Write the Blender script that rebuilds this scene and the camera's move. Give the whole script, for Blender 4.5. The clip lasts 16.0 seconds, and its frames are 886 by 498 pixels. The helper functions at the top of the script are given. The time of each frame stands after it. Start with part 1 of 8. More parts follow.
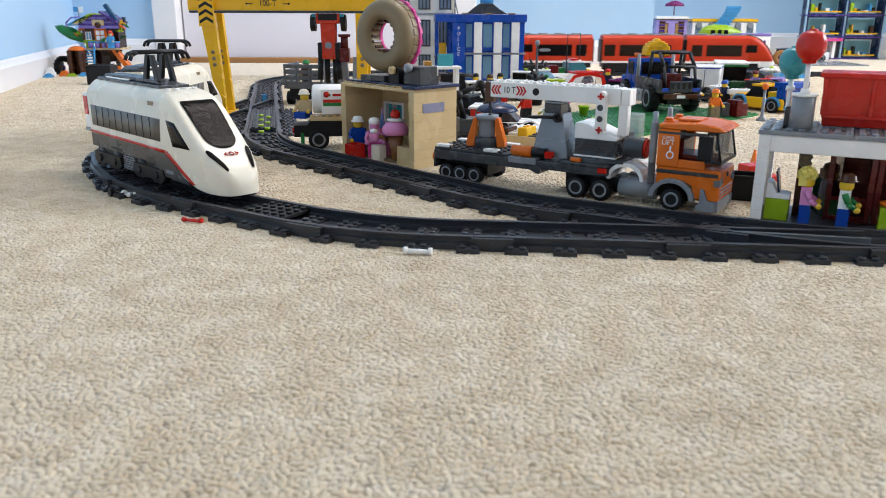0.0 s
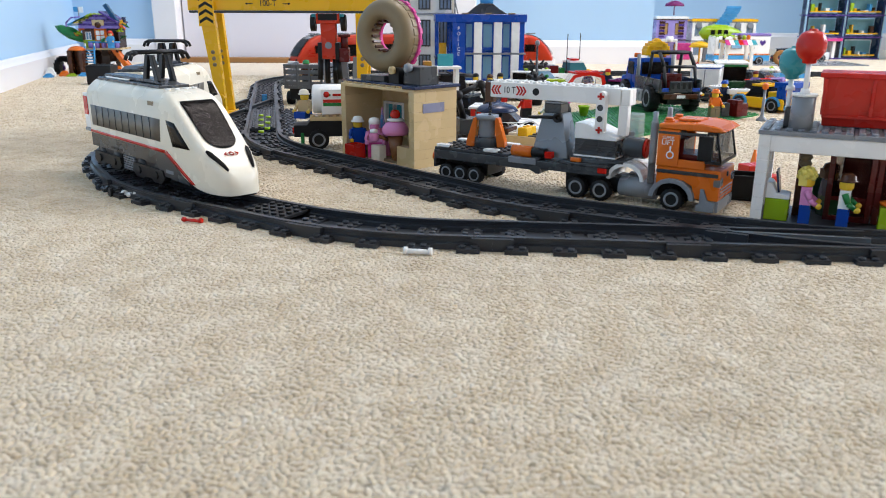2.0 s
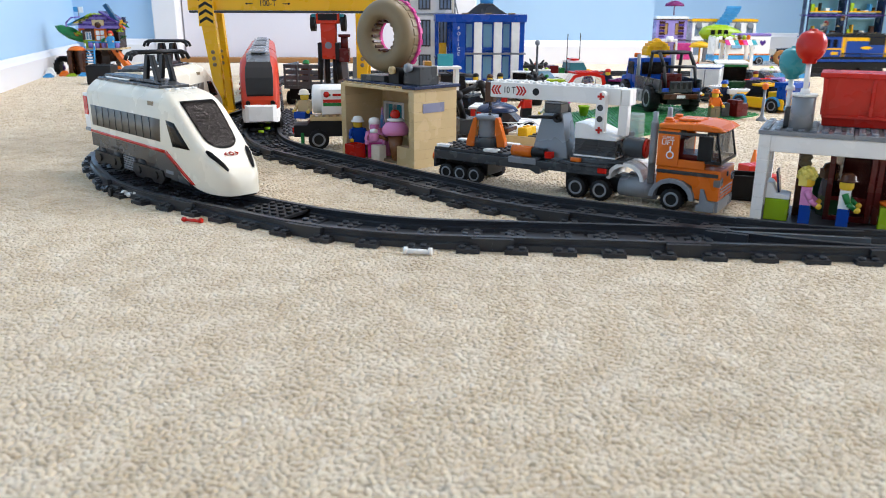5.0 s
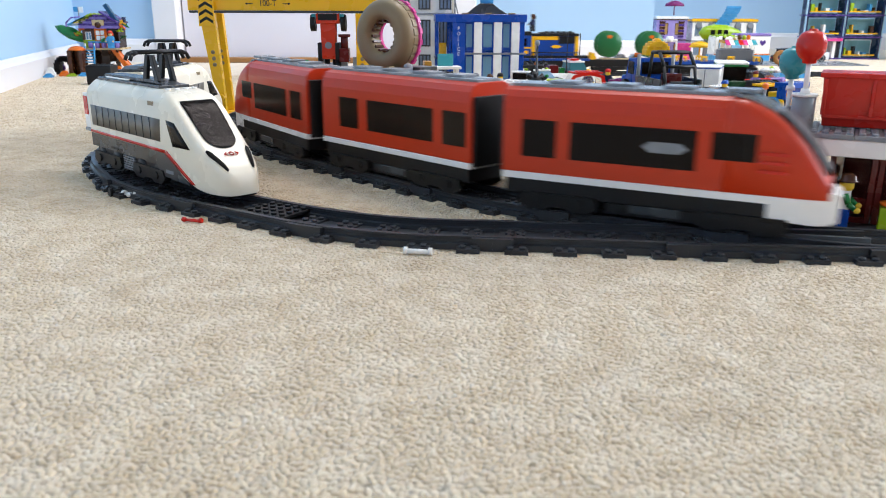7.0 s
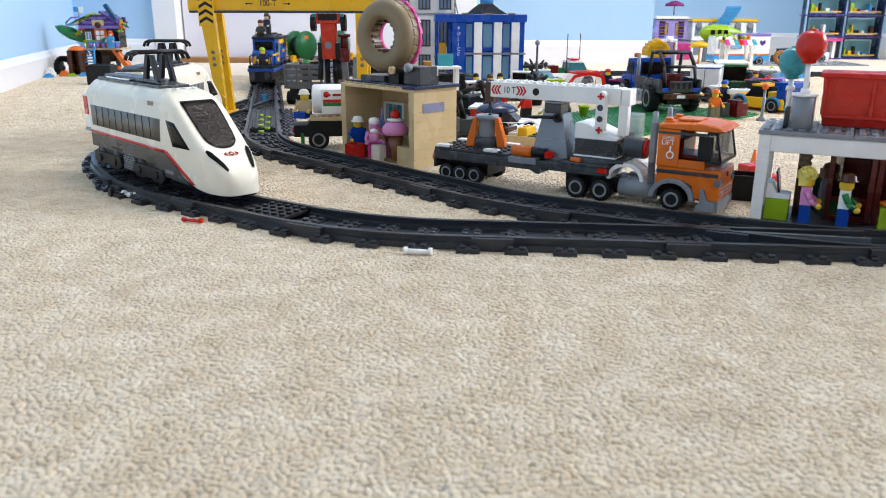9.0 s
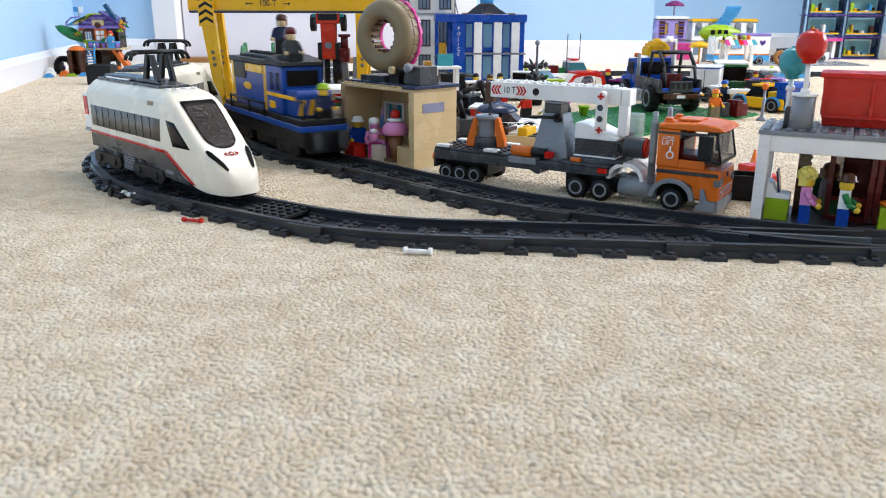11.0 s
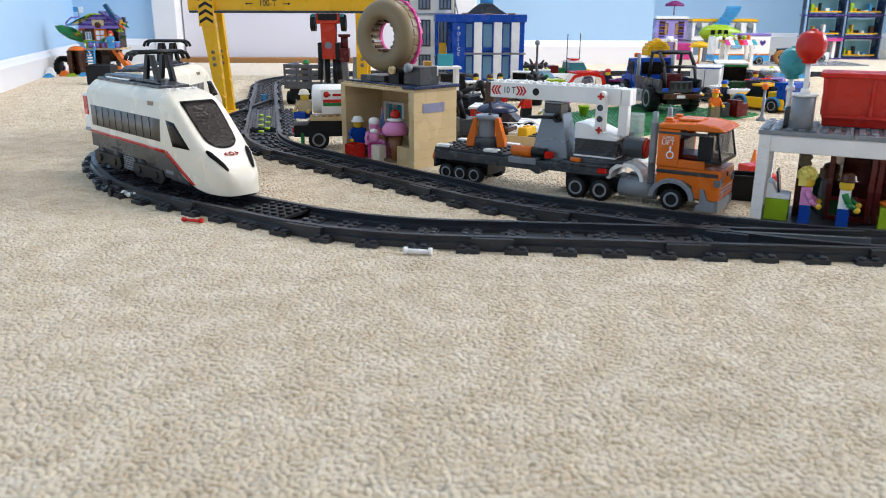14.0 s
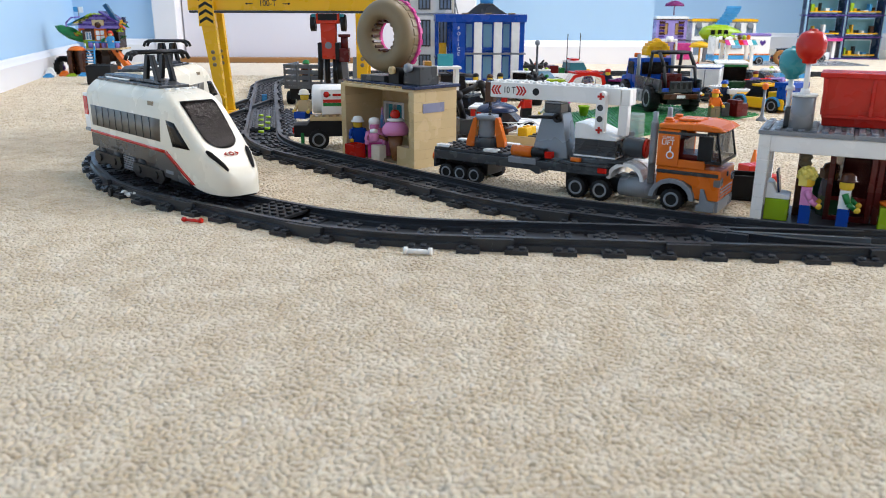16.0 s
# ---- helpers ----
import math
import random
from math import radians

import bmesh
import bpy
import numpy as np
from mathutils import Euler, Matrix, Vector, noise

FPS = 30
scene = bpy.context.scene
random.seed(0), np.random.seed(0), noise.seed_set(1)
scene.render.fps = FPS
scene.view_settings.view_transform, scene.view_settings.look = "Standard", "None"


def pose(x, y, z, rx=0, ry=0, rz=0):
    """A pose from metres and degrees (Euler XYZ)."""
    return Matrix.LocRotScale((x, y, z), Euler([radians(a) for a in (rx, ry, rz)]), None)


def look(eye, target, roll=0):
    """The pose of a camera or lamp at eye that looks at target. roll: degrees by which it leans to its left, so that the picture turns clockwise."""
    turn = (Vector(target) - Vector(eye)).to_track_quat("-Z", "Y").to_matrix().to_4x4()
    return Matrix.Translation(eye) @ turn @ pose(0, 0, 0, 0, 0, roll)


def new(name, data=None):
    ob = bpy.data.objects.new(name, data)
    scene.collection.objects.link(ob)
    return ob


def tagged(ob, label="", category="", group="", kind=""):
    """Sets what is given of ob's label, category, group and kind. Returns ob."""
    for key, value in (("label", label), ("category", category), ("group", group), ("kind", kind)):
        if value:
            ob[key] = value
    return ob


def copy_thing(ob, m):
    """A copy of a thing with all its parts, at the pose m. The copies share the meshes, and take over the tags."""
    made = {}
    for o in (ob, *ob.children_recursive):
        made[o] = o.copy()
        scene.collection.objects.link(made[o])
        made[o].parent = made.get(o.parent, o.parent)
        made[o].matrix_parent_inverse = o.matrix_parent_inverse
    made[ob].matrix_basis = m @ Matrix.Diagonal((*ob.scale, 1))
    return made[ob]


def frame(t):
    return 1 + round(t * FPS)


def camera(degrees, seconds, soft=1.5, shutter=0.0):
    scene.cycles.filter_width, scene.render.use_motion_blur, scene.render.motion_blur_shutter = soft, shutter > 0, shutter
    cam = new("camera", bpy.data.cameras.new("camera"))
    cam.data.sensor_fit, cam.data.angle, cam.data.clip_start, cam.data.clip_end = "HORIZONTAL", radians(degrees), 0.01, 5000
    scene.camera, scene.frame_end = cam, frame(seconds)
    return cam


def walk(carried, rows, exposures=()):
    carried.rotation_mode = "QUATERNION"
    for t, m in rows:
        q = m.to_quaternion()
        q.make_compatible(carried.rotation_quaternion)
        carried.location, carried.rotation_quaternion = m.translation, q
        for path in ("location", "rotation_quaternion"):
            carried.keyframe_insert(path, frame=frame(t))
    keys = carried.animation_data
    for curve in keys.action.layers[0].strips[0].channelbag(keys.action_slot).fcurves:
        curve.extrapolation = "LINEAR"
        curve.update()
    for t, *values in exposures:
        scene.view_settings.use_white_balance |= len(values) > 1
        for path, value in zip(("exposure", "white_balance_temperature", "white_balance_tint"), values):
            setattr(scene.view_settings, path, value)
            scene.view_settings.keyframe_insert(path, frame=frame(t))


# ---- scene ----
cam = camera(59.68, 16.0, soft=0.9, shutter=0.5)
cam.data.dof.use_dof, cam.data.dof.focus_distance, cam.data.dof.aperture_fstop = True, 0.86, 17.0
EYE = pose(0, 0, 0.1532, 72.994) @ pose(0, 0, 0, 0, 0, 0.229)
walk(cam, [(0.0, EYE), (16.0, EYE)], exposures=[(0.0, -0.10, 6760, 20), (1.5, -0.07, 6740, 20), (2.5, -0.02, 6680, 20), (3.5, 0.03, 6610, 20), (7.0, 0.06, 6610, 20), (9.0, 0.07, 6600, 20), (12.5, 0.10, 6590, 20), (13.5, 0.05, 6600, 20), (14.5, -0.10, 6640, 20), (16.0, -0.05, 6640, 20)])

# ---- light: daylight from the right-hand window, and two added fills ----
world = bpy.data.worlds.new("sky")
scene.world = world
world.use_nodes = True
wn = world.node_tree
sky = wn.nodes.new("ShaderNodeTexSky")
sky.sky_type, sky.sun_disc = "NISHITA", False
sky.sun_elevation, sky.sun_rotation = radians(48), radians(130)
wn.links.new(sky.outputs[0], wn.nodes["Background"].inputs[0])
wn.nodes["Background"].inputs[1].default_value = 0.12


def opening_light(name, m, w, h, watts, colour):
    """An area lamp set in a window's opening."""
    li = bpy.data.lights.new(name, "AREA")
    li.shape, li.size, li.size_y, li.energy, li.color = "RECTANGLE", w, h, watts, colour
    new(name, li).matrix_world = m


opening_light("window_daylight", look((3.12, 1.3, 1.35), (0.6, 1.0, 0.2)), 2.2, 1.3, 126, (0.82, 0.93, 1.0))
# added warm fill from behind the camera, for the near carpet
opening_light("window_daylight_front", look((0.3, -2.32, 1.45), (0.1, 0.6, 0.3)), 2.6, 1.3, 9, (1.0, 0.76, 0.52))
# unseen fill under the ceiling, added to brighten the back of the room
lamp = bpy.data.lights.new("ceiling_lamp_light", "AREA")
lamp.shape, lamp.size, lamp.energy, lamp.color = "DISK", 0.7, 28, (1.0, 0.96, 0.92)
new("ceiling_lamp_light", lamp).matrix_world = look((0.5, 1.75, 2.36), (0.5, 1.75, 0))

U, B, PL = 0.008, 0.0096, 0.0032  # stud pitch, brick height, plate height


# ---- materials ----
def lin(c):
    return tuple(((v + 0.055) / 1.055) ** 2.4 if v > 0.04045 else v / 12.92 for v in c)


def rgb(h):
    return lin([int(h[i:i + 2], 16) / 255 for i in (0, 2, 4)])


MATS = {}


def plastic(name, hexcol, rough=0.24, metal=0.0):
    """Moulded toy plastic: faint tone drift, dust in the gloss, fine scratches."""
    if name in MATS:
        return MATS[name]
    m = bpy.data.materials.new(name)
    m.use_nodes = True
    nt = m.node_tree
    b = nt.nodes["Principled BSDF"]
    tc = nt.nodes.new("ShaderNodeTexCoord")
    n1 = nt.nodes.new("ShaderNodeTexNoise")
    n1.inputs["Scale"].default_value, n1.inputs["Detail"].default_value = 35, 3
    n2 = nt.nodes.new("ShaderNodeTexNoise")
    n2.inputs["Scale"].default_value, n2.inputs["Detail"].default_value = 420, 2
    info = nt.nodes.new("ShaderNodeObjectInfo")
    mix = nt.nodes.new("ShaderNodeMix")
    mix.data_type = "RGBA"
    c = rgb(hexcol)
    deep = 0.66 + 0.34 * max(c) ** 0.5 * (sum(c) / 3) ** 0.3
    c = [v * deep for v in c]
    mix.inputs[6].default_value = (*[v * 0.88 for v in c], 1)
    mix.inputs[7].default_value = (*[min(1, v * 1.08) for v in c], 1)
    add = nt.nodes.new("ShaderNodeMath")
    add.operation = "MULTIPLY_ADD"
    add.inputs[1].default_value = 0.15
    nt.links.new(tc.outputs["Object"], n1.inputs["Vector"])
    nt.links.new(tc.outputs["Object"], n2.inputs["Vector"])
    nt.links.new(info.outputs["Random"], add.inputs[0])
    nt.links.new(n1.outputs["Fac"], add.inputs[2])
    nt.links.new(add.outputs[0], mix.inputs[0])
    nt.links.new(mix.outputs[2], b.inputs["Base Color"])
    mr = nt.nodes.new("ShaderNodeMapRange")
    mr.inputs["To Min"].default_value, mr.inputs["To Max"].default_value = rough * 0.75, rough * 1.5
    nt.links.new(n1.outputs["Fac"], mr.inputs["Value"])
    nt.links.new(mr.outputs[0], b.inputs["Roughness"])
    bump = nt.nodes.new("ShaderNodeBump")
    bump.inputs["Strength"].default_value, bump.inputs["Distance"].default_value = 0.06, 0.0004
    nt.links.new(n2.outputs["Fac"], bump.inputs["Height"])
    nt.links.new(bump.outputs[0], b.inputs["Normal"])
    b.inputs["Metallic"].default_value = metal
    b.inputs["Specular IOR Level"].default_value = 0.36
    MATS[name] = m
    return m


def clear(name, hexcol, alpha=0.35, rough=0.08):
    """See-through tinted plastic."""
    m = bpy.data.materials.new(name)
    m.use_nodes = True
    nt = m.node_tree
    b = nt.nodes["Principled BSDF"]
    b.inputs["Base Color"].default_value = (*rgb(hexcol), 1)
    b.inputs["Roughness"].default_value = rough
    b.inputs["Specular IOR Level"].default_value = 0.1
    b.inputs["Alpha"].default_value = alpha
    MATS[name] = m
    return m


white = plastic("white_plastic", "f0efea")
offwhite = plastic("cream_white_plastic", "ece4cf")
lgrey = plastic("light_grey_plastic", "8f9499")
dgrey = plastic("dark_grey_plastic", "474b4e")
track_grey = plastic("track_grey_plastic", "373b40", 0.33)
rail_steel = plastic("rail_edge_grey", "6d7276", 0.2)
black = plastic("black_plastic", "0a0a0b", 0.42)
rubber = plastic("rubber", "0f0f0f", 0.6)
red = plastic("red_plastic", "d62a1c")
train_red = plastic("train_red_plastic", "d2380f", 0.3)
dred = plastic("dark_red_plastic", "6b1a18")
orange = plastic("orange_plastic", "e8711a")
robot_red = plastic("vermilion_plastic", "d63a1a")
yellow = plastic("yellow_plastic", "f4b916")
skin = plastic("figure_yellow_plastic", "efc53a")
hair_y = plastic("pale_yellow_plastic", "e8d46a")
blue = plastic("blue_plastic", "034bb0")
loco_blue = plastic("locomotive_blue_plastic", "0348a2", 0.3)
dblue = plastic("dark_blue_plastic", "1f2f55")
azure = plastic("azure_plastic", "3f9fd8")
tan = plastic("tan_plastic", "d3b98a")
dtan = plastic("dark_tan_plastic", "94805f", 0.38)
brown = plastic("brown_plastic", "5b3520")
green = plastic("green_plastic", "1f8a45")
spool_green = plastic("spool_green_plastic", "14733c", 0.3)
dgreen = plastic("dark_green_plastic", "1d5233")
lime = plastic("lime_plastic", "9cc022")
pink = plastic("pink_plastic", "e58fc0")
hotpink = plastic("hot_pink_plastic", "d8488f")
magenta = plastic("magenta_plastic", "8a2069")
lav = plastic("lavender_plastic", "8d78c0")
purple = plastic("purple_plastic", "5a3d8f")
teal = plastic("teal_plastic", "39a3ab")
metal_grey = plastic("metallic_grey_plastic", "8b8f93", 0.25, 0.5)
dark_glass = clear("smoked_window_plastic", "171413", 0.97, 0.16)
train_glass = clear("brown_tinted_window", "2b231c", 0.9, 0.14)
clear_glass = clear("clear_plastic", "cfd8dc", 0.16, 0.05)
wine_glass = clear("wine_tinted_plastic", "2e0f0d", 0.62)
blue_glass = clear("light_blue_window", "8fc6e6", 0.55)
red_clear = clear("clear_red_plastic", "d3261a", 0.8)


def rough_paint(name, hexcol, scale=30, rough=0.6, bumpd=0.0006):
    m = bpy.data.materials.new(name)
    m.use_nodes = True
    nt = m.node_tree
    b = nt.nodes["Principled BSDF"]
    tc = nt.nodes.new("ShaderNodeTexCoord")
    n1 = nt.nodes.new("ShaderNodeTexNoise")
    n1.inputs["Scale"].default_value, n1.inputs["Detail"].default_value = 2.2, 4
    n2 = nt.nodes.new("ShaderNodeTexNoise")
    n2.inputs["Scale"].default_value, n2.inputs["Detail"].default_value = scale * 8, 3
    mix = nt.nodes.new("ShaderNodeMix")
    mix.data_type = "RGBA"
    c = rgb(hexcol)
    mix.inputs[6].default_value = (*[v * 0.94 for v in c], 1)
    mix.inputs[7].default_value = (*[min(1, v * 1.05) for v in c], 1)
    bump = nt.nodes.new("ShaderNodeBump")
    bump.inputs["Strength"].default_value, bump.inputs["Distance"].default_value = 0.25, bumpd
    nt.links.new(tc.outputs["Object"], n1.inputs["Vector"])
    nt.links.new(tc.outputs["Object"], n2.inputs["Vector"])
    nt.links.new(n1.outputs["Fac"], mix.inputs[0])
    nt.links.new(mix.outputs[2], b.inputs["Base Color"])
    nt.links.new(n2.outputs["Fac"], bump.inputs["Height"])
    nt.links.new(bump.outputs[0], b.inputs["Normal"])
    b.inputs["Roughness"].default_value = rough
    return m


wall_blue = rough_paint("pale_blue_wall_paint", "a6cbe8")
wall_white = rough_paint("white_wall_paint", "e6e4df")
trim_white = rough_paint("white_gloss_trim", "e9e9ea", 8, 0.35, 0.0002)
door_white = rough_paint("white_door_paint", "e4e3ea", 6, 0.4, 0.0002)
wood_strip = rough_paint("oak_strip", "a0713f", 40, 0.5)


def carpet_material():
    m = bpy.data.materials.new("cream_carpet_pile")
    m.use_nodes = True
    nt = m.node_tree
    b = nt.nodes["Principled BSDF"]
    tc = nt.nodes.new("ShaderNodeTexCoord")
    geo = nt.nodes.new("ShaderNodeNewGeometry")
    n1 = nt.nodes.new("ShaderNodeTexNoise")
    n1.inputs["Scale"].default_value, n1.inputs["Detail"].default_value = 42, 6
    n2 = nt.nodes.new("ShaderNodeTexNoise")
    n2.inputs["Scale"].default_value, n2.inputs["Detail"].default_value = 190, 4
    nt.links.new(tc.outputs["Object"], n1.inputs["Vector"])
    nt.links.new(tc.outputs["Object"], n2.inputs["Vector"])
    ramp = nt.nodes.new("ShaderNodeValToRGB")
    ramp.color_ramp.elements[0].color = (*rgb("c3a986"), 1)
    ramp.color_ramp.elements[1].color = (*rgb("ecdcbf"), 1)
    e = ramp.color_ramp.elements.new(0.5)
    e.color = (*rgb("dac4a3"), 1)
    m1 = nt.nodes.new("ShaderNodeMath")
    m1.operation = "MULTIPLY_ADD"
    m1.inputs[1].default_value = 0.16
    m2 = nt.nodes.new("ShaderNodeMath")
    m2.operation = "MULTIPLY_ADD"
    m2.inputs[1].default_value = 0.42
    m3 = nt.nodes.new("ShaderNodeMath")
    m3.operation = "MULTIPLY_ADD"
    m3.inputs[1].default_value, m3.inputs[2].default_value = 1.5, -0.55
    nt.links.new(n1.outputs["Fac"], m3.inputs[0])
    nt.links.new(n2.outputs["Fac"], m2.inputs[0])
    nt.links.new(m3.outputs[0], m2.inputs[2])
    nt.links.new(geo.outputs["Random Per Island"], m1.inputs[0])
    nt.links.new(m2.outputs[0], m1.inputs[2])
    nt.links.new(m1.outputs[0], ramp.inputs[0])
    nt.links.new(ramp.outputs[0], b.inputs["Base Color"])
    b.inputs["Roughness"].default_value = 0.95
    b.inputs["Specular IOR Level"].default_value = 0.1
    b.inputs["Sheen Weight"].default_value = 0.4
    b.inputs["Sheen Tint"].default_value = (1.0, 0.97, 0.92, 1)
    b.inputs["Sheen Roughness"].default_value = 0.4
    b.inputs["Subsurface Weight"].default_value = 0.4
    b.inputs["Subsurface Radius"].default_value = (0.0022, 0.0018, 0.0014)
    b.inputs["Subsurface Scale"].default_value = 1.0
    bump = nt.nodes.new("ShaderNodeBump")
    bump.inputs["Strength"].default_value, bump.inputs["Distance"].default_value = 0.2, 0.003
    nt.links.new(n2.outputs["Fac"], bump.inputs["Height"])
    nt.links.new(bump.outputs[0], b.inputs["Normal"])
    return m


carpet = carpet_material()


# ---- mesh tools ----
def bx(bm, x0, x1, y0, y1, z0, z1, mi=0):
    v = [bm.verts.new(p) for p in ((x0, y0, z0), (x1, y0, z0), (x1, y1, z0), (x0, y1, z0),
                                   (x0, y0, z1), (x1, y0, z1), (x1, y1, z1), (x0, y1, z1))]
    for f in ((3, 2, 1, 0), (4, 5, 6, 7), (0, 1, 5, 4), (1, 2, 6, 5), (2, 3, 7, 6), (3, 0, 4, 7)):
        bm.faces.new([v[i] for i in f]).material_index = mi
    return v


def rod(bm, p, q, r0, r1=None, seg=12, mi=0, smooth=True):
    """A tapered round bar from p to q."""
    r1 = r0 if r1 is None else r1
    p, q = Vector(p), Vector(q)
    d = (q - p).normalized()
    a = d.orthogonal().normalized()
    b = d.cross(a)
    rings = []
    for c, r in ((p, r0), (q, r1)):
        rings.append([bm.verts.new(c + (a * math.cos(2 * math.pi * i / seg) + b * math.sin(2 * math.pi * i / seg)) * max(r, 1e-5)) for i in range(seg)])
    for i in range(seg):
        f = bm.faces.new((rings[0][i], rings[0][(i + 1) % seg], rings[1][(i + 1) % seg], rings[1][i]))
        f.smooth, f.material_index = smooth, mi
    bm.faces.new(rings[0][::-1]).material_index = mi
    bm.faces.new(rings[1]).material_index = mi


def lathe(bm, prof, c=(0, 0, 0), axis="z", seg=20, mi=0, closed=False):
    """prof: (radius, along axis) pairs."""
    rings = []
    for r, h in prof:
        ring = []
        for i in range(seg):
            a = 2 * math.pi * i / seg
            u, v = max(r, 1e-5) * math.cos(a), max(r, 1e-5) * math.sin(a)
            p = {"z": (u, v, h), "y": (u, h, -v), "x": (h, u, v)}[axis]
            ring.append(bm.verts.new((c[0] + p[0], c[1] + p[1], c[2] + p[2])))
        rings.append(ring)
    pairs = list(zip(rings, rings[1:])) + ([(rings[-1], rings[0])] if closed else [])
    for a, b in pairs:
        for i in range(seg):
            f = bm.faces.new((a[i], a[(i + 1) % seg], b[(i + 1) % seg], b[i]))
            f.smooth, f.material_index = True, mi
    if not closed:
        bm.faces.new(rings[0][::-1]).material_index = mi
        bm.faces.new(rings[-1]).material_index = mi


def prism(bm, pts, a, b, axis="y", mi=0):
    """A flat outline pushed through from a to b along an axis. axis y: pts are (x, z); x: (y, z); z: (x, y)."""
    def at(p, t):
        return {"y": (p[0], t, p[1]), "x": (t, p[0], p[1]), "z": (p[0], p[1], t)}[axis]
    lo, hi = [bm.verts.new(at(p, a)) for p in pts], [bm.verts.new(at(p, b)) for p in pts]
    n = len(pts)
    for i in range(n):
        bm.faces.new((lo[i], lo[(i + 1) % n], hi[(i + 1) % n], hi[i])).material_index = mi
    bm.faces.new(lo[::-1]).material_index = mi
    bm.faces.new(hi).material_index = mi


def loft(bm, rings, mi=0, smooth=True, caps=True):
    vs = [[bm.verts.new(p) for p in r] for r in rings]
    n = len(vs[0])
    for a, b in zip(vs, vs[1:]):
        for i in range(n):
            f = bm.faces.new((a[i], a[(i + 1) % n], b[(i + 1) % n], b[i]))
            f.smooth, f.material_index = smooth, mi
    if caps:
        bm.faces.new(vs[0][::-1]).material_index = mi
        bm.faces.new(vs[-1]).material_index = mi


def studs(bm, x0, y0, nx, ny, z, seg=10, mi=0):
    for i in range(nx):
        for j in range(ny):
            x, y = x0 + (i + 0.5) * U, y0 + (j + 0.5) * U
            rod(bm, (x, y, z - 0.0003), (x, y, z + 0.0017), 0.0024, seg=seg, mi=mi)


def bevel(bm, w=0.0004, seg=1, angle=35):
    bmesh.ops.recalc_face_normals(bm, faces=bm.faces)
    ed = [e for e in bm.edges if len(e.link_faces) == 2 and e.calc_face_angle(0) > radians(angle)]
    bmesh.ops.bevel(bm, geom=ed, offset=w, offset_type="OFFSET", segments=seg, affect="EDGES", clamp_overlap=True)


def mesh_of(name, bm, mats, round_=0.0):
    if round_:
        bevel(bm, round_)
    else:
        bmesh.ops.recalc_face_normals(bm, faces=bm.faces)
    me = bpy.data.meshes.new(name)
    bm.to_mesh(me)
    bm.free()
    for m in (mats if isinstance(mats, (list, tuple)) else [mats]):
        me.materials.append(m)
    return me


def part(name, bm, material, parent, label="", round_=0.0, m=None):
    ob = new(name, mesh_of(name, bm, material, round_) if isinstance(bm, bmesh.types.BMesh) else bm)
    ob.parent = parent
    if m is not None:
        ob.matrix_local = m
    return tagged(ob, label)


def thing(name, m, label, category, group="", kind=""):
    ob = new(name)
    ob.empty_display_size = 0.01
    ob.matrix_world = m
    return tagged(ob, label, category, group, kind)


def solid(name, bm, material, m, label, category, group="", kind="", round_=0.0):
    """A thing that is one mesh."""
    ob = new(name, mesh_of(name, bm, material, round_))
    ob.matrix_world = m
    return tagged(ob, label, category, group, kind)


def nb():
    return bmesh.new()


def box_part(name, parent, mat, x0, x1, y0, y1, z0, z1, label="", round_=0.0005):
    bm = nb()
    bx(bm, x0, x1, y0, y1, z0, z1)
    return part(name, bm, mat, parent, label, round_)


def lettering(text, size, mat, parent, m, name="lettering", stretch=1.0):
    cu = bpy.data.curves.new(name, "FONT")
    cu.body, cu.size, cu.align_x, cu.align_y, cu.extrude, cu.resolution_u = text, size, "CENTER", "CENTER", 0.00015, 3
    tmp = bpy.data.objects.new(name, cu)
    scene.collection.objects.link(tmp)
    dg = bpy.context.evaluated_depsgraph_get()
    dg.update()
    me = bpy.data.meshes.new_from_object(tmp.evaluated_get(dg))
    bpy.data.objects.remove(tmp)
    if stretch != 1.0:
        me.transform(Matrix.Diagonal((stretch, 1, 1, 1)))
    me.materials.clear()
    me.materials.append(mat)
    ob = new(name, me)
    ob.parent = parent
    ob.matrix_local = m
    return tagged(ob, "printed letters %s" % text)


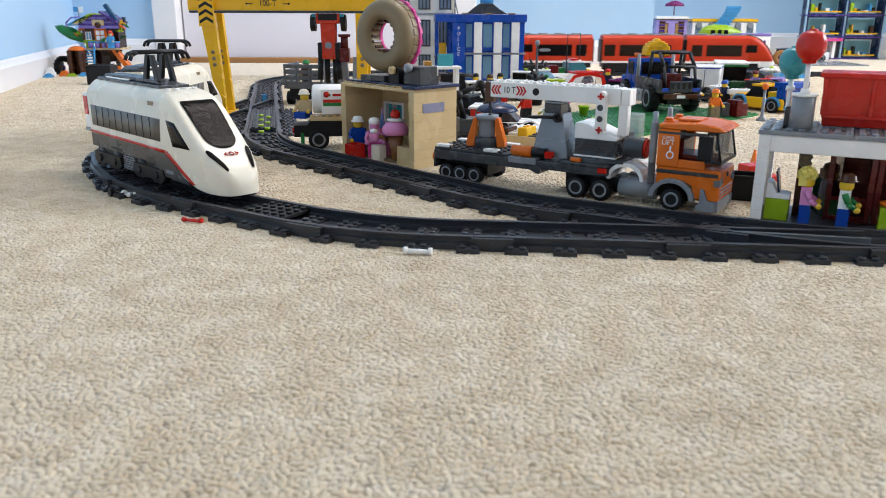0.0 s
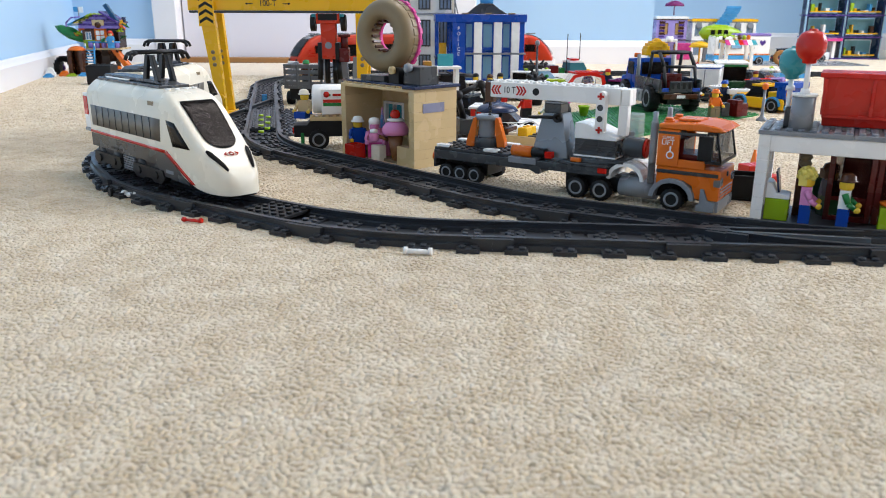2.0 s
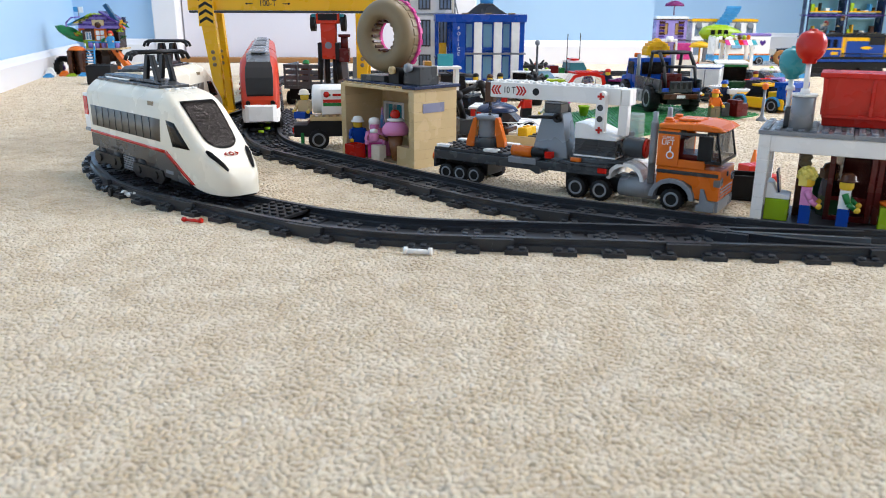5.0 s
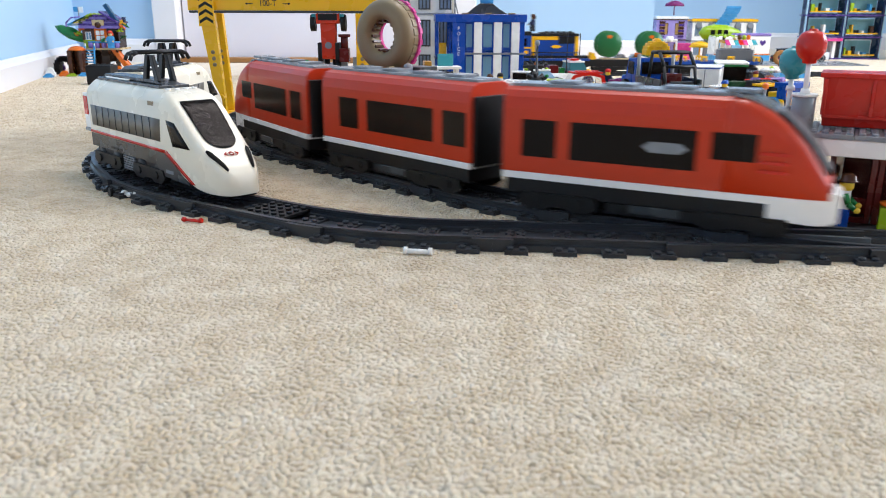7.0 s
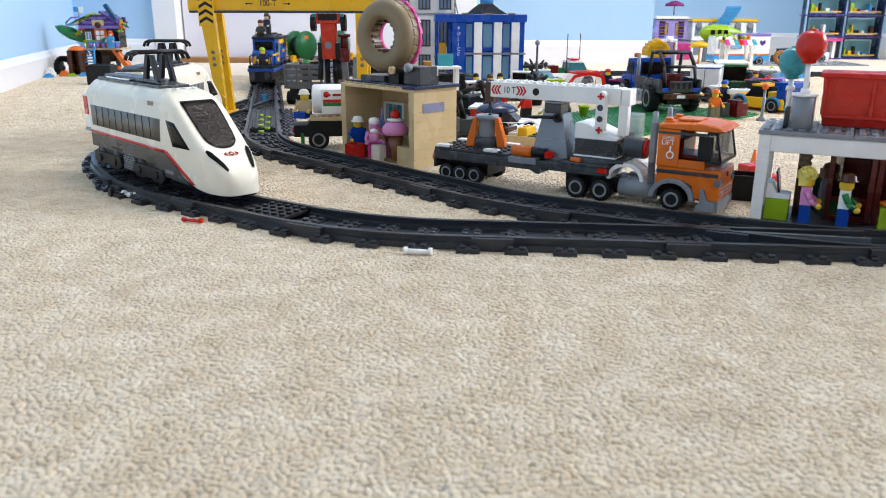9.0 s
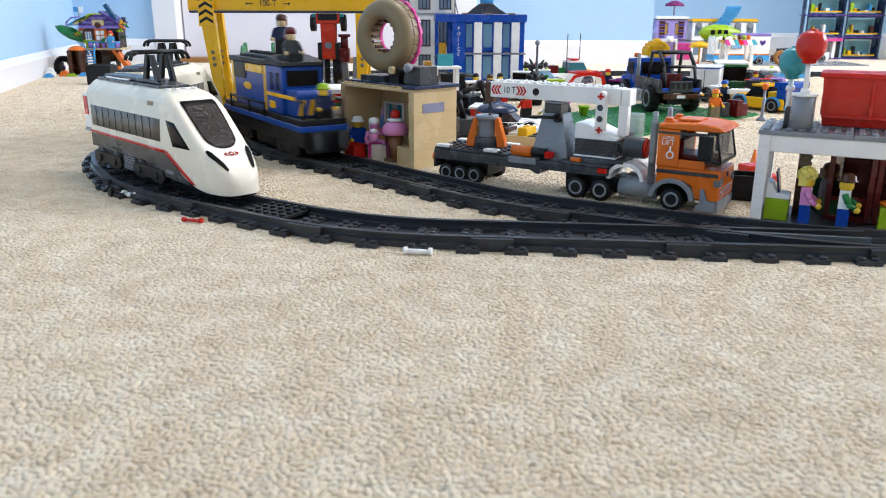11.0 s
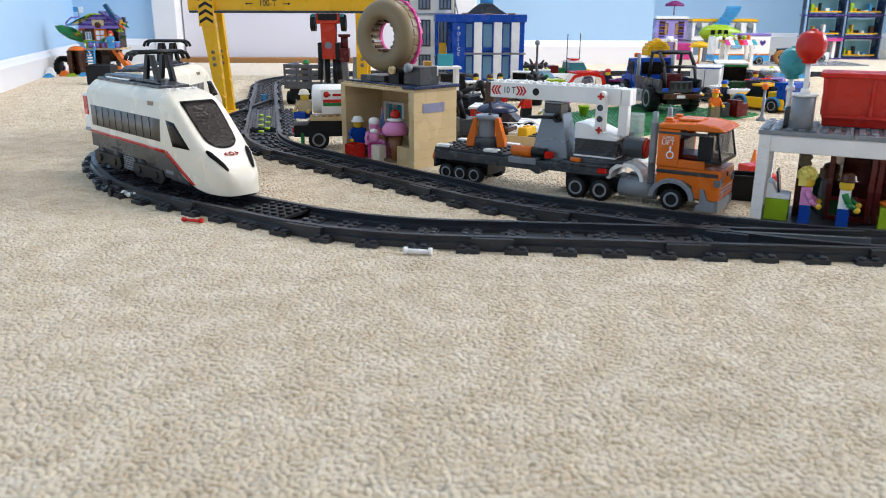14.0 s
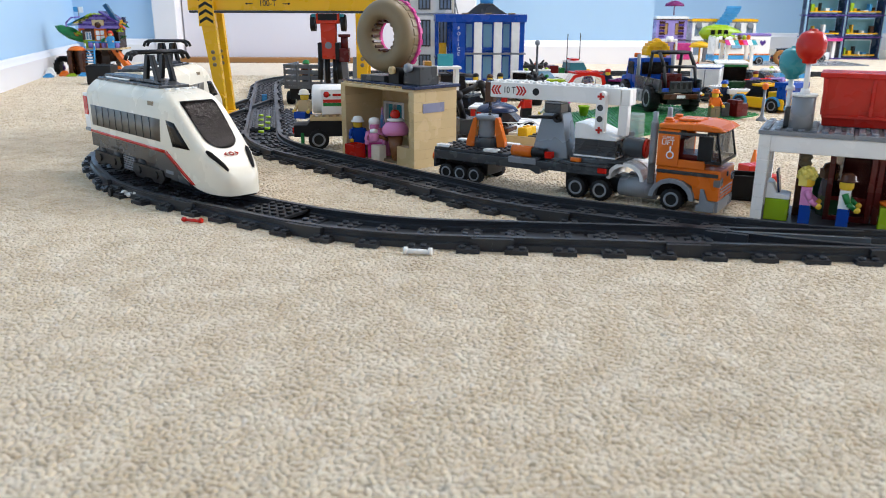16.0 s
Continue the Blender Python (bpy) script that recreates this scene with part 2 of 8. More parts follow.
# ---- track lines ----
class Line:
    """A course of straights joined by arcs of one radius."""

    def __init__(self, verts, r, closed=False):
        n, ends, self.segs, self.closed = len(verts), [], [], closed
        for i, (x, y) in enumerate(verts):
            if not closed and i in (0, n - 1):
                ends.append(((x, y), (x, y), None))
                continue
            (ax, ay), (cx, cy) = verts[i - 1], verts[(i + 1) % n]
            lu, lv = math.hypot(x - ax, y - ay), math.hypot(cx - x, cy - y)
            u, v = ((x - ax) / lu, (y - ay) / lu), ((cx - x) / lv, (cy - y) / lv)
            turn = math.atan2(u[0] * v[1] - u[1] * v[0], u[0] * v[0] + u[1] * v[1])
            d, sg = r * math.tan(abs(turn) / 2), math.copysign(1, turn)
            p, q = (x - u[0] * d, y - u[1] * d), (x + v[0] * d, y + v[1] * d)
            c = (p[0] - u[1] * r * sg, p[1] + u[0] * r * sg)
            ends.append((p, q, (c, math.atan2(p[1] - c[1], p[0] - c[0]), turn)))
        for i in range(n):
            p, q, arc = ends[i]
            if arc:
                self.segs.append(("A", arc[0], r, arc[1], arc[2], abs(r * arc[2])))
            if closed or i < n - 1:
                e = ends[(i + 1) % n][0]
                self.segs.append(("L", q, e, 0, 0, math.dist(q, e)))
        self.length = sum(s[5] for s in self.segs)

    def at(self, s):
        if self.closed:
            s %= self.length
        for g in self.segs:
            if s <= g[5] or g is self.segs[-1]:
                if g[0] == "L":
                    h = math.atan2(g[2][1] - g[1][1], g[2][0] - g[1][0])
                    return g[1][0] + math.cos(h) * s, g[1][1] + math.sin(h) * s, h
                a = g[3] + math.copysign(s / g[2], g[4])
                return g[1][0] + g[2] * math.cos(a), g[1][1] + g[2] * math.sin(a), a + math.copysign(math.pi / 2, g[4])
            s -= g[5]


LOOP = Line([(2.3, 2.05), (-0.4597, 2.05), (-0.2112, 0.8937), (0.0557, 0.6125), (0.275, 0.497), (2.3, 0.309)], 0.32, True)
SPUR = Line([(-0.318, 1.38), (-0.338, 1.12), (-0.372, 0.835), (-0.262, 0.665), (-0.06, 0.5285), (0.45, 0.4813)], 0.26)


# ---- the room ----
def wall(name, x0, x1, y0, y1, z0, z1, mat, label):
    bm = nb()
    bx(bm, x0, x1, y0, y1, z0, z1)
    return solid(name, bm, mat, Matrix(), label, "wall", kind="structure")


def room():
    wall("wall_west_near", -0.88, -0.78, -2.5, 1.17, -0.02, 2.4, wall_blue, "pale blue painted bedroom wall")
    bm = nb()
    prism(bm, [(-0.78, 1.172), (-1.185, 2.62), (-1.33, 2.62), (-0.88, 1.172)], -0.02, 2.4, "z")
    solid("wall_west", bm, wall_blue, Matrix(), "pale blue painted bedroom wall at a slant", "wall", kind="structure")
    # back wall with the wide doorway
    wall("wall_north_left", -1.158, -0.86, 2.52, 2.62, -0.02, 2.4, wall_blue, "pale blue painted wall beside the door")
    wall("wall_north_right", 0.06, 0.655, 2.52, 2.62, -0.02, 2.4, wall_blue, "pale blue painted wall behind the toy town")
    wall("wall_north_top", -0.86, 0.06, 2.52, 2.62, 2.05, 2.4, wall_blue, "pale blue painted wall over the door")
    wall("wall_alcove_side", 0.555, 0.655, 2.62, 3.75, -0.02, 2.4, wall_blue, "pale blue painted side of the alcove")
    wall("wall_alcove_back", 0.555, 3.3, 3.65, 3.75, -0.02, 2.4, wall_blue, "pale blue painted alcove wall")
    # out of view: added to keep window light off the alcove's right part
    wall("wall_alcove_east", 2.15, 2.25, 2.55, 3.65, -0.02, 2.4, wall_blue, "unseen pale blue wall added to shade the alcove")
    # east wall with a window opening
    wall("wall_east_low", 3.2, 3.3, -2.5, 3.65, -0.02, 0.7, wall_blue, "pale blue painted wall below the window")
    wall("wall_east_top", 3.2, 3.3, -2.5, 3.65, 2.0, 2.4, wall_blue, "pale blue painted wall over the window")
    wall("wall_east_a", 3.2, 3.3, -2.5, 0.2, 0.7, 2.0, wall_blue, "pale blue painted wall beside the window")
    wall("wall_east_b", 3.2, 3.3, 2.4, 3.65, 0.7, 2.0, wall_blue, "pale blue painted wall beside the window")
    wall("wall_south_low", -1.13, 3.3, -2.5, -2.4, -0.02, 0.8, wall_blue, "pale blue painted wall below the window")
    wall("wall_south_top", -1.13, 3.3, -2.5, -2.4, 2.1, 2.4, wall_blue, "pale blue painted wall over the window")
    wall("wall_south_a", -1.13, -1.0, -2.5, -2.4, 0.8, 2.1, wall_blue, "pale blue painted wall beside the window")
    wall("wall_south_b", 1.6, 3.3, -2.5, -2.4, 0.8, 2.1, wall_blue, "pale blue painted wall beside the window")
    bm = nb()
    bx(bm, -1.13, 3.3, -2.5, 3.75, 2.4, 2.5)
    solid("ceiling", bm, wall_white, Matrix(), "plain white painted ceiling", "ceiling", kind="structure")
    # baseboards: board with a moulded top
    prof = [(0, 0), (0.014, 0), (0.014, 0.054), (0.009, 0.060), (0.006, 0.068), (0, 0.072)]

    def board(name, a, b, at, axis, sign):
        bm = nb()
        pts = [(at + sign * p[0], p[1]) for p in prof]
        prism(bm, pts, a, b, axis)
        solid(name, bm, trim_white, Matrix(), "white moulded baseboard along the wall", "baseboard", kind="structure")

    board("baseboard", -2.4, 1.17, -0.778, "y", 1)
    bm = nb()
    prism(bm, [(p[0], p[1] * 0.80) for p in prof], 0.002, 1.375, "y")
    solid("baseboard", bm, trim_white, pose(-0.7785, 1.176, 0, 0, 0, 15.62), "white moulded baseboard along the wall", "baseboard", kind="structure")
    board("baseboard", -1.13, -0.905, 2.518, "x", -1)
    board("baseboard", 0.10, 0.641, 2.518, "x", -1)
    board("baseboard", 2.50, 3.636, 0.657, "y", 1)
    board("baseboard", 0.675, 3.2, 3.648, "x", -1)
    # door: leaf, casing, oak strip on the floor
    d = thing("door_1", pose(-0.86, 2.53, 0), "plain white painted door in a white casing", "door", kind="structure")
    box_part("door_leaf", d, door_white, 0.035, 0.885, 0.02, 0.06, 0.012, 2.03)
    box_part("casing", d, trim_white, -0.045, 0.03, -0.028, 0.05, 0, 2.1, round_=0.003)
    box_part("casing", d, trim_white, 0.89, 0.96, -0.028, 0.05, 0, 2.1, round_=0.003)
    box_part("casing", d, trim_white, 0.03, 0.89, -0.028, 0.05, 2.035, 2.1, round_=0.003)
    box_part("threshold", d, wood_strip, 0.03, 0.89, -0.03, 0.015, 0.0, 0.016, "brown oak threshold strip", 0.002)
    # window frames, out of the camera's sight; the front one is only assumed
    for k, (m, w, h) in enumerate(((pose(3.25, 1.3, 1.35, 0, 0, 90), 2.2, 1.3), (pose(0.3, -2.45, 1.45), 2.6, 1.3))):
        wd = thing("window_%d" % (k + 1), m, "white framed window out of view, with sky behind it", "window", kind="structure")
        for x in (-w / 2 + 0.025, 0, w / 2 - 0.025):
            box_part("frame", wd, trim_white, x - 0.025, x + 0.025, -0.03, 0.03, -h / 2 + 0.05, h / 2 - 0.05)
        for z in (-h / 2 + 0.025, h / 2 - 0.025):
            box_part("frame", wd, trim_white, -w / 2, w / 2, -0.03, 0.03, z - 0.025, z + 0.025)


room()


# ---- carpet ----
BEDS = np.array([LOOP.at(2.6 + k * 0.010)[:2] for k in range(210)] + [SPUR.at(k * 0.010)[:2] for k in range(int(SPUR.length / 0.010))])


def carpet_floor():
    bm = nb()
    bx(bm, -1.13, 3.3, -2.5, 3.75, -0.02, -0.0001)
    solid("floor", bm, carpet, Matrix(), "cream cut-pile carpet over the whole room", "carpet", kind="structure")
    rng = np.random.default_rng(3)

    def tufts(name, x0, x1, y0, y1, gap, size, keep=None):
        nx, ny = int((x1 - x0) / gap), int((y1 - y0) / gap)
        gx, gy = np.meshgrid(np.arange(nx), np.arange(ny))
        c = np.stack([x0 + (gx.ravel() + 0.5) * gap, y0 + (gy.ravel() + 0.5) * gap], 1)
        c += rng.normal(0, gap * 0.33, c.shape)
        if keep is not None:
            c = c[keep(c)]
        # no pile stands up between the rails
        ok = np.ones(len(c), dtype=bool)
        for a in range(0, len(c), 4000):
            d2 = ((c[a:a + 4000, None, :] - BEDS[None]) ** 2).sum(2).min(1)
            ok[a:a + 4000] = d2 > 0.020 ** 2
        c = c[ok]
        n = len(c)
        seg = 4
        ang = rng.uniform(0, 6.28, n)
        lean = rng.normal(0, 0.6, (n, 2)) * size
        r0, hgt = size * rng.uniform(0.6, 1.0, n), size * rng.uniform(0.24, 0.44, n)
        vs = np.zeros((n, 2 * seg + 1, 3))
        for k in range(seg):
            a = ang + k * 2 * math.pi / seg
            for lay, (rr, hh, ll) in enumerate(((0.8, -0.3, 0.0), (1.0, 0.45, 0.5))):
                vs[:, lay * seg + k, 0] = c[:, 0] + np.cos(a + 0.5 * lay) * r0 * rr + lean[:, 0] * ll
                vs[:, lay * seg + k, 1] = c[:, 1] + np.sin(a + 0.5 * lay) * r0 * rr + lean[:, 1] * ll
                vs[:, lay * seg + k, 2] = hgt * hh
        vs[:, 2 * seg, :2] = c + lean
        vs[:, 2 * seg, 2] = hgt
        vs[:, :, 2] -= size * 0.16
        fl = []
        for k in range(seg):
            j = (k + 1) % seg
            fl += [(k, j, seg + j), (k, seg + j, seg + k), (seg + k, seg + j, 2 * seg)]
        f = (np.array(fl)[None] + (np.arange(n) * (2 * seg + 1))[:, None, None]).reshape(-1, 3)
        me = bpy.data.meshes.new(name)
        me.vertices.add(n * (2 * seg + 1))
        me.vertices.foreach_set("co", vs.reshape(-1))
        me.loops.add(len(f) * 3)
        me.loops.foreach_set("vertex_index", f.reshape(-1).astype(np.int32))
        me.polygons.add(len(f))
        me.polygons.foreach_set("loop_start", np.arange(0, len(f) * 3, 3, dtype=np.int32))
        me.polygons.foreach_set("use_smooth", np.ones(len(f), dtype=bool))
        me.update(calc_edges=True)
        me.materials.append(carpet)
        tagged(new(name, me), "short cream carpet tufts", "carpet", kind="stuff")

    tufts("carpet_pile", -0.42, 0.42, 0.17, 0.60, 0.0018, 0.0024, lambda c: np.abs(c[:, 0]) < 0.62 * c[:, 1] + 0.03)
    tufts("carpet_pile", -0.62, 0.62, 0.60, 1.05, 0.0024, 0.0028, lambda c: np.abs(c[:, 0]) < 0.62 * c[:, 1] + 0.03)
    tufts("carpet_pile", -1.02, 1.15, 1.05, 2.0, 0.0040, 0.0038, lambda c: np.abs(c[:, 0]) < 0.62 * c[:, 1] + 0.03)


carpet_floor()


# ---- railway track ----
RAILTOP = 0.0096
RAIL = [(-0.0040, 0.0004), (0.0040, 0.0004), (0.0038, 0.0046), (0.0014, 0.0052), (0.0014, 0.0078), (0.0019, 0.0084), (0.0019, RAILTOP), (-0.0019, RAILTOP), (-0.0019, 0.0084), (-0.0014, 0.0078), (-0.0014, 0.0052), (-0.0038, 0.0046)]


def sleeper_mesh():
    bm = nb()
    bx(bm, -0.0078, 0.0078, -0.032, 0.032, -0.0006, 0.0032)
    for y in (-0.028, -0.012, -0.004, 0.004, 0.012, 0.028):
        for x in (-0.004, 0.004):
            rod(bm, (x, y, 0.0031), (x, y, 0.0049), 0.0024, seg=8)
    return mesh_of("sleeper", bm, track_grey)


SLEEPER = sleeper_mesh()


def track_piece(line, s0, s1, lift=0.0, sleepers=True, label="dark grey plastic toy railway track on the carpet", group="railway track pieces"):
    x, y, h = line.at((s0 + s1) / 2)
    base = pose(x, y, lift, 0, 0, math.degrees(h))
    inv = base.inverted()
    t = thing("railway_track", base, label, "toy track", group)
    n = 7
    gap = 0.00002

    def sweep(name, prof, off, a, b, mat, k=n):
        bm = nb()
        rings = []
        for i in range(k + 1):
            px, py, ph = line.at(a + (b - a) * i / k)
            side = Vector((math.sin(ph), -math.cos(ph), 0))
            rings.append([inv @ (Vector((px, py, lift + q[1])) + side * (off + q[0])) for q in prof])
        loft(bm, rings, smooth=False)
        part(name, bm, mat, t)

    if sleepers:
        # dark sheet stands in for the shade on the carpet between the rails
        sweep("web", [(-0.0162, 0.0006), (0.0162, 0.0006), (0.0162, 0.0018), (-0.0162, 0.0018)], 0, s0 + gap, s1 - gap, track_grey)
    for off in (-0.0205, 0.0205):
        sweep("rail", RAIL, off, s0 + gap, s1 - gap, track_grey)
        # thick end blocks of the clip joints
        o = 0.0030 if off > 0 else -0.0030
        for a, b in ((s0 + gap, s0 + 0.014), (s1 - 0.014, s1 - gap)):
            sweep("joint_block", [(-0.0022, 0.0002), (0.0022, 0.0002), (0.0022, 0.0090), (-0.0022, 0.0090)], off + o, a, b, track_grey, 2)
    if sleepers:
        L = s1 - s0
        for k in range(4):
            px, py, ph = line.at(s0 + L * (k + 0.5) / 4)
            part("sleeper", SLEEPER, None, t, m=inv @ pose(px, py, lift, 0, 0, math.degrees(ph)))
    return t


def lay(line, a, b, lift=0.0, sleepers=True):
    n = max(1, round((b - a) / 0.128))
    for k in range(n):
        track_piece(line, a + (b - a) * k / n, a + (b - a) * (k + 1) / n, lift, sleepers)


# near the switch the branch has no sleepers of its own
MERGE = next(s * 0.002 for s in range(1500, 3500) if LOOP.at(s * 0.002)[0] > 0.205 and LOOP.at(s * 0.002)[1] < 0.7)
lay(LOOP, 0.0, MERGE)
lay(LOOP, MERGE, MERGE + 0.24, 0.0005, False)
lay(LOOP, MERGE + 0.24, LOOP.length)
J0 = next(s * 0.002 for s in range(200, 1200) if SPUR.at(s * 0.002)[0] > 0.034)
lay(SPUR, 0.02, J0 - 0.128 * 5)
lay(SPUR, J0 - 0.128 * 5, J0 + 0.256)




def wide_sleepers():
    """Long bearers that reach out past the rails behind the bend."""
    bm = nb()
    bx(bm, -0.0078, 0.0078, -0.047, 0.047, 0.0002, 0.0030)
    studs(bm, -U, -0.047, 2, 2, 0.0030, 8)
    studs(bm, -U, 0.031, 2, 2, 0.0030, 8)
    me = mesh_of("long_sleeper", bm, plastic("worn_track_grey", "565a60", 0.4))
    for k in range(9):
        x, y, h = LOOP.at(3.545 + k * 0.032)
        ob = new("long_sleeper", me)
        ob.matrix_world = pose(x, y, 0, 0, 0, math.degrees(h))
        tagged(ob, "long grey studded sleeper under the railway track", "toy track", "long sleepers")


wide_sleepers()


# ---- rolling stock ----
def wheel_mesh():
    bm = nb()
    lathe(bm, [(0.002, -0.0035), (0.0098, -0.0035), (0.0098, -0.0022), (0.0086, -0.0015), (0.0086, 0.0035), (0.0060, 0.0035), (0.0055, 0.0022), (0.002, 0.0022)], axis="y", seg=20)
    return mesh_of("wheel", bm, black)


WHEEL = wheel_mesh()


def bogie(parent, x):
    """Side frames, axles and four wheels."""
    bm = nb()
    for sy in (-1, 1):
        y = sy * 0.0242
        prism(bm, [(x - 0.032, 0.0150), (x - 0.029, 0.0225), (x + 0.029, 0.0225), (x + 0.032, 0.0150), (x + 0.024, 0.0100), (x + 0.010, 0.0100), (x + 0.006, 0.0125), (x - 0.006, 0.0125), (x - 0.010, 0.0100), (x - 0.024, 0.0100)], y - 0.0015, y + 0.0015)
        for dx in (-0.017, 0.017):
            rod(bm, (x + dx, y, 0.0170), (x + dx, y + sy * 0.0030, 0.0170), 0.0035)
    bx(bm, x - 0.026, x + 0.026, -0.0225, 0.0225, 0.0195, 0.0265)
    part("bogie", bm, black, parent)
    for dx in (-0.017, 0.017):
        for sy in (-1, 1):
            part("wheel", WHEEL, None, parent, m=pose(x + dx, sy * 0.0195, RAILTOP + 0.0087, 0, 0, 0 if sy < 0 else 180))


def car_ring(x, w, z0, zs, zt, top):
    """Half outline of a carriage: straight sides, rounded shoulders."""
    r = []
    for y, z in ((-w, z0), (-w, zs), (-w * 0.95, zs + (zt - zs) * 0.55), (-w * 0.80, zs + (zt - zs) * 0.85), (-top, zt),
                 (top, zt), (w * 0.80, zs + (zt - zs) * 0.85), (w * 0.95, zs + (zt - zs) * 0.55), (w, zs), (w, z0)):
        r.append((x, y, z))
    return r


def side_windows(t, spans, z0, z1, w, mat, label):
    for a, b in spans:
        for sy in (-1, 1):
            y = sy * w
            bm = nb()
            bx(bm, a, b, min(y, y + sy * 0.0004), max(y, y + sy * 0.0004), z0, z1)
            part("window", bm, mat, t, label)


def red_car(kind):
    """kind: front, middle, tail. x runs forwards; the floor of the wheels is at z 0."""
    L, w = {"front": 0.232, "middle": 0.202, "tail": 0.227}[kind], 0.0245
    t = thing("passenger_carriage", Matrix(), {"front": "red and white leading passenger railcar with a black sloping windscreen", "middle": "red and white middle passenger carriage with a grey roof", "tail": "red and white trailing passenger railcar with a sloping end"}[kind], "toy train", "red passenger train")
    h = L / 2
    z0, zw, zs, zt = 0.0322, 0.0374, 0.085, 0.1005
    nose = kind != "middle"
    x1 = h - (0.070 if nose else 0)
    bm = nb()
    loft(bm, [car_ring(-h, w, zw, zs, zt, 0.014), car_ring(x1, w, zw, zs, zt, 0.014)], smooth=False)
    if nose:
        prof = [(0.0002, 1, 0.0, 0.0), (0.012, 1, 0.001, 0.0015), (0.026, 0.995, 0.006, 0.0075), (0.038, 0.98, 0.014, 0.0155), (0.050, 0.955, 0.025, 0.0275), (0.059, 0.91, 0.036, 0.0400), (0.0665, 0.83, 0.0435, 0.0525)]
        loft(bm, [car_ring(x1 + dx, w * k, zw, zs - a, zt - b, 0.0145) for dx, k, a, b in prof], smooth=True)
    part("body", bm, train_red, t, round_=0.0006)
    bm = nb()
    bx(bm, -h, x1, -w - 0.0006, w + 0.0006, z0, zw - 0.0001)
    if nose:
        loft(bm, [[(x, -y, za), (x, y, za), (x, y, zb), (x, -y, zb)] for x, y, za, zb in ((x1, w + 0.0006, z0, zw - 0.0001), (h - 0.0402, w * 0.995, z0, zw), (h - 0.040, w * 0.99, 0.0215, zw), (h - 0.012, w * 0.90, 0.0200, zw + 0.003), (h - 0.002, w * 0.78, 0.0205, zw + 0.005), (h + 0.003, w * 0.60, 0.0225, zw + 0.003))], smooth=False)
    part("sill", bm, white, t, "white sill band and bumper", 0.0006)
    box_part("underframe", t, black, -h + 0.003, (x1 + 0.03 if nose else h - 0.003), -0.0232, 0.0232, 0.0205, z0 + 0.001)
    box_part("equipment_case", t, black, -0.034, 0.034, -0.0225, 0.0225, 0.0118, 0.0204)
    bm = nb()
    bx(bm, -h + 0.002, x1 - 0.002, -0.0135, 0.0135, zt - 0.0005, zt + 0.0022)
    for k in range(4):
        x = -h + 0.03 + k * 0.042
        bx(bm, x, x + 0.022, -0.009, 0.009, zt + 0.002, zt + 0.0045)
    part("roof_panel", bm, lgrey, t, "light grey roof panel with vents", 0.0004)
    if nose:
        spans = [(-0.1005, -0.0735), (-0.0630, 0.0275)]
        side_windows(t, [(0.0370, 0.0660)], 0.0590, 0.0775, w, dark_glass, "dark tinted cab side window")
    else:
        spans = [(-0.0730, -0.0445), (-0.0310, 0.0575), (0.0690, 0.0960)]
    side_windows(t, spans, 0.0497, 0.0773, w, dark_glass if kind == "front" else train_glass, "dark tinted side window")
    if kind == "front":
        for sy in (-1, 1):
            bm = nb()
            a, b = sorted((sy * (w + 0.0005), sy * (w + 0.0009)))
            prism(bm, [(-0.010, 0.0640), (-0.004, 0.0602), (0.016, 0.0602), (0.022, 0.0640), (0.016, 0.0678), (-0.004, 0.0678)], a, b)
            part("emblem", bm, lgrey, t, "pale grey printed emblem")
            bm = nb()
            for k in range(3):
                z = 0.0525 + k * 0.006
                bx(bm, 0.068, 0.086, a - 0.0002, b + 0.0002, z, z + 0.0022)
            part("vent", bm, red, t)
    if nose:
        bm = nb()
        face = [(0.0300, 0.0085, 0.0150), (0.0385, 0.0155, 0.0168), (0.0505, 0.0272, 0.0172), (0.0595, 0.0398, 0.0168), (0.0640, 0.0470, 0.0160)]
        loft(bm, [[(x1 + dx, -y, zt - b), (x1 + dx, y, zt - b), (x1 + dx - 0.006, y, zt - b - 0.008), (x1 + dx - 0.006, -y, zt - b - 0.008)] for dx, b, y in face], smooth=False)
        bm.transform(Matrix.Translation((0.0012, 0, 0.0010)))
        part("windscreen", bm, black, t, "black sloping windscreen", 0.0004)
        bm = nb()
        prism(bm, [(x1 + 0.0005, zt + 0.0003), (x1 + 0.0005, zt + 0.0022), (x1 + 0.0130, zt + 0.0006), (x1 + 0.0270, zt - 0.0055), (x1 + 0.0345, zt - 0.0105), (x1 + 0.0330, zt - 0.0130), (x1 + 0.0120, zt - 0.0020)], -0.0150, 0.0150)
        part("nose_cap", bm, metal_grey, t, "grey panel over the windscreen", 0.0004)
        for sy in (-1, 1):
            bm = nb()
            rod(bm, (h - 0.014, sy * 0.0150, zw + 0.010), (h - 0.002, sy * 0.0150, zw + 0.007), 0.0028)
            part("headlight", bm, black, t)
    # gangway doors on the flat ends
    for x in ([-h] if nose else [-h, h]):
        sx = -1 if x < 0 else 1
        a, b = sorted((x, x + sx * 0.0035))
        box_part("gangway", t, black, a, b, -0.0215, 0.0215, 0.034, 0.090)
    box_part("equipment_box", t, dgrey, -0.016, 0.020, -0.0235, 0.0235, 0.0140, 0.0204)
    bogie(t, -0.070 if nose else -0.060)
    bogie(t, 0.060)
    return t


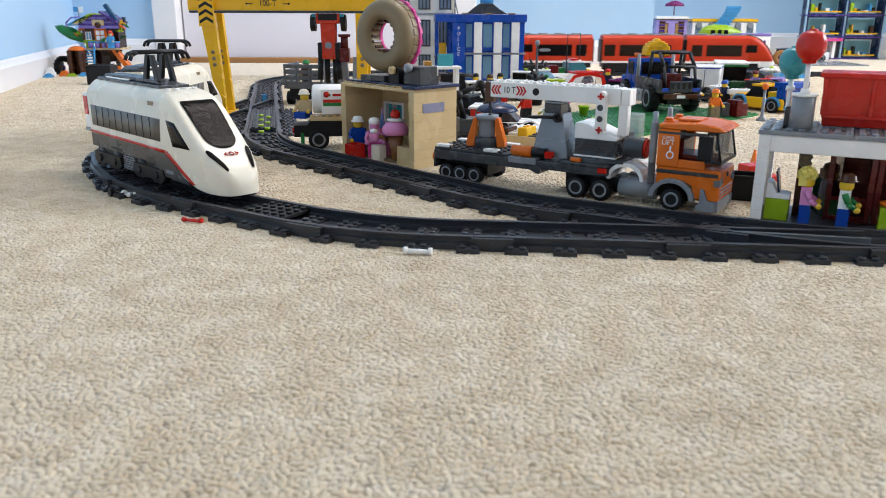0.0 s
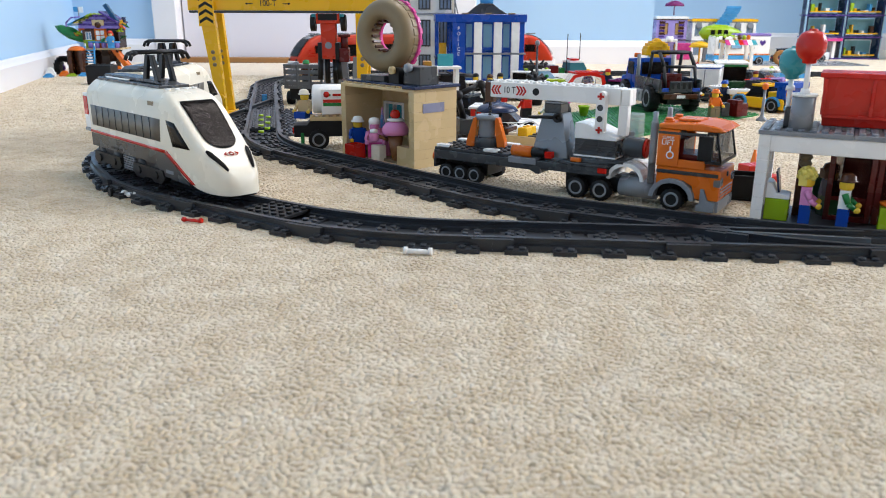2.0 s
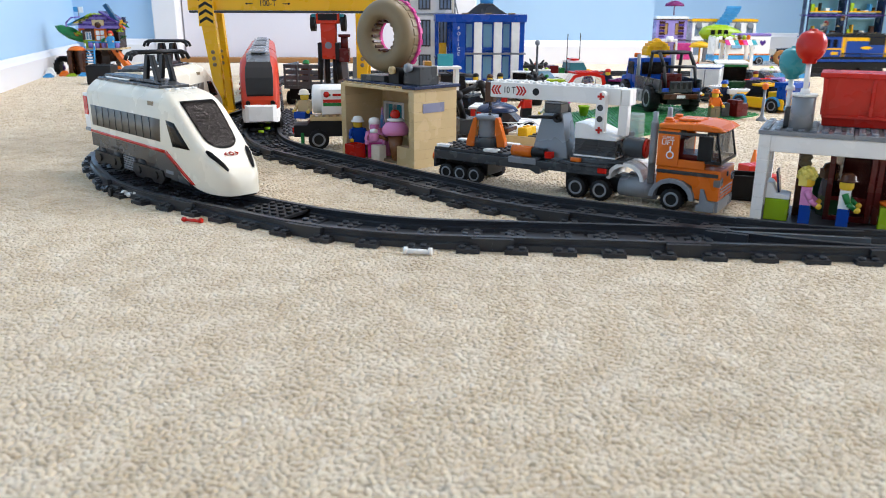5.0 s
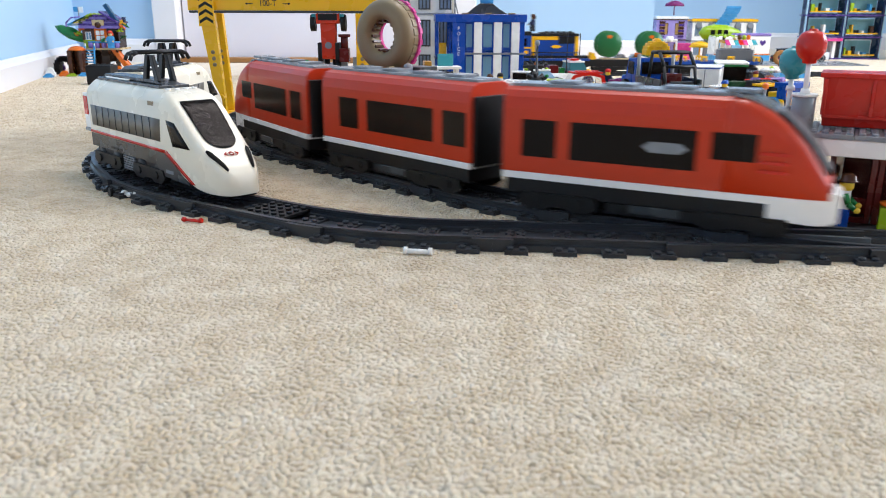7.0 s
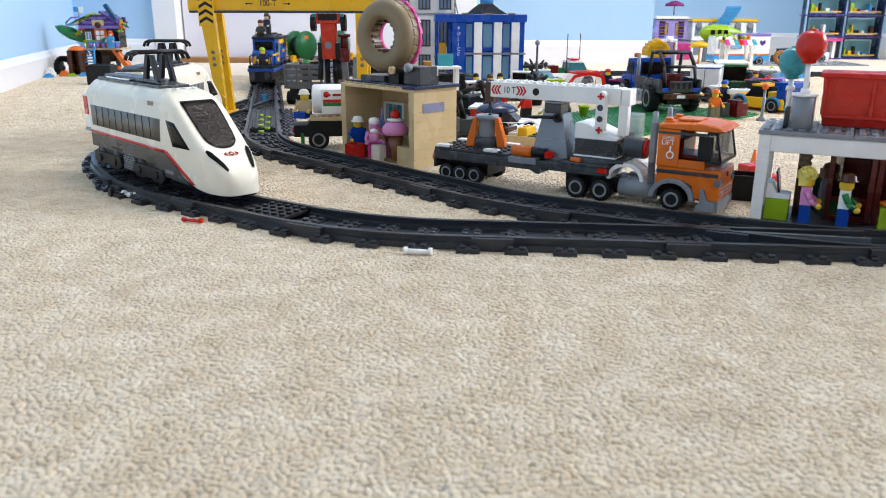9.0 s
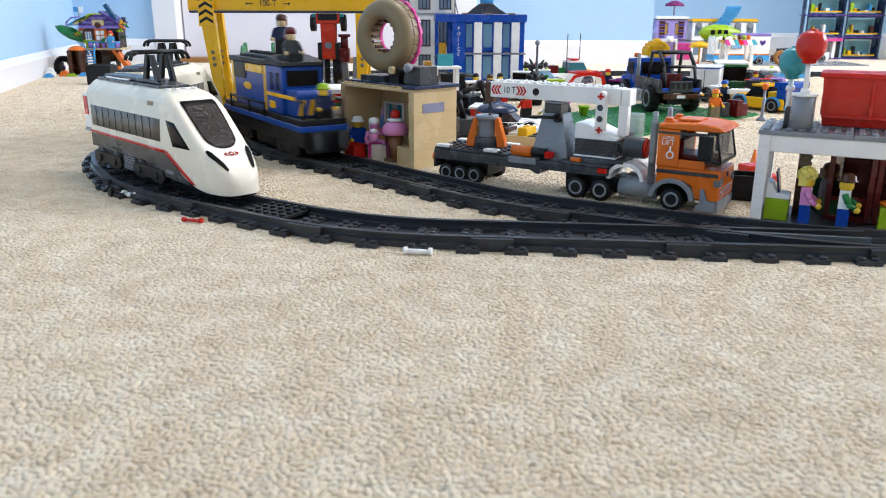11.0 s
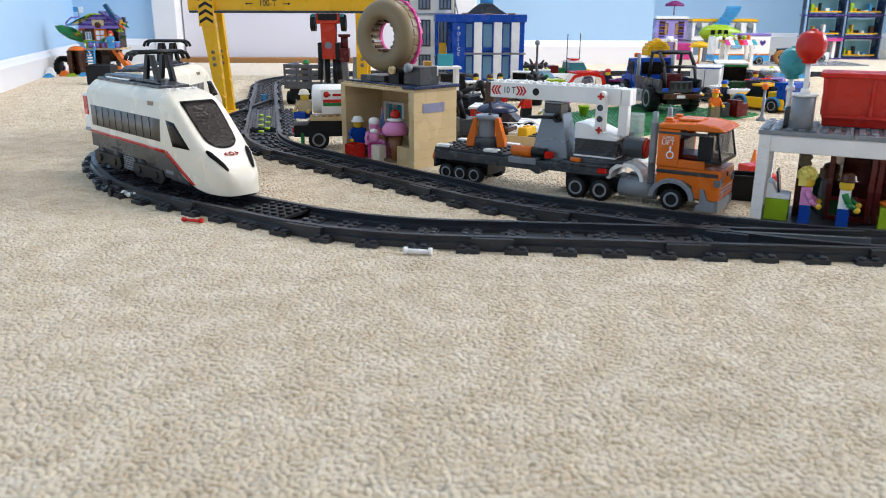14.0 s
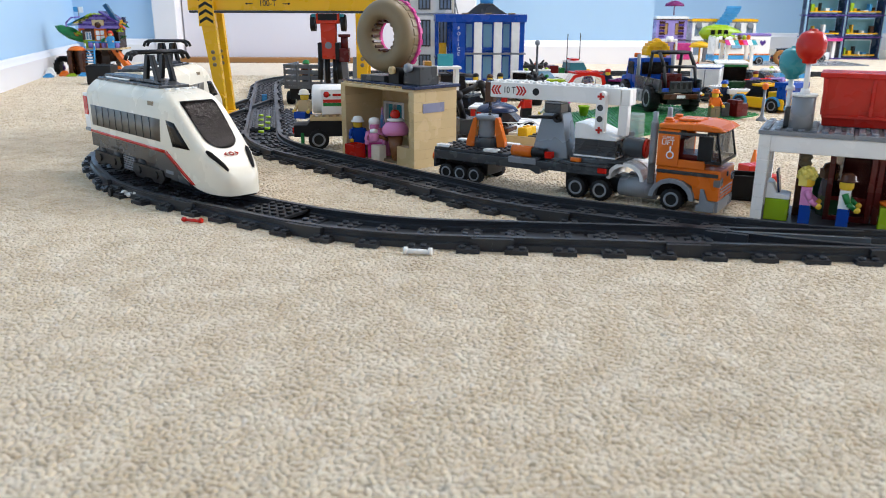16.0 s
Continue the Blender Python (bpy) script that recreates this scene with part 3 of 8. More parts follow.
def figure(bm, x, y, z, turn=0, hair=0, torso=1, legs=2, face=3, hat=None, sit=False, arms=None):
    """A toy figure in one mesh; numbers are material slots."""
    m = pose(x, y, z, 0, 0, turn)
    tmp = nb()
    arms = torso if arms is None else arms
    if sit:
        bx(tmp, -0.0075, 0.0075, -0.013, 0.003, 0.0, 0.0075, legs)
        o = 0.0
    else:
        bx(tmp, -0.0077, -0.0003, -0.0045, 0.0035, 0.0, 0.0125, legs)
        bx(tmp, 0.0003, 0.0077, -0.0045, 0.0035, 0.0, 0.0125, legs)
        bx(tmp, -0.0077, 0.0077, -0.0035, 0.0035, 0.0122, 0.0160, legs)
        o = 0.0085
    prism(tmp, [(-0.0078, o + 0.0075), (0.0078, o + 0.0075), (0.0055, o + 0.0205), (-0.0055, o + 0.0205)], -0.0036, 0.0036, "y", torso)
    for sx in (-1, 1):
        rod(tmp, (sx * 0.0068, 0, o + 0.0185), (sx * 0.0092, -0.003, o + 0.0120), 0.0024, 0.0021, 8, arms)
        rod(tmp, (sx * 0.0092, -0.003, o + 0.0120), (sx * 0.0092, -0.0075, o + 0.0085), 0.0021, 0.0019, 8, arms)
        lathe(tmp, [(0.0012, -0.002), (0.0023, -0.001), (0.0023, 0.001), (0.0012, 0.002)], (sx * 0.0092, -0.0092, o + 0.0078), "z", 8, face)
    lathe(tmp, [(0.003, o + 0.0200), (0.0044, o + 0.0212), (0.0050, o + 0.0225), (0.0050, o + 0.0285), (0.0042, o + 0.0300), (0.0026, o + 0.0305)], (0, 0, 0), "z", 14, face)
    if hat is None:
        lathe(tmp, [(0.0048, o + 0.0262), (0.0060, o + 0.0272), (0.0062, o + 0.0300), (0.0050, o + 0.0328), (0.0020, o + 0.0340)], (0, 0.0006, 0), "z", 12, hair)
        bx(tmp, -0.0055, 0.0055, 0.0005, 0.0062, o + 0.0215, o + 0.0290, hair)
    else:
        lathe(tmp, [(0.0072, o + 0.0268), (0.0074, o + 0.0278), (0.0058, o + 0.0284), (0.0055, o + 0.0310), (0.0035, o + 0.0328), (0.0010, o + 0.0332)], (0, -0.0006, 0), "z", 14, hair)
    tmp.transform(m)
    me = bpy.data.meshes.new("tmp")
    tmp.to_mesh(me)
    tmp.free()
    bm.from_mesh(me)
    bpy.data.meshes.remove(me)


def doll(x, y, z, turn, label, mats, group="toy figures", **kw):
    """mats: hair or hat, torso, legs, face, arms"""
    bm = nb()
    figure(bm, 0, 0, 0, 0, **kw)
    return solid("toy_figure", bm, list(mats), pose(x, y, z, 0, 0, turn), label, "toy figure", group)


def blue_loco():
    """Freight locomotive with a low nose; x forwards."""
    h, w = 0.116, 0.0240
    t = thing("freight_locomotive", Matrix(), "blue and black toy freight locomotive with orange bands", "toy train", "blue freight train")
    box_part("underframe", t, black, -h - 0.020, h, -0.0235, 0.0235, 0.0215, 0.0290)
    box_part("footboard", t, loco_blue, -h - 0.021, h - 0.002, -0.0265, 0.0265, 0.0292, 0.0345, "blue running board", 0.0006)
    box_part("deck", t, black, -h - 0.018, h - 0.004, -0.0250, 0.0250, 0.0346, 0.0400)
    x0, x1, x2, x3 = -h + 0.008, 0.012, 0.060, 0.092
    box_part("engine_body", t, loco_blue, x0 + 0.0102, x1 - 0.0102, -w + 0.002, w - 0.002, 0.0401, 0.0830)
    box_part("corner_band", t, yellow, x0, x0 + 0.010, -w + 0.0018, w - 0.0018, 0.0401, 0.0830, "orange-yellow corner column")
    box_part("corner_band", t, yellow, x1 - 0.010, x1, -w + 0.0018, w - 0.0018, 0.0401, 0.0830, "orange-yellow corner column")
    for sy in (-1, 1):
        a, b = sorted((sy * (w - 0.0018), sy * (w - 0.0010)))
        box_part("grille", t, black, x0 + 0.0105, x0 + 0.052, a, b, 0.0665, 0.0825, "black side grille", 0.0002)
        box_part("band", t, yellow, x0 + 0.0525, x1 - 0.0105, a, b, 0.0745, 0.0825, "orange-yellow band", 0.0002)
        bm = nb()
        prism(bm, [(-0.066, 0.0600), (-0.058, 0.0565), (-0.044, 0.0565), (-0.036, 0.0600), (-0.044, 0.0635), (-0.058, 0.0635)], a, b)
        part("emblem", bm, yellow, t)
        bm = nb()
        rod(bm, (x0, sy * 0.0262, 0.0470), (x1, sy * 0.0262, 0.0470), 0.0012, seg=8)
        for x in (x0 + 0.002, -0.04, x1 - 0.002):
            rod(bm, (x, sy * 0.0262, 0.0345), (x, sy * 0.0262, 0.0470), 0.0012, seg=8)
        part("handrail", bm, black, t)
        for wx in (0.030, 0.048):
            box_part("cab_window", t, dark_glass, wx - 0.006, wx + 0.006, a, b + 0.0004, 0.0610, 0.0780, round_=0.0003)
        box_part("cab_band", t, yellow, 0.0125, x3, a - 0.0002, b + 0.0002, 0.0555, 0.0590, "orange-yellow band", 0.0002)
        box_part("plate", t, yellow, 0.020, 0.038, a - 0.0002, b + 0.0002, 0.0440, 0.0510, round_=0.0002)
    bm = nb()
    bx(bm, x0 - 0.001, x1 + 0.001, -w, w, 0.0831, 0.0880)
    bx(bm, x0 + 0.01, x1 - 0.02, -0.014, 0.014, 0.0879, 0.0910)
    for k in range(5):
        rod(bm, (x0 + 0.02 + k * 0.015, 0, 0.0909), (x0 + 0.02 + k * 0.015, 0, 0.0935), 0.005)
    part("roof", bm, black, t, "black roof with fans", 0.0005)
    box_part("cab", t, loco_blue, x1 + 0.0001, x2, -w + 0.001, w - 0.001, 0.0401, 0.0840, round_=0.0008)
    bm = nb()
    prism(bm, [(x1 + 0.0002, 0.0841), (x2 + 0.004, 0.0841), (x2 + 0.002, 0.0885), (x1 + 0.010, 0.0925), (x1 + 0.0002, 0.0925)], -w, w)
    part("cab_roof", bm, black, t, round_=0.0008)
    bm = nb()
    prism(bm, [(x2, 0.0401), (x3, 0.0401), (x3, 0.0600), (x3 - 0.004, 0.0640), (x2, 0.0640)], -0.0195, 0.0195)
    part("nose", bm, loco_blue, t, round_=0.0012)
    box_part("windscreen", t, dark_glass, x2, x2 + 0.0008, -0.018, 0.018, 0.0660, 0.0800, round_=0.0002)
    bm = nb()
    for k in range(4):
        y = -0.0195 + k * 0.0105
        prism(bm, [(y, 0.042), (y + 0.005, 0.042), (y + 0.009, 0.056), (y + 0.004, 0.056)], x3 - 0.0005, x3 + 0.0009, "x")
    part("warning_stripes", bm, yellow, t, "yellow and black warning stripes")
    bm = nb()
    for sy in (-1, 1):
        rod(bm, (h - 0.006, sy * 0.021, 0.0345), (h - 0.006, sy * 0.021, 0.0560), 0.0014, seg=8)
        rod(bm, (x3 + 0.002, sy * 0.021, 0.0560), (h - 0.006, sy * 0.021, 0.0560), 0.0014, seg=8)
    bx(bm, h - 0.004, h + 0.004, -0.021, 0.021, 0.0170, 0.0300)
    part("front_platform", bm, black, t, round_=0.0004)
    for sy in (-1, 1):
        bm = nb()
        rod(bm, (h + 0.003, sy * 0.014, 0.0255), (h + 0.010, sy * 0.014, 0.0255), 0.0022)
        rod(bm, (h + 0.010, sy * 0.014, 0.0255), (h + 0.012, sy * 0.014, 0.0255), 0.0050)
        part("buffer", bm, dgrey, t)
    box_part("fuel_tank", t, black, -0.034, 0.022, -0.0215, 0.0215, 0.0110, 0.0216)
    bogie(t, -0.070)
    bogie(t, 0.070)
    return t


def spool_wagon():
    h = 0.103
    t = thing("cable_spool_wagon", Matrix(), "black toy flat wagon carrying two green cable spools", "toy train", "blue freight train")
    bm = nb()
    bx(bm, -h, h, -0.0235, 0.0235, 0.0230, 0.0310)
    bx(bm, -h + 0.03, h - 0.03, -0.0245, 0.0245, 0.0150, 0.0229)
    part("chassis", bm, black, t, round_=0.0006)
    box_part("deck", t, tan, -0.072, 0.070, -0.020, 0.020, 0.0311, 0.0345, "tan deck plates")
    for x in (-h + 0.010, h - 0.010):
        for y in (-0.018, 0.018):
            bm = nb()
            bx(bm, x - 0.008, x + 0.008, y - 0.006, y + 0.006, 0.0312, 0.0400)
            rod(bm, (x, y - 0.006, 0.0430), (x, y + 0.006, 0.0430), 0.0050)
            part("clamp", bm, yellow, t, "yellow end clamp", 0.0005)
    for x in (-0.020, 0.020):
        bm = nb()
        prism(bm, [(x - 0.014, 0.0345), (x + 0.014, 0.0345), (x + 0.006, 0.0440), (x - 0.006, 0.0440)], -0.017, 0.017)
        part("chock", bm, metal_grey, t, "grey chock", 0.0004)
    for sy in (-1, 1):
        bm = nb()
        for x in (-0.006, 0.006):
            rod(bm, (x, sy * 0.0240, 0.0190), (x, sy * 0.0252, 0.0190), 0.0045)
        part("air_tank", bm, dgrey, t)
    for x in (-0.053, 0.053):
        sp = nb()
        c = (x, 0, 0.0690)
        lathe(sp, [(0.004, -0.022), (0.0320, -0.022), (0.0328, -0.0205), (0.0328, -0.0185), (0.0320, -0.017), (0.004, -0.017)], c, "y", 40)
        rod(sp, (x, -0.0172, 0.0690), (x, 0.0172, 0.0690), 0.012, seg=24)
        lathe(sp, [(0.004, 0.017), (0.0320, 0.017), (0.0328, 0.0185), (0.0328, 0.0205), (0.0320, 0.022), (0.004, 0.022)], c, "y", 40)
        p = part("spool", sp, spool_green, t, "green spool with flanged rims", 0.0)
        cb = nb()
        lathe(cb, [(0.004, -0.0169), (0.020, -0.0169)] + [(0.020 + 0.0012 * (k % 2), -0.0150 + k * 0.0030) for k in range(11)] + [(0.020, 0.0169), (0.004, 0.0169)], c, "y", 28)
        part("cable", cb, black, p, "black wound cable")
        for sy in (-1, 1):
            s = nb()
            a, b = sorted((sy * 0.0221, sy * 0.0225))
            prism(s, [(x - 0.004, 0.0915), (x - 0.0065, 0.0875), (x - 0.004, 0.0835), (x + 0.004, 0.0835), (x + 0.0065, 0.0875), (x + 0.004, 0.0915)], a, b)
            part("sticker", s, orange, p, "orange printed patch")
    bogie(t, -0.060)
    bogie(t, 0.060)
    return t


def flat_wagon():
    h = 0.111
    t = thing("flat_wagon", Matrix(), "blue toy flat wagon with yellow stakes and grey engine crate", "toy train", "blue freight train")
    box_part("chassis", t, black, -h + 0.01, h - 0.01, -0.020, 0.020, 0.0200, 0.0289)
    box_part("deck", t, loco_blue, -h, h, -0.0260, 0.0260, 0.0290, 0.0365, "blue deck", 0.0008)
    bm = nb()
    for sy in (-1, 1):
        a, b = sorted((sy * 0.0235, sy * 0.0262))
        prism(bm, [(-0.056, 0.0288), (0.052, 0.0288), (0.030, 0.0150), (-0.030, 0.0150)], a, b)
    part("truss", bm, loco_blue, t, "blue side truss", 0.0006)
    for sy in (-1, 1):
        a, b = sorted((sy * 0.0262, sy * 0.0266))
        bm = nb()
        bx(bm, -0.024, 0.020, a, b, 0.0180, 0.0225)
        part("slot", bm, black, t)
    bm = nb()
    studs(bm, -h + 0.002, -0.024, 29, 6, 0.0365, 6)
    part("studs", bm, loco_blue, t)
    bm = nb()
    bx(bm, -h + 0.012, -0.012, -0.017, 0.017, 0.0383, 0.0660)
    bx(bm, -h + 0.018, -0.020, -0.012, 0.012, 0.0659, 0.0690)
    part("engine_crate", bm, plastic("crate_grey_plastic", "6c7075", 0.35), t, "grey moulded engine crate", 0.001)
    for x in (-h + 0.005, -0.040, 0.028, h - 0.030, h - 0.008):
        for sy in (-1, 1):
            bm = nb()
            y = sy * 0.0215
            for dx in (-0.006, 0.006):
                bx(bm, x + dx - 0.002, x + dx + 0.002, y - 0.003, y + 0.003, 0.0366, 0.0470)
            bx(bm, x - 0.008, x + 0.008, y - 0.003, y + 0.003, 0.0455, 0.0500)
            part("stake", bm, yellow, t, "yellow stake clip", 0.0005)
    for sy in (-1, 1):
        bm = nb()
        rod(bm, (h, sy * 0.014, 0.0265), (h + 0.008, sy * 0.014, 0.0265), 0.0035)
        part("buffer", bm, dgrey, t)
    bogie(t, -0.080)
    bogie(t, 0.080)
    return t


red_train = [red_car("front"), red_car("middle"), red_car("tail")]
def lift(t, low, high, rise, slope):
    """Sets the body higher over its bogies."""
    seen = set()
    for ob in [c for c in t.children_recursive if c.type == "MESH"]:
        if ob.data.name in seen or ob.name.startswith(("bogie", "wheel", "axle")) or (ob.parent and ob.parent.name.startswith("bogie")):
            continue
        seen.add(ob.data.name)
        for v in ob.data.vertices:
            z = v.co.z
            if z > high:
                v.co.z = high + rise + (z - high) * slope
            elif z > low:
                v.co.z = z + rise * (z - low) / (high - low)


freight_train = [blue_loco(), spool_wagon(), flat_wagon()]
lift(freight_train[0], 0.0225, 0.0290, 0.0080, 1.13)
lift(freight_train[1], 0.0225, 0.0300, 0.0095, 1.0)


# ---- white high-speed locomotive ----
from mathutils.bvhtree import BVHTree


def patch(tree, corners, ray_dir, nu, nv, off=0.0005):
    """A thin sheet laid on a body: four corners, each grid point dropped on the surface."""
    bm = nb()
    a, b, c, d = [Vector(p) for p in corners]
    rd = Vector(ray_dir)
    grid = []
    for i in range(nu + 1):
        row = []
        for j in range(nv + 1):
            u, v = i / nu, j / nv
            p = (a * (1 - u) + b * u) * (1 - v) + (d * (1 - u) + c * u) * v
            hit, nor, _, _ = tree.ray_cast(p, rd)
            if hit is None:
                hit, nor, _, _ = tree.find_nearest(p)
            if nor.dot(rd) > 0:
                nor = -nor
            row.append((bm.verts.new(hit + nor * off), bm.verts.new(hit - nor * 0.0004)))
        grid.append(row)
    for i in range(nu):
        for j in range(nv):
            bm.faces.new((grid[i][j][0], grid[i + 1][j][0], grid[i + 1][j + 1][0], grid[i][j + 1][0])).smooth = True
    rim = [grid[i][0] for i in range(nu + 1)] + [grid[nu][j] for j in range(1, nv + 1)] + [grid[i][nv] for i in range(nu - 1, -1, -1)] + [grid[0][j] for j in range(nv - 1, 0, -1)]
    for p, q in zip(rim, rim[1:] + rim[:1]):
        bm.faces.new((p[0], q[0], q[1], p[1]))
    return bm


def white_loco():
    """x forwards from the flat rear end to the nose tip."""
    t = thing("high_speed_locomotive", Matrix(), "white streamlined toy locomotive with a red stripe and grey skirt", "toy train", "white high-speed train")
    w = 0.0243
    body = nb()
    keys = [(0.0, w, 0.0375, 0.079, 0.090, 0.014), (0.135, w, 0.0375, 0.079, 0.090, 0.014), (0.152, w, 0.0365, 0.0788, 0.0896, 0.0150), (0.164, w, 0.0340, 0.0765, 0.0872, 0.0165), (0.178, w * 0.998, 0.0270, 0.0680, 0.0798, 0.0180),
            (0.200, w * 0.985, 0.0185, 0.0520, 0.0622, 0.0185), (0.214, w * 0.955, 0.0152, 0.0430, 0.0508, 0.0175), (0.225, w * 0.875, 0.0138, 0.0358, 0.0438, 0.0152),
            (0.234, w * 0.760, 0.0134, 0.0302, 0.0380, 0.0124), (0.2405, w * 0.610, 0.0132, 0.0256, 0.0326, 0.0094), (0.2448, w * 0.420, 0.0132, 0.0214, 0.0272, 0.0060), (0.2468, w * 0.220, 0.0135, 0.0178, 0.0212, 0.0030)]
    kx = np.array([k[0] for k in keys])
    xs = np.concatenate([[0.0, 0.135], np.linspace(0.139, 0.234, 26), np.linspace(0.2362, 0.2468, 10)])

    def smooth_at(x, c):
        """Cubic through the key sections."""
        v = np.array([k[c] for k in keys])
        sl = np.gradient(v, kx)
        i = min(max(int(np.searchsorted(kx, x)) - 1, 0), len(kx) - 2)
        d = kx[i + 1] - kx[i]
        u = (x - kx[i]) / d
        if i == 0:
            return v[0]
        return (2 * u ** 3 - 3 * u ** 2 + 1) * v[i] + (u ** 3 - 2 * u ** 2 + u) * d * sl[i] * (i > 1) + (3 * u ** 2 - 2 * u ** 3) * v[i + 1] + (u ** 3 - u ** 2) * d * sl[i + 1]

    rings = []
    for x in xs:
        hw, z0, zs, zt, top = (float(smooth_at(x, c)) for c in range(1, 6))
        blend = min(1, max(0, (x - 0.145) / 0.030))
        half = [(-hw, z0), (-hw, zs)]
        for k in range(1, 7):
            a = math.pi / 2 * k / 6
            ry, rz = hw - (hw - top) * (1 - math.cos(a)), zs + (zt - zs) * math.sin(a)
            cy, cz = hw - (hw - top) * k / 6, zs + (zt - zs) * k / 6
            half.append((-(cy + (ry - cy) * (0.35 + 0.65 * blend)), cz + (rz - cz) * (0.35 + 0.65 * blend)))
        rings.append([(x, y, z) for y, z in half] + [(x, -y, z) for y, z in half[::-1]])
    loft(body, rings)
    bmesh.ops.recalc_face_normals(body, faces=body.faces)
    tree = BVHTree.FromBMesh(body)
    shell = part("body", body, offwhite, t, "cream-white streamlined shell")
    shell.data.set_sharp_from_angle(angle=radians(40))

    def sheet(fn, nu, nv, off=0.0006):
        """A thin sheet on the shell; fn gives the plan position for u, v."""
        bm = nb()
        rows = []
        for i in range(nu + 1):
            row = []
            for j in range(nv + 1):
                x, y = fn(i / nu, j / nv)
                hit, nor, _, _ = tree.ray_cast(Vector((x, y, 0.2)), Vector((0, 0, -1)))
                if hit is None:
                    hit, nor, _, _ = tree.find_nearest(Vector((x, y, 0.03)))
                row.append(bm.verts.new(hit + nor * off))
            rows.append(row)
        for i in range(nu):
            for j in range(nv):
                bm.faces.new((rows[i][j], rows[i + 1][j], rows[i + 1][j + 1], rows[i][j + 1])).smooth = True
        bmesh.ops.solidify(bm, geom=bm.faces[:], thickness=0.0008)
        return bm

    def screen_shape(u, v):
        e = max(0.0, (v - 0.72) / 0.28)
        f = max(0.0, (0.06 - v) / 0.06)
        hw = (0.0156 - 0.0030 * v * v) * (1 - 0.42 * e ** 3) * (1 - 0.06 * f)
        return 0.1745 + 0.0450 * v - 0.0016 * abs(2 * u - 1) ** 2 * e, (2 * u - 1) * hw

    part("windscreen", sheet(screen_shape, 12, 20), dark_glass, t, "dark smoked windscreen")
    for sy in (-1, 1):
        def slit(u, v, sy=sy):
            hw = 0.0021 * (1 - 0.55 * abs(2 * v - 1) ** 4) * (1 - 0.25 * v)
            return 0.2195 + 0.0205 * v + (2 * u - 1) * hw * 0.35, sy * (0.0180 - 0.0070 * v) + (2 * u - 1) * hw * sy

        part("headlight", sheet(slit, 4, 10), black, t, "black slit headlight")
        part("side_window", patch(tree, [(0.006, sy * 0.1, 0.0475), (0.152, sy * 0.1, 0.0475), (0.155, sy * 0.1, 0.0668), (0.006, sy * 0.1, 0.0668)], (0, -sy, 0), 10, 1, 0.0004), plastic("grey_window_plastic", "7d776c", 0.35), t, "long grey tinted window strip")
        for k in range(9):
            x = 0.0185 + k * 0.0145
            part("window_bar", patch(tree, [(x, sy * 0.1, 0.0477), (x + 0.0012, sy * 0.1, 0.0477), (x + 0.0012, sy * 0.1, 0.0666), (x, sy * 0.1, 0.0666)], (0, -sy, 0), 1, 1, 0.0008), dgrey, t)
        part("cab_window", patch(tree, [(0.1665, sy * 0.1, 0.0670), (0.1800, sy * 0.1, 0.0660), (0.2040, sy * 0.1, 0.0465), (0.1750, sy * 0.1, 0.0460)], (0, -sy, 0), 3, 4, 0.0005), dark_glass, t, "slanted cab side window")
        part("red_stripe", patch(tree, [(0.0, sy * 0.1, 0.0400), (0.158, sy * 0.1, 0.0385), (0.160, sy * 0.1, 0.0410), (0.0, sy * 0.1, 0.0425)], (0, -sy, 0), 8, 1, 0.0004), red, t, "thin red stripe")
        part("red_stripe", patch(tree, [(0.1582, sy * 0.1, 0.0385), (0.1625, sy * 0.1, 0.0410), (0.2085, sy * 0.1, 0.0180), (0.2040, sy * 0.1, 0.0172)], (0, -sy, 0), 1, 8, 0.0005), red, t, "thin red stripe")
        bm = nb()
        a, b = sorted((sy * (w - 0.003), sy * (w + 0.0002)))
        prism(bm, [(0.0, 0.0270), (0.140, 0.0270), (0.150, 0.0180), (0.200, 0.0165), (0.160, 0.0382), (0.0, 0.0396)], a, b)
        part("skirt", bm, dgrey, t, "grey lower skirt")
        bm = nb()
        for k in range(3):
            bx(bm, 0.046 + k * 0.009, 0.0525 + k * 0.009, min(sy * (w - 0.001), sy * (w + 0.0006)), max(sy * (w - 0.001), sy * (w + 0.0006)), 0.0290, 0.0310)
        part("skirt_slot", bm, black, t)
        for k in range(6):
            box_part("grille_bar", t, lgrey, 0.068, 0.092, min(sy * 0.0215, sy * 0.0235), max(sy * 0.0215, sy * 0.0235), 0.0130 + k * 0.0022, 0.0144 + k * 0.0022, round_=0.0002)
        bm = nb()
        bx(bm, 0.158, 0.172, min(sy * (w + 0.0003), sy * (w + 0.0004)), max(sy * (w + 0.0003), sy * (w + 0.0006)), 0.0215, 0.0245)
        part("number_bar", bm, lgrey, t, "small pale printed number bar")
    # rounded red mark on the nose
    e = nb()
    strokes = [lambda u, v: (0.2262 + (0.0008 + 0.0014 * v) * math.cos(6.2832 * u), (0.0011 + 0.0014 * v) * math.sin(6.2832 * u))]
    for sg in (-1, 1):
        strokes.append(lambda u, v, sg=sg: (0.2262 + (2 * u - 1) * 0.0019, sg * (0.0052 - 0.0022 * abs(2 * u - 1) + 0.0016 * v)))
        strokes.append(lambda u, v, sg=sg: (0.2262 + (v - 0.5) * 0.0009, sg * (0.0028 + 0.0022 * u)))
    for fn in strokes:
        q = sheet(fn, 12, 1, 0.0012)
        me = bpy.data.meshes.new("tmp")
        q.to_mesh(me)
        q.free()
        e.from_mesh(me)
        bpy.data.meshes.remove(me)
    part("emblem", e, robot_red, t, "small red nose mark")
    bm = nb()
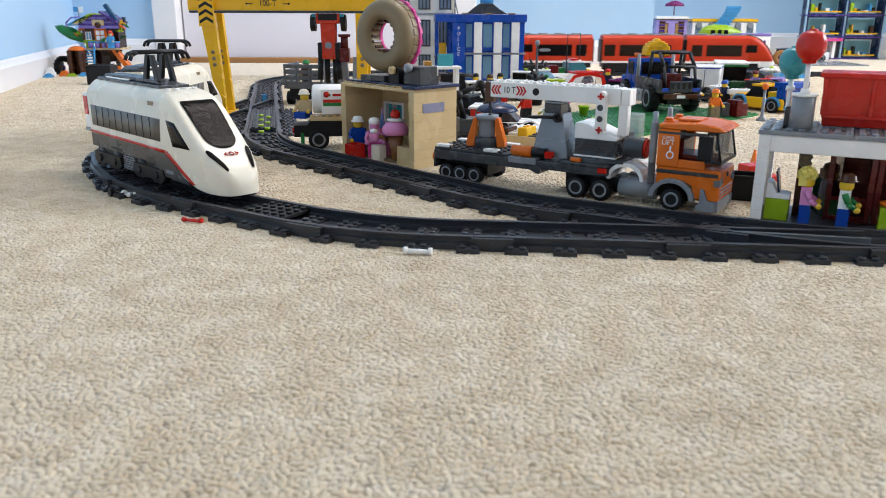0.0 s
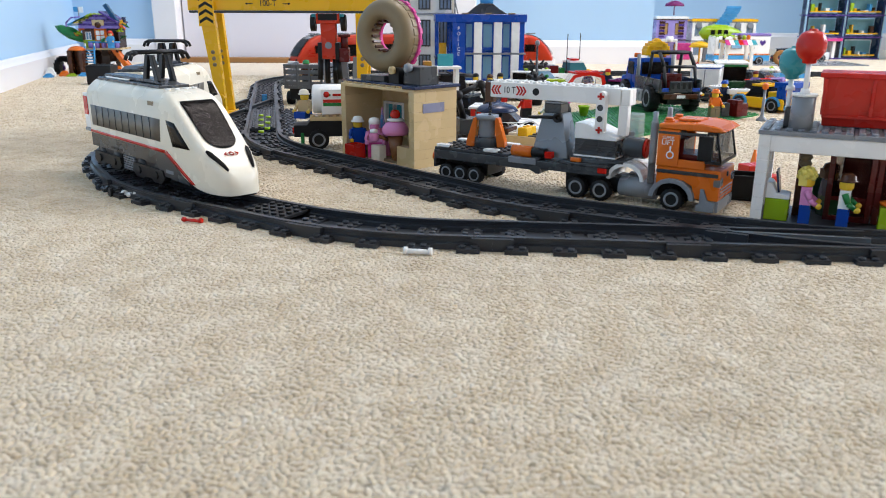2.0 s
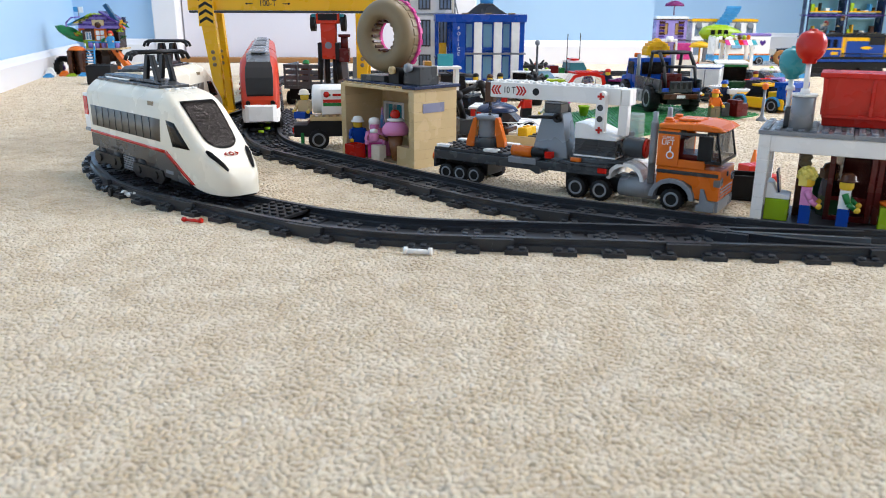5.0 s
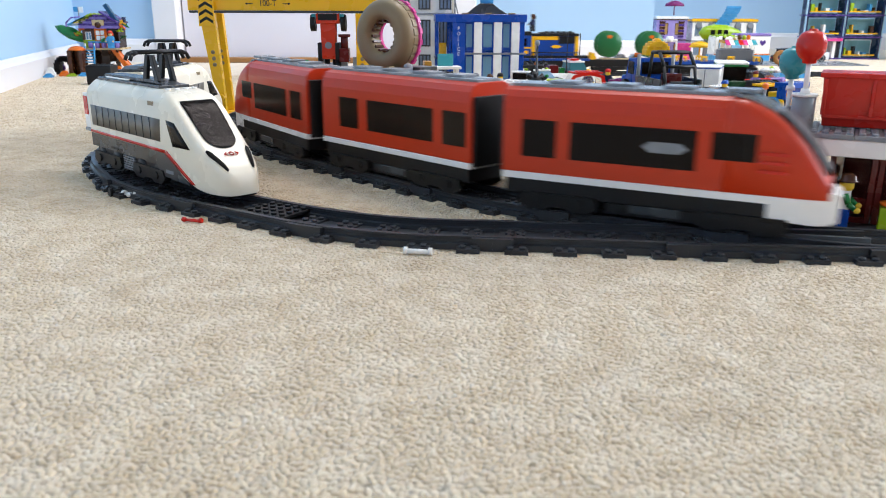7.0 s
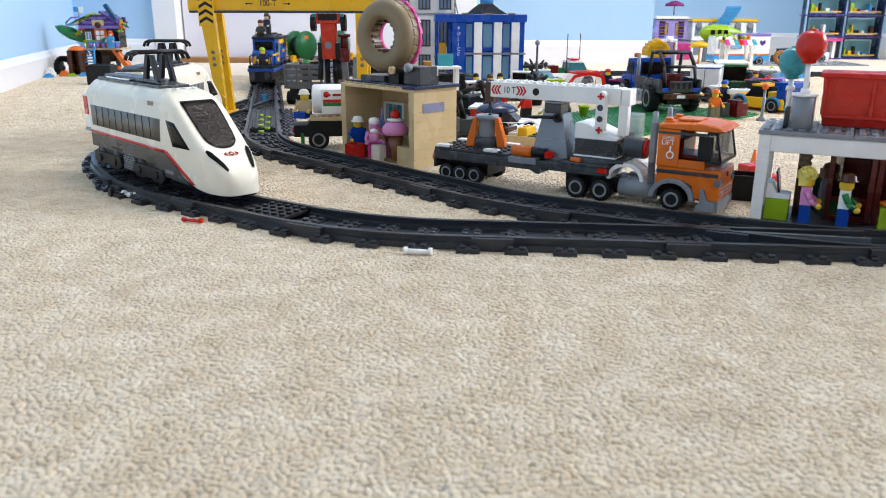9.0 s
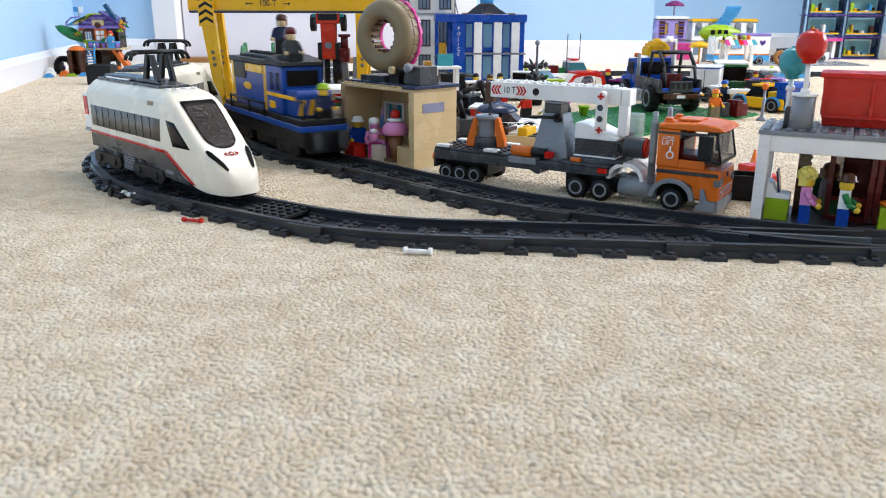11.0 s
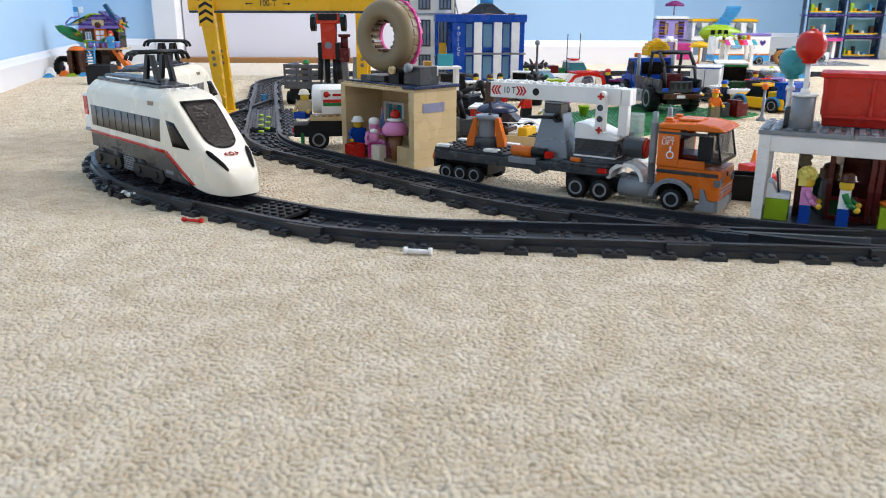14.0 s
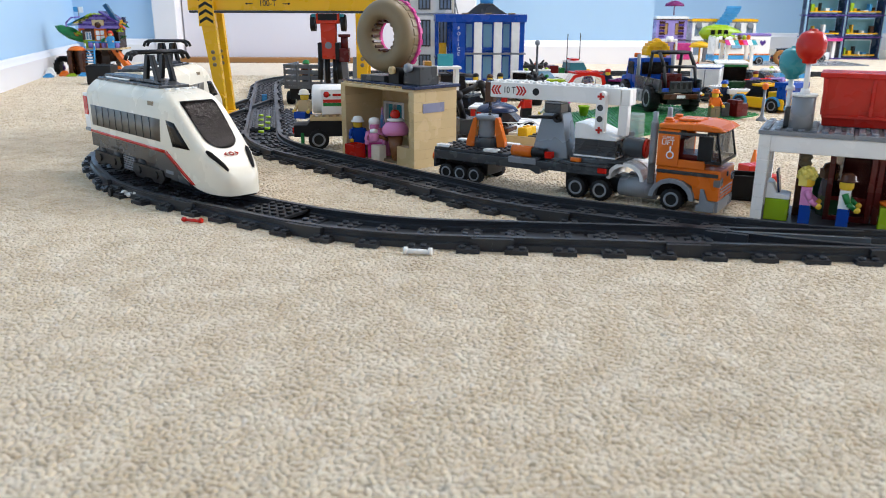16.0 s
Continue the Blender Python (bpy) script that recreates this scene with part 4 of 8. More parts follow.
    bx(bm, 0.004, 0.138, -0.0140, 0.0140, 0.0896, 0.0925)
    prism(bm, [(0.004, 0.0925), (0.134, 0.0925), (0.120, 0.0958), (0.012, 0.0958)], -0.009, 0.009)
    part("roof_panel", bm, dgrey, t, "dark grey roof panel", 0.0006)
    box_part("roof_tile", t, white, 0.020, 0.070, -0.0125, -0.0100, 0.0924, 0.0940)
    box_part("roof_tile", t, red, 0.030, 0.052, 0.0100, 0.0125, 0.0924, 0.0940)
    bm = nb()
    studs(bm, 0.146, -0.016, 1, 4, 0.0893)
    part("studs", bm, white, t)
    bm = nb()
    prism(bm, [(0.1345, 0.0770), (0.145, 0.0770), (0.145, 0.0805), (0.1345, 0.0805)], -w - 0.0002, w + 0.0002)
    part("door_step", bm, dtan, t)
    # pantograph: two bent legs and a bar with drooping ends
    bm = nb()
    for sy in (-1, 1):
        for sx in (-1, 1):
            prism(bm, [(0.110 + sx * 0.016, 0.0950), (0.110 + sx * 0.008, 0.0950), (0.110 + sx * 0.001, 0.1170), (0.110 + sx * 0.007, 0.1170)], sy * 0.007 - 0.0016, sy * 0.007 + 0.0016)
    part("pantograph_arm", bm, black, t, round_=0.0004)
    bm = nb()
    for dx in (-0.005, 0.005):
        for a, b in zip(((-0.027, 0.1130), (-0.025, 0.1175), (-0.020, 0.1195), (0.020, 0.1195), (0.025, 0.1175)), ((-0.025, 0.1175), (-0.020, 0.1195), (0.020, 0.1195), (0.025, 0.1175), (0.027, 0.1130))):
            rod(bm, (0.110 + dx, a[0], a[1]), (0.110 + dx, b[0], b[1]), 0.0017, seg=8)
    for y in (-0.012, 0.0, 0.012):
        rod(bm, (0.104, y, 0.1190), (0.116, y, 0.1190), 0.0015, seg=8)
    part("pantograph_bar", bm, black, t)
    box_part("underframe", t, black, 0.004, 0.165, -0.020, 0.020, 0.0200, 0.0376)
    bm = nb()
    bx(bm, -0.012, 0.004, -0.004, 0.004, 0.0180, 0.0240)
    for sy in (-1, 1):
        rod(bm, (-0.010, sy * 0.014, 0.0130), (-0.010, sy * 0.014, 0.0330), 0.0016, seg=8)
        rod(bm, (-0.010, sy * 0.014, 0.0330), (0.002, sy * 0.014, 0.0330), 0.0016, seg=8)
    bx(bm, -0.012, -0.004, -0.018, 0.018, 0.0095, 0.0135)
    part("coupling", bm, black, t, round_=0.0003)
    panel = box_part("rear_panel", t, white, -0.0150, -0.0020, -0.0232, -0.0214, 0.0430, 0.0770, "white hinged end panel")
    box_part("rear_print", panel, red, -0.0135, -0.0040, -0.0238, -0.0233, 0.0560, 0.0740, "red printed patch", 0.0002)
    box_part("rear_step", t, lgrey, -0.0170, -0.0020, -0.0236, -0.0180, 0.0395, 0.0428)
    box_part("under_nose", t, black, 0.150, 0.240, -0.012, 0.013, 0.0105, 0.0143)
    bogie(t, 0.036)
    bogie(t, 0.124)
    return t


loco_a = white_loco()
loco_a.matrix_world = pose(-0.330, 0.780, 0, 0, 0, -45.5)
loco_b = copy_thing(loco_a, pose(-0.344, 0.86, 0, 0, 0, 86))


# ---- loose parts on the track and carpet ----
def black_track_plate():
    bm = nb()
    bx(bm, -0.020, 0.020, -0.0155, 0.0155, 0.0050, 0.0075)
    studs(bm, -0.020, -0.016, 5, 4, 0.0075, 8)
    solid("track_plate", bm, black, pose(-0.128, 0.578, 0, 0, 0, -31), "black studded plate lying between the rails", "toy plate", round_=0.0002)


black_track_plate()


def loose_bar(x, y, turn, mat, label, L=0.016, r=0.0017):
    bm = nb()
    rod(bm, (-L / 2, 0, r), (L / 2, 0, r), r, seg=10)
    for sx in (-1, 1):
        rod(bm, (sx * L / 2 - sx * 0.001, 0, r + 0.0003), (sx * L / 2 + sx * 0.0015, 0, r + 0.0003), r * 1.55, seg=10)
    solid("loose_toy_part", bm, mat, pose(x, y, 0.0008, 0, 0, turn), label, "toy part", "loose toy parts")


loose_bar(-0.0165, 0.487, -8, white, "small white bone-shaped part lying on the carpet")
loose_bar(-0.268, 0.646, -20, white, "small white round part lying on the carpet", 0.012, 0.0022)
loose_bar(-0.284, 0.655, 40, black, "small black round part lying on the carpet", 0.008, 0.0026)
loose_bar(-0.19, 0.566, -15, red, "small flat red part lying on the carpet", 0.014, 0.0012)
loose_bar(-0.302, 0.672, -30, dgrey, "small grey part lying on the carpet", 0.012, 0.0018)


def switch_frog():
    """Guard box and blades of the switch."""
    bm = nb()
    bx(bm, -0.010, 0.010, -0.006, 0.006, 0.0034, 0.0092)
    s = solid("switch_guard", bm, track_grey, pose(0.192, 0.5255, 0, 0, 0, -12), "dark grey guard box of the railway switch", "toy track", round_=0.0004)
    bm = nb()
    prism(bm, [(0.0, -0.0015), (0.085, 0.006), (0.085, 0.0085), (0.0, 0.0015)], 0.0036, 0.0090, "z")
    solid("railway_switch_point", bm, rail_steel, pose(0.205, 0.517, 0, 0, 0, -16), "movable grey switch blade", "toy track", round_=0.0003)
    return s


switch_frog()


def switch_bed():
    """Closed base plates of the switch."""
    for k in range(4):
        a, b = J0 + 0.004 + k * 0.062, J0 + 0.064 + k * 0.062
        x, y, h = SPUR.at((a + b) / 2)
        bm = nb()
        bx(bm, -0.030, 0.030, -0.0185, 0.0185 + 0.006 * (k > 0), 0.0006, 0.0028)
        studs(bm, -0.028, -0.012, 2, 3, 0.0029, 8)
        solid("switch_base_plate", bm, track_grey, pose(x, y, 0, 0, 0, math.degrees(h)), "dark grey base plate of the railway switch", "toy track", "switch base plates", round_=0.0002)


switch_bed()


def crossing_plate():
    bm = nb()
    for k in range(26):
        bx(bm, -0.104 + k * U, -0.0965 + k * U, -0.0162, 0.0162, 0.0050, 0.0082)
    studs(bm, -0.104, -0.016, 26, 4, 0.0082, 8)
    x, y, h = LOOP.at(3.68)
    c_, s_ = math.cos(h), math.sin(h)
    t = thing("crossing_plate", pose(x, y, 0, 0, 0, math.degrees(h)), "dark grey studded crossing plate between the rails", "toy plate")
    part("plate", bm, track_grey, t)
    for gx, gy in ((-0.2636, 1.1227), (-0.249, 1.1044), (-0.2527, 1.0744), (-0.2372, 1.0465), (-0.2402, 1.0194), (-0.2265, 0.9941), (-0.2279, 0.9648)):
        u, v = (gx - x) * c_ + (gy - y) * s_, (gy - y) * c_ - (gx - x) * s_
        b2 = nb()
        rod(b2, (u, v, 0.0092), (u, v, 0.0118), 0.0036, seg=10)
        part("round_plate", b2, lime, t, "lime green round plate")


crossing_plate()
bm = nb()
rod(bm, (0, 0, 0.0035), (0, 0, 0.0120), 0.0045, seg=12)
bx(bm, -0.004, 0.004, -0.004, 0.004, 0.0119, 0.0160)
_x, _y, _h = LOOP.at(3.42)
solid("loose_toy_part", bm, azure, pose(_x, _y, 0, 0, 0, 20), "small pale blue part between the rails", "toy part", "loose toy parts", round_=0.0004)


# ---- wheels of road vehicles ----
TYRES = {}


def road_wheel(parent, x, y, r, width=0.008, rim=lgrey):
    """Tyre with tread blocks and a dished rim; y is the outer face."""
    key = (round(r, 4), round(width, 4), rim.name)
    if key not in TYRES:
        bm = nb()
        lathe(bm, [(r * 0.62, -width / 2), (r * 0.88, -width / 2), (r * 0.97, -width * 0.36), (r * 0.97, width * 0.36), (r * 0.88, width / 2), (r * 0.62, width / 2)], axis="y", seg=22)
        for k in range(18):
            a = 2 * math.pi * k / 18
            c, s = math.cos(a), math.sin(a)
            for y0, y1 in ((-width * 0.46, -width * 0.04), (width * 0.04, width * 0.46)):
                b0 = bx(bm, -r * 0.07, r * 0.07, y0, y1, r * 0.93, r * 1.01)
                bmesh.ops.rotate(bm, verts=b0, cent=(0, 0, 0), matrix=Matrix.Rotation(a + (0.17 if y0 > 0 else 0), 3, "Y"))
        tyre = mesh_of("tyre", bm, rubber)
        bm = nb()
        lathe(bm, [(0.0005, -width * 0.30), (r * 0.22, -width * 0.30), (r * 0.26, -width * 0.22), (r * 0.42, -width * 0.20), (r * 0.47, -width * 0.50), (r * 0.66, -width * 0.53), (r * 0.64, width * 0.45), (0.0005, width * 0.45)], axis="y", seg=22)
        TYRES[key] = (tyre, mesh_of("rim", bm, rim))
    tyre, rim_me = TYRES[key]
    w = new("wheel")
    w.parent = parent
    sy = 1 if y < 0 else -1
    w.matrix_local = pose(x, y + sy * width / 2, r, 0, 0, 0 if y < 0 else 180)
    part("tyre", tyre, None, w)
    part("rim", rim_me, None, w)


# ---- orange lorry with crane trailer ----
LORRY = pose(0.197, 0.629, 0, 0, 0, -33)


def lorry():
    t = thing("lorry", LORRY, "orange toy lorry cab with grey fenders and black mirrors", "toy truck")
    w = 0.0240
    # chassis and lower cab
    box_part("chassis", t, black, -0.098, 0.036, -0.012, 0.012, 0.0085, 0.0200)
    bm = nb()
    prism(bm, [(-0.0140, 0.0180), (-0.0140, 0.0360), (0.0425, 0.0360), (0.0425, 0.0120), (0.0180, 0.0120), (0.0150, 0.0220), (0.008, 0.0255), (-0.006, 0.0255), (-0.0110, 0.0220)], -w + 0.0012, w - 0.0012)
    part("lower_cab", bm, orange, t, "orange lower cab", 0.0006)
    box_part("side_band", t, dgrey, -0.0142, 0.0405, -w + 0.0004, w - 0.0004, 0.0305, 0.0335)
    # upper cab: rear panel, corner posts, roof
    for sy in (-1, 1):
        a, b = sorted((sy * (w - 0.0030), sy * w))
        box_part("side_panel", t, orange, -0.0145, 0.0025, a, b, 0.0361, 0.0700, round_=0.0004)
        box_part("door_panel", t, orange, 0.0026, 0.0255, a, b, 0.0361, 0.0425, round_=0.0004)
        box_part("grey_band", t, dgrey, -0.0146, 0.0240, a - 0.0002, b + 0.0002, 0.0655, 0.0682, round_=0.0003)
        bm = nb()
        bx(bm, 0.0185, 0.0330, sy * (w + 0.0030) - 0.0014, sy * (w + 0.0030) + 0.0014, 0.0440, 0.0670)
        bx(bm, 0.0240, 0.0270, min(sy * (w - 0.001), sy * (w + 0.003)), max(sy * (w - 0.001), sy * (w + 0.003)), 0.0610, 0.0650)
        part("mirror", bm, black, t, "black wing mirror", 0.0006)
        # fender arch
        bm = nb()
        arc = [(0.0185 * math.cos(math.radians(k * 20)), 0.0105 + 0.0165 * math.sin(math.radians(k * 20))) for k in range(0, 10)]
        inner = [(0.0145 * math.cos(math.radians(k * 20)), 0.0105 + 0.0128 * math.sin(math.radians(k * 20))) for k in range(9, -1, -1)]
        a2, b2 = sorted((sy * (w - 0.008), sy * (w + 0.0022)))
        prism(bm, arc + inner, a2, b2)
        part("fender", bm, lgrey, t, "light grey wheel arch", 0.0004)
        bm = nb()
        prism(bm, [(0.0200, 0.0030), (0.0400, 0.0030), (0.0400, 0.0110), (0.0320, 0.0125), (0.0270, 0.0210), (0.0235, 0.0210), (0.0235, 0.0090), (0.0200, 0.0080)], min(sy * (w - 0.004), sy * (w + 0.001)), max(sy * (w - 0.004), sy * (w + 0.001)))
        part("bumper_corner", bm, lgrey, t, "light grey bumper corner", 0.0004)
        road_wheel(t, 0.0, sy * w, 0.0094)
        for x in (-0.0612, -0.0833):
            road_wheel(t, x, sy * w, 0.0094)
        bm = nb()
        loft(bm, [[(x, sy * (w - 0.012) - sy * 0.001 + 0.0105 * math.cos(a) * 0.95, 0.0135 + 0.0085 * math.sin(a)) for a in [k * math.pi / 8 for k in range(16)]] for x in (-0.0465, -0.0160)], smooth=True)
        part("fuel_tank", bm, lgrey, t, "light grey side tank")
        bm = nb()
        rod(bm, (0.0420, sy * 0.0165, 0.0270), (0.0432, sy * 0.0165, 0.0270), 0.0035)
        bx(bm, 0.0365, 0.0433, min(sy * 0.0200, sy * 0.0232), max(sy * 0.0200, sy * 0.0232), 0.0235, 0.0290)
        part("headlight", bm, metal_grey, t, "clear headlight")
        # corrugated exhaust
        bm = nb()
        lathe(bm, [(0.0030, 0.0200), (0.0030, 0.0370)] + [(0.0034 - 0.0007 * (k % 2), 0.0370 + k * 0.0011) for k in range(36)] + [(0.0022, 0.0775), (0.0022, 0.0850)], (-0.0195, sy * 0.0190, 0), "z", 10)
        part("exhaust", bm, lgrey, t, "grey ribbed exhaust stack")
    box_part("back_panel", t, orange, -0.0146, -0.0120, -w + 0.0031, w - 0.0031, 0.0361, 0.0700)
    bm = nb()
    prism(bm, [(-0.0148, 0.0701), (0.0400, 0.0701), (0.0440, 0.0712), (0.0360, 0.0752), (0.0180, 0.0775), (-0.0148, 0.0752)], -w, w)
    part("roof", bm, orange, t, "orange rounded roof", 0.0010)
    bm = nb()
    bx(bm, -0.004, 0.014, -0.011, 0.011, 0.0768, 0.0792)
    part("roof_ridge", bm, orange, t, round_=0.0008)
    for sy in (-1, 1):
        bm = nb()
        rod(bm, (-0.010, sy * 0.013, 0.0752), (-0.010, sy * 0.013, 0.0775), 0.0042)
        rod(bm, (-0.010, sy * 0.013, 0.0775), (-0.010, sy * 0.013, 0.0798), 0.0032)
        part("beacon", bm, orange, t, "orange roof beacon")
    bm = nb()
    loft(bm, [[(0.0260, -w, 0.0425), (0.0420, -w + 0.001, 0.0425), (0.0420, w - 0.001, 0.0425), (0.0260, w, 0.0425)],
              [(0.0260, -w, 0.0690), (0.0355, -w + 0.001, 0.0690), (0.0355, w - 0.001, 0.0690), (0.0260, w, 0.0690)]], smooth=False)
    part("windscreen", bm, clear("smoky_windscreen", "565b5e", 0.55), t, "smoky wrap-round windscreen")
    # black slab stands in for the darkness inside the cab
    box_part("interior", t, black, -0.0115, -0.0045, -0.0205, 0.0205, 0.0361, 0.0690)
    bm = nb()
    for z, x in ((0.0425, 0.0425), (0.0690, 0.0365)):
        bx(bm, x - 0.002, x, -w, w, z - 0.0012, z + 0.0012)
        for sy in (-1, 1):
            bx(bm, 0.0255, x, sy * w - 0.0009, sy * w + 0.0009, z - 0.0012, z + 0.0012)
    for sy in (-1, 1):
        rod(bm, (0.0418, sy * (w - 0.001), 0.0425), (0.0355, sy * (w - 0.001), 0.0690), 0.0013, seg=8)
        rod(bm, (0.0262, sy * w, 0.0425), (0.0262, sy * w, 0.0690), 0.0013, seg=8)
    part("windscreen_frame", bm, black, t)
    bm = nb()
    bx(bm, 0.0, 0.020, -0.016, 0.016, 0.0361, 0.0460)
    bx(bm, -0.004, 0.004, -0.016, 0.016, 0.0361, 0.0600)
    part("seat", bm, dred, t, round_=0.0008)
    bm = nb()
    lathe(bm, [(0.0040, -0.0006), (0.0048, 0.0), (0.0040, 0.0006)], (0.026, -0.010, 0.0500), "x", 14)
    part("steering_wheel", bm, black, t)
    bm = nb()
    bx(bm, 0.0350, 0.0432, -0.0225, 0.0225, 0.0030, 0.0118)
    for k in range(3):
        bx(bm, 0.0424, 0.0434, -0.0180, 0.0180, 0.0145 + k * 0.0028, 0.0158 + k * 0.0028)
    part("front_bumper", bm, lgrey, t, round_=0.0004)
    bm = nb()
    rod(bm, (0.0424, 0, 0.0310), (0.0434, 0, 0.0310), 0.0022)
    part("badge", bm, dgrey, t)
    # white mudguard behind the cab
    bm = nb()
    for sy in (-1, 1):
        arc = [(-0.0420 + 0.0165 * math.cos(math.radians(k * 20)), 0.0190 + 0.0150 * math.sin(math.radians(k * 20))) for k in range(10)]
        inner = [(-0.0420 + 0.0130 * math.cos(math.radians(k * 20)), 0.0190 + 0.0118 * math.sin(math.radians(k * 20))) for k in range(9, -1, -1)]
        prism(bm, arc + inner, *sorted((sy * 0.002, sy * 0.018)))
    part("mudguard", bm, white, t, "white arched mudguard", 0.0004)
    # shorter front and lower roof
    for ob in t.children:
        if ob.type == "MESH":
            for v in ob.data.vertices:
                x, z = v.co.x, v.co.z
                v.co.x = 0.02 + (x - 0.02) * 0.72 if x > 0.02 else x
                v.co.z = 0.044 + (z - 0.044) * 0.83 if z > 0.044 else z
    lettering("SUPER", 0.0034, white, t, pose(-0.0062, -w - 0.0002, 0.0590, 90, 0, 0))
    lettering("LIFT", 0.0058, white, t, pose(-0.0062, -w - 0.0002, 0.0552, 90, 0, 0))
    bm = nb()
    lathe(bm, [(0.0022, -0.0001), (0.0032, -0.0001), (0.0032, 0.0002), (0.0022, 0.0002)], (-0.004, -w - 0.0002, 0.0455), "y", 16, closed=True)
    bx(bm, -0.0046, -0.0034, -w - 0.0004, -w - 0.0001, 0.0485, 0.0525)
    part("hook_print", bm, white, t, "white printed hook")
    return t


lorry()


def trailer():
    t = thing("crane_trailer", LORRY, "grey toy low-loader trailer with a white crane", "toy trailer")
    w = 0.0240
    bm = nb()
    prism(bm, [(-0.2300, 0.0200), (-0.128, 0.0200), (-0.122, 0.0170), (-0.1180, 0.0170), (-0.1180, 0.0215), (-0.0560, 0.0215), (-0.0560, 0.0285), (-0.2300, 0.0285)], -w, w)
    part("deck", bm, dgrey, t, "dark grey deck", 0.0005)
    box_part("deck_plate", t, track_grey, -0.2295, -0.150, -w + 0.0006, w - 0.0006, 0.0286, 0.0312)
    box_part("deck_plate", t, lgrey, -0.1495, -0.122, -w - 0.0004, w - 0.0006, 0.0245, 0.0300)
    box_part("deck_plate", t, dgrey, -0.1000, -0.0560, -w - 0.0004, w + 0.0004, 0.0286, 0.0310)
    bm = nb()
    studs(bm, -0.228, -0.024, 9, 6, 0.0312, 8)
    part("studs", bm, track_grey, t)
    box_part("rear_wall", t, dgrey, -0.2305, -0.2275, -w, w, 0.0120, 0.0199)
    for x in (-0.2165, -0.2010, -0.1855):
        for sy in (-1, 1):
            road_wheel(t, x, sy * w, 0.0082, 0.007)
    box_part("wheel_housing", t, black, -0.2240, -0.1760, -0.0150, 0.0150, 0.0070, 0.0199)
    for sy in (-1, 1):
        bm = nb()
        rod(bm, (-0.2330, sy * 0.0180, 0.0215), (-0.2302, sy * 0.0180, 0.0215), 0.0042)
        part("tail_light", bm, orange, t, "orange tail light")
        box_part("white_tile", t, white, -0.2280, -0.2140, sy * 0.0190 - 0.0038, sy * 0.0190 + 0.0038, 0.0313, 0.0340)
        box_part("white_tile", t, white, -0.1760, -0.1620, sy * 0.0200 - 0.0038, sy * 0.0200 + 0.0038, 0.0313, 0.0340)
    # orange gas bottle with black valve
    bm = nb()
    rod(bm, (-0.1490, -0.0165, 0.0345), (-0.1290, -0.0165, 0.0345), 0.0052, seg=16)
    b = part("cylinder", bm, orange, t, "orange cylinder with black ribbed end", 0.0006)
    bm = nb()
    lathe(bm, [(0.0044 - 0.0009 * (k % 2), -0.1288 + k * 0.0016) for k in range(9)], (0, -0.0165, 0.0345), "x", 14)
    part("valve", bm, black, b)
    box_part("block", t, red_clear, -0.1150, -0.1080, -0.022, -0.016, 0.0312, 0.0370, "orange-red clear block")
    box_part("block", t, orange, -0.0900, -0.0810, -0.023, -0.017, 0.0312, 0.0345, "orange plate")
    box_part("block", t, red_clear, -0.0640, -0.0560, -w - 0.001, -0.018, 0.0240, 0.0284, "clear orange marker")
    # boom rest
    bm = nb()
    loft(bm, [[(-0.1320, -0.014, 0.0312), (-0.0960, -0.014, 0.0312), (-0.0960, 0.014, 0.0312), (-0.1320, 0.014, 0.0312)],
              [(-0.1240, -0.0095, 0.0690), (-0.1050, -0.0095, 0.0690), (-0.1050, 0.0095, 0.0690), (-0.1240, 0.0095, 0.0690)]], smooth=False)
    part("boom_rest", bm, metal_grey, t, "sloped grey boom rest", 0.0006)
    box_part("rest_brick", t, dgrey, -0.1235, -0.1075, -0.0080, 0.0080, 0.0691, 0.0772)
    box_part("rest_brick", t, lgrey, -0.1235, -0.1075, -0.0079, 0.0079, 0.0773, 0.0790)
    bm = nb()
    rod(bm, (-0.1370, -0.0120, 0.0650), (-0.1120, -0.0120, 0.0660), 0.0014, seg=8)
    lathe(bm, [(0.0018, -0.002), (0.0042, -0.002), (0.0042, 0.002), (0.0018, 0.002)], (-0.1080, -0.0120, 0.0660), "y", 12, closed=True)
    part("spanner", bm, black, t, "black spanner clipped to the rest")
    # turret
    bm = nb()
    rod(bm, (-0.0700, 0, 0.0285), (-0.0700, 0, 0.0345), 0.0220, seg=28)
    bx(bm, -0.0930, -0.0440, -0.0190, 0.0190, 0.0325, 0.0350)
    part("turntable", bm, dgrey, t, round_=0.0004)
    bm = nb()
    bx(bm, -0.0900, -0.0520, -0.0160, 0.0160, 0.0351, 0.0385)
    for k in range(5):
        bx(bm, -0.0895, -0.0525, -0.0158 + 0.0006 * (k % 2), 0.0158 - 0.0006 * (k % 2), 0.0385 + k * 0.0024, 0.0409 + k * 0.0024)
    part("engine_grille", bm, [dgrey], t, "dark grey ribbed engine grille", 0.0002)
    bm = nb()
    prism(bm, [(-0.0900, 0.0506), (-0.0520, 0.0506), (-0.0520, 0.0530), (-0.0820, 0.0640), (-0.0900, 0.0640)], -0.0160, 0.0160)
    part("engine_hood", bm, white, t, "white sloped hood", 0.0005)
    box_part("base_plate", t, white, -0.0902, -0.0518, -0.0162, 0.0162, 0.0351, 0.0372)
    # clear cab
    bm = nb()
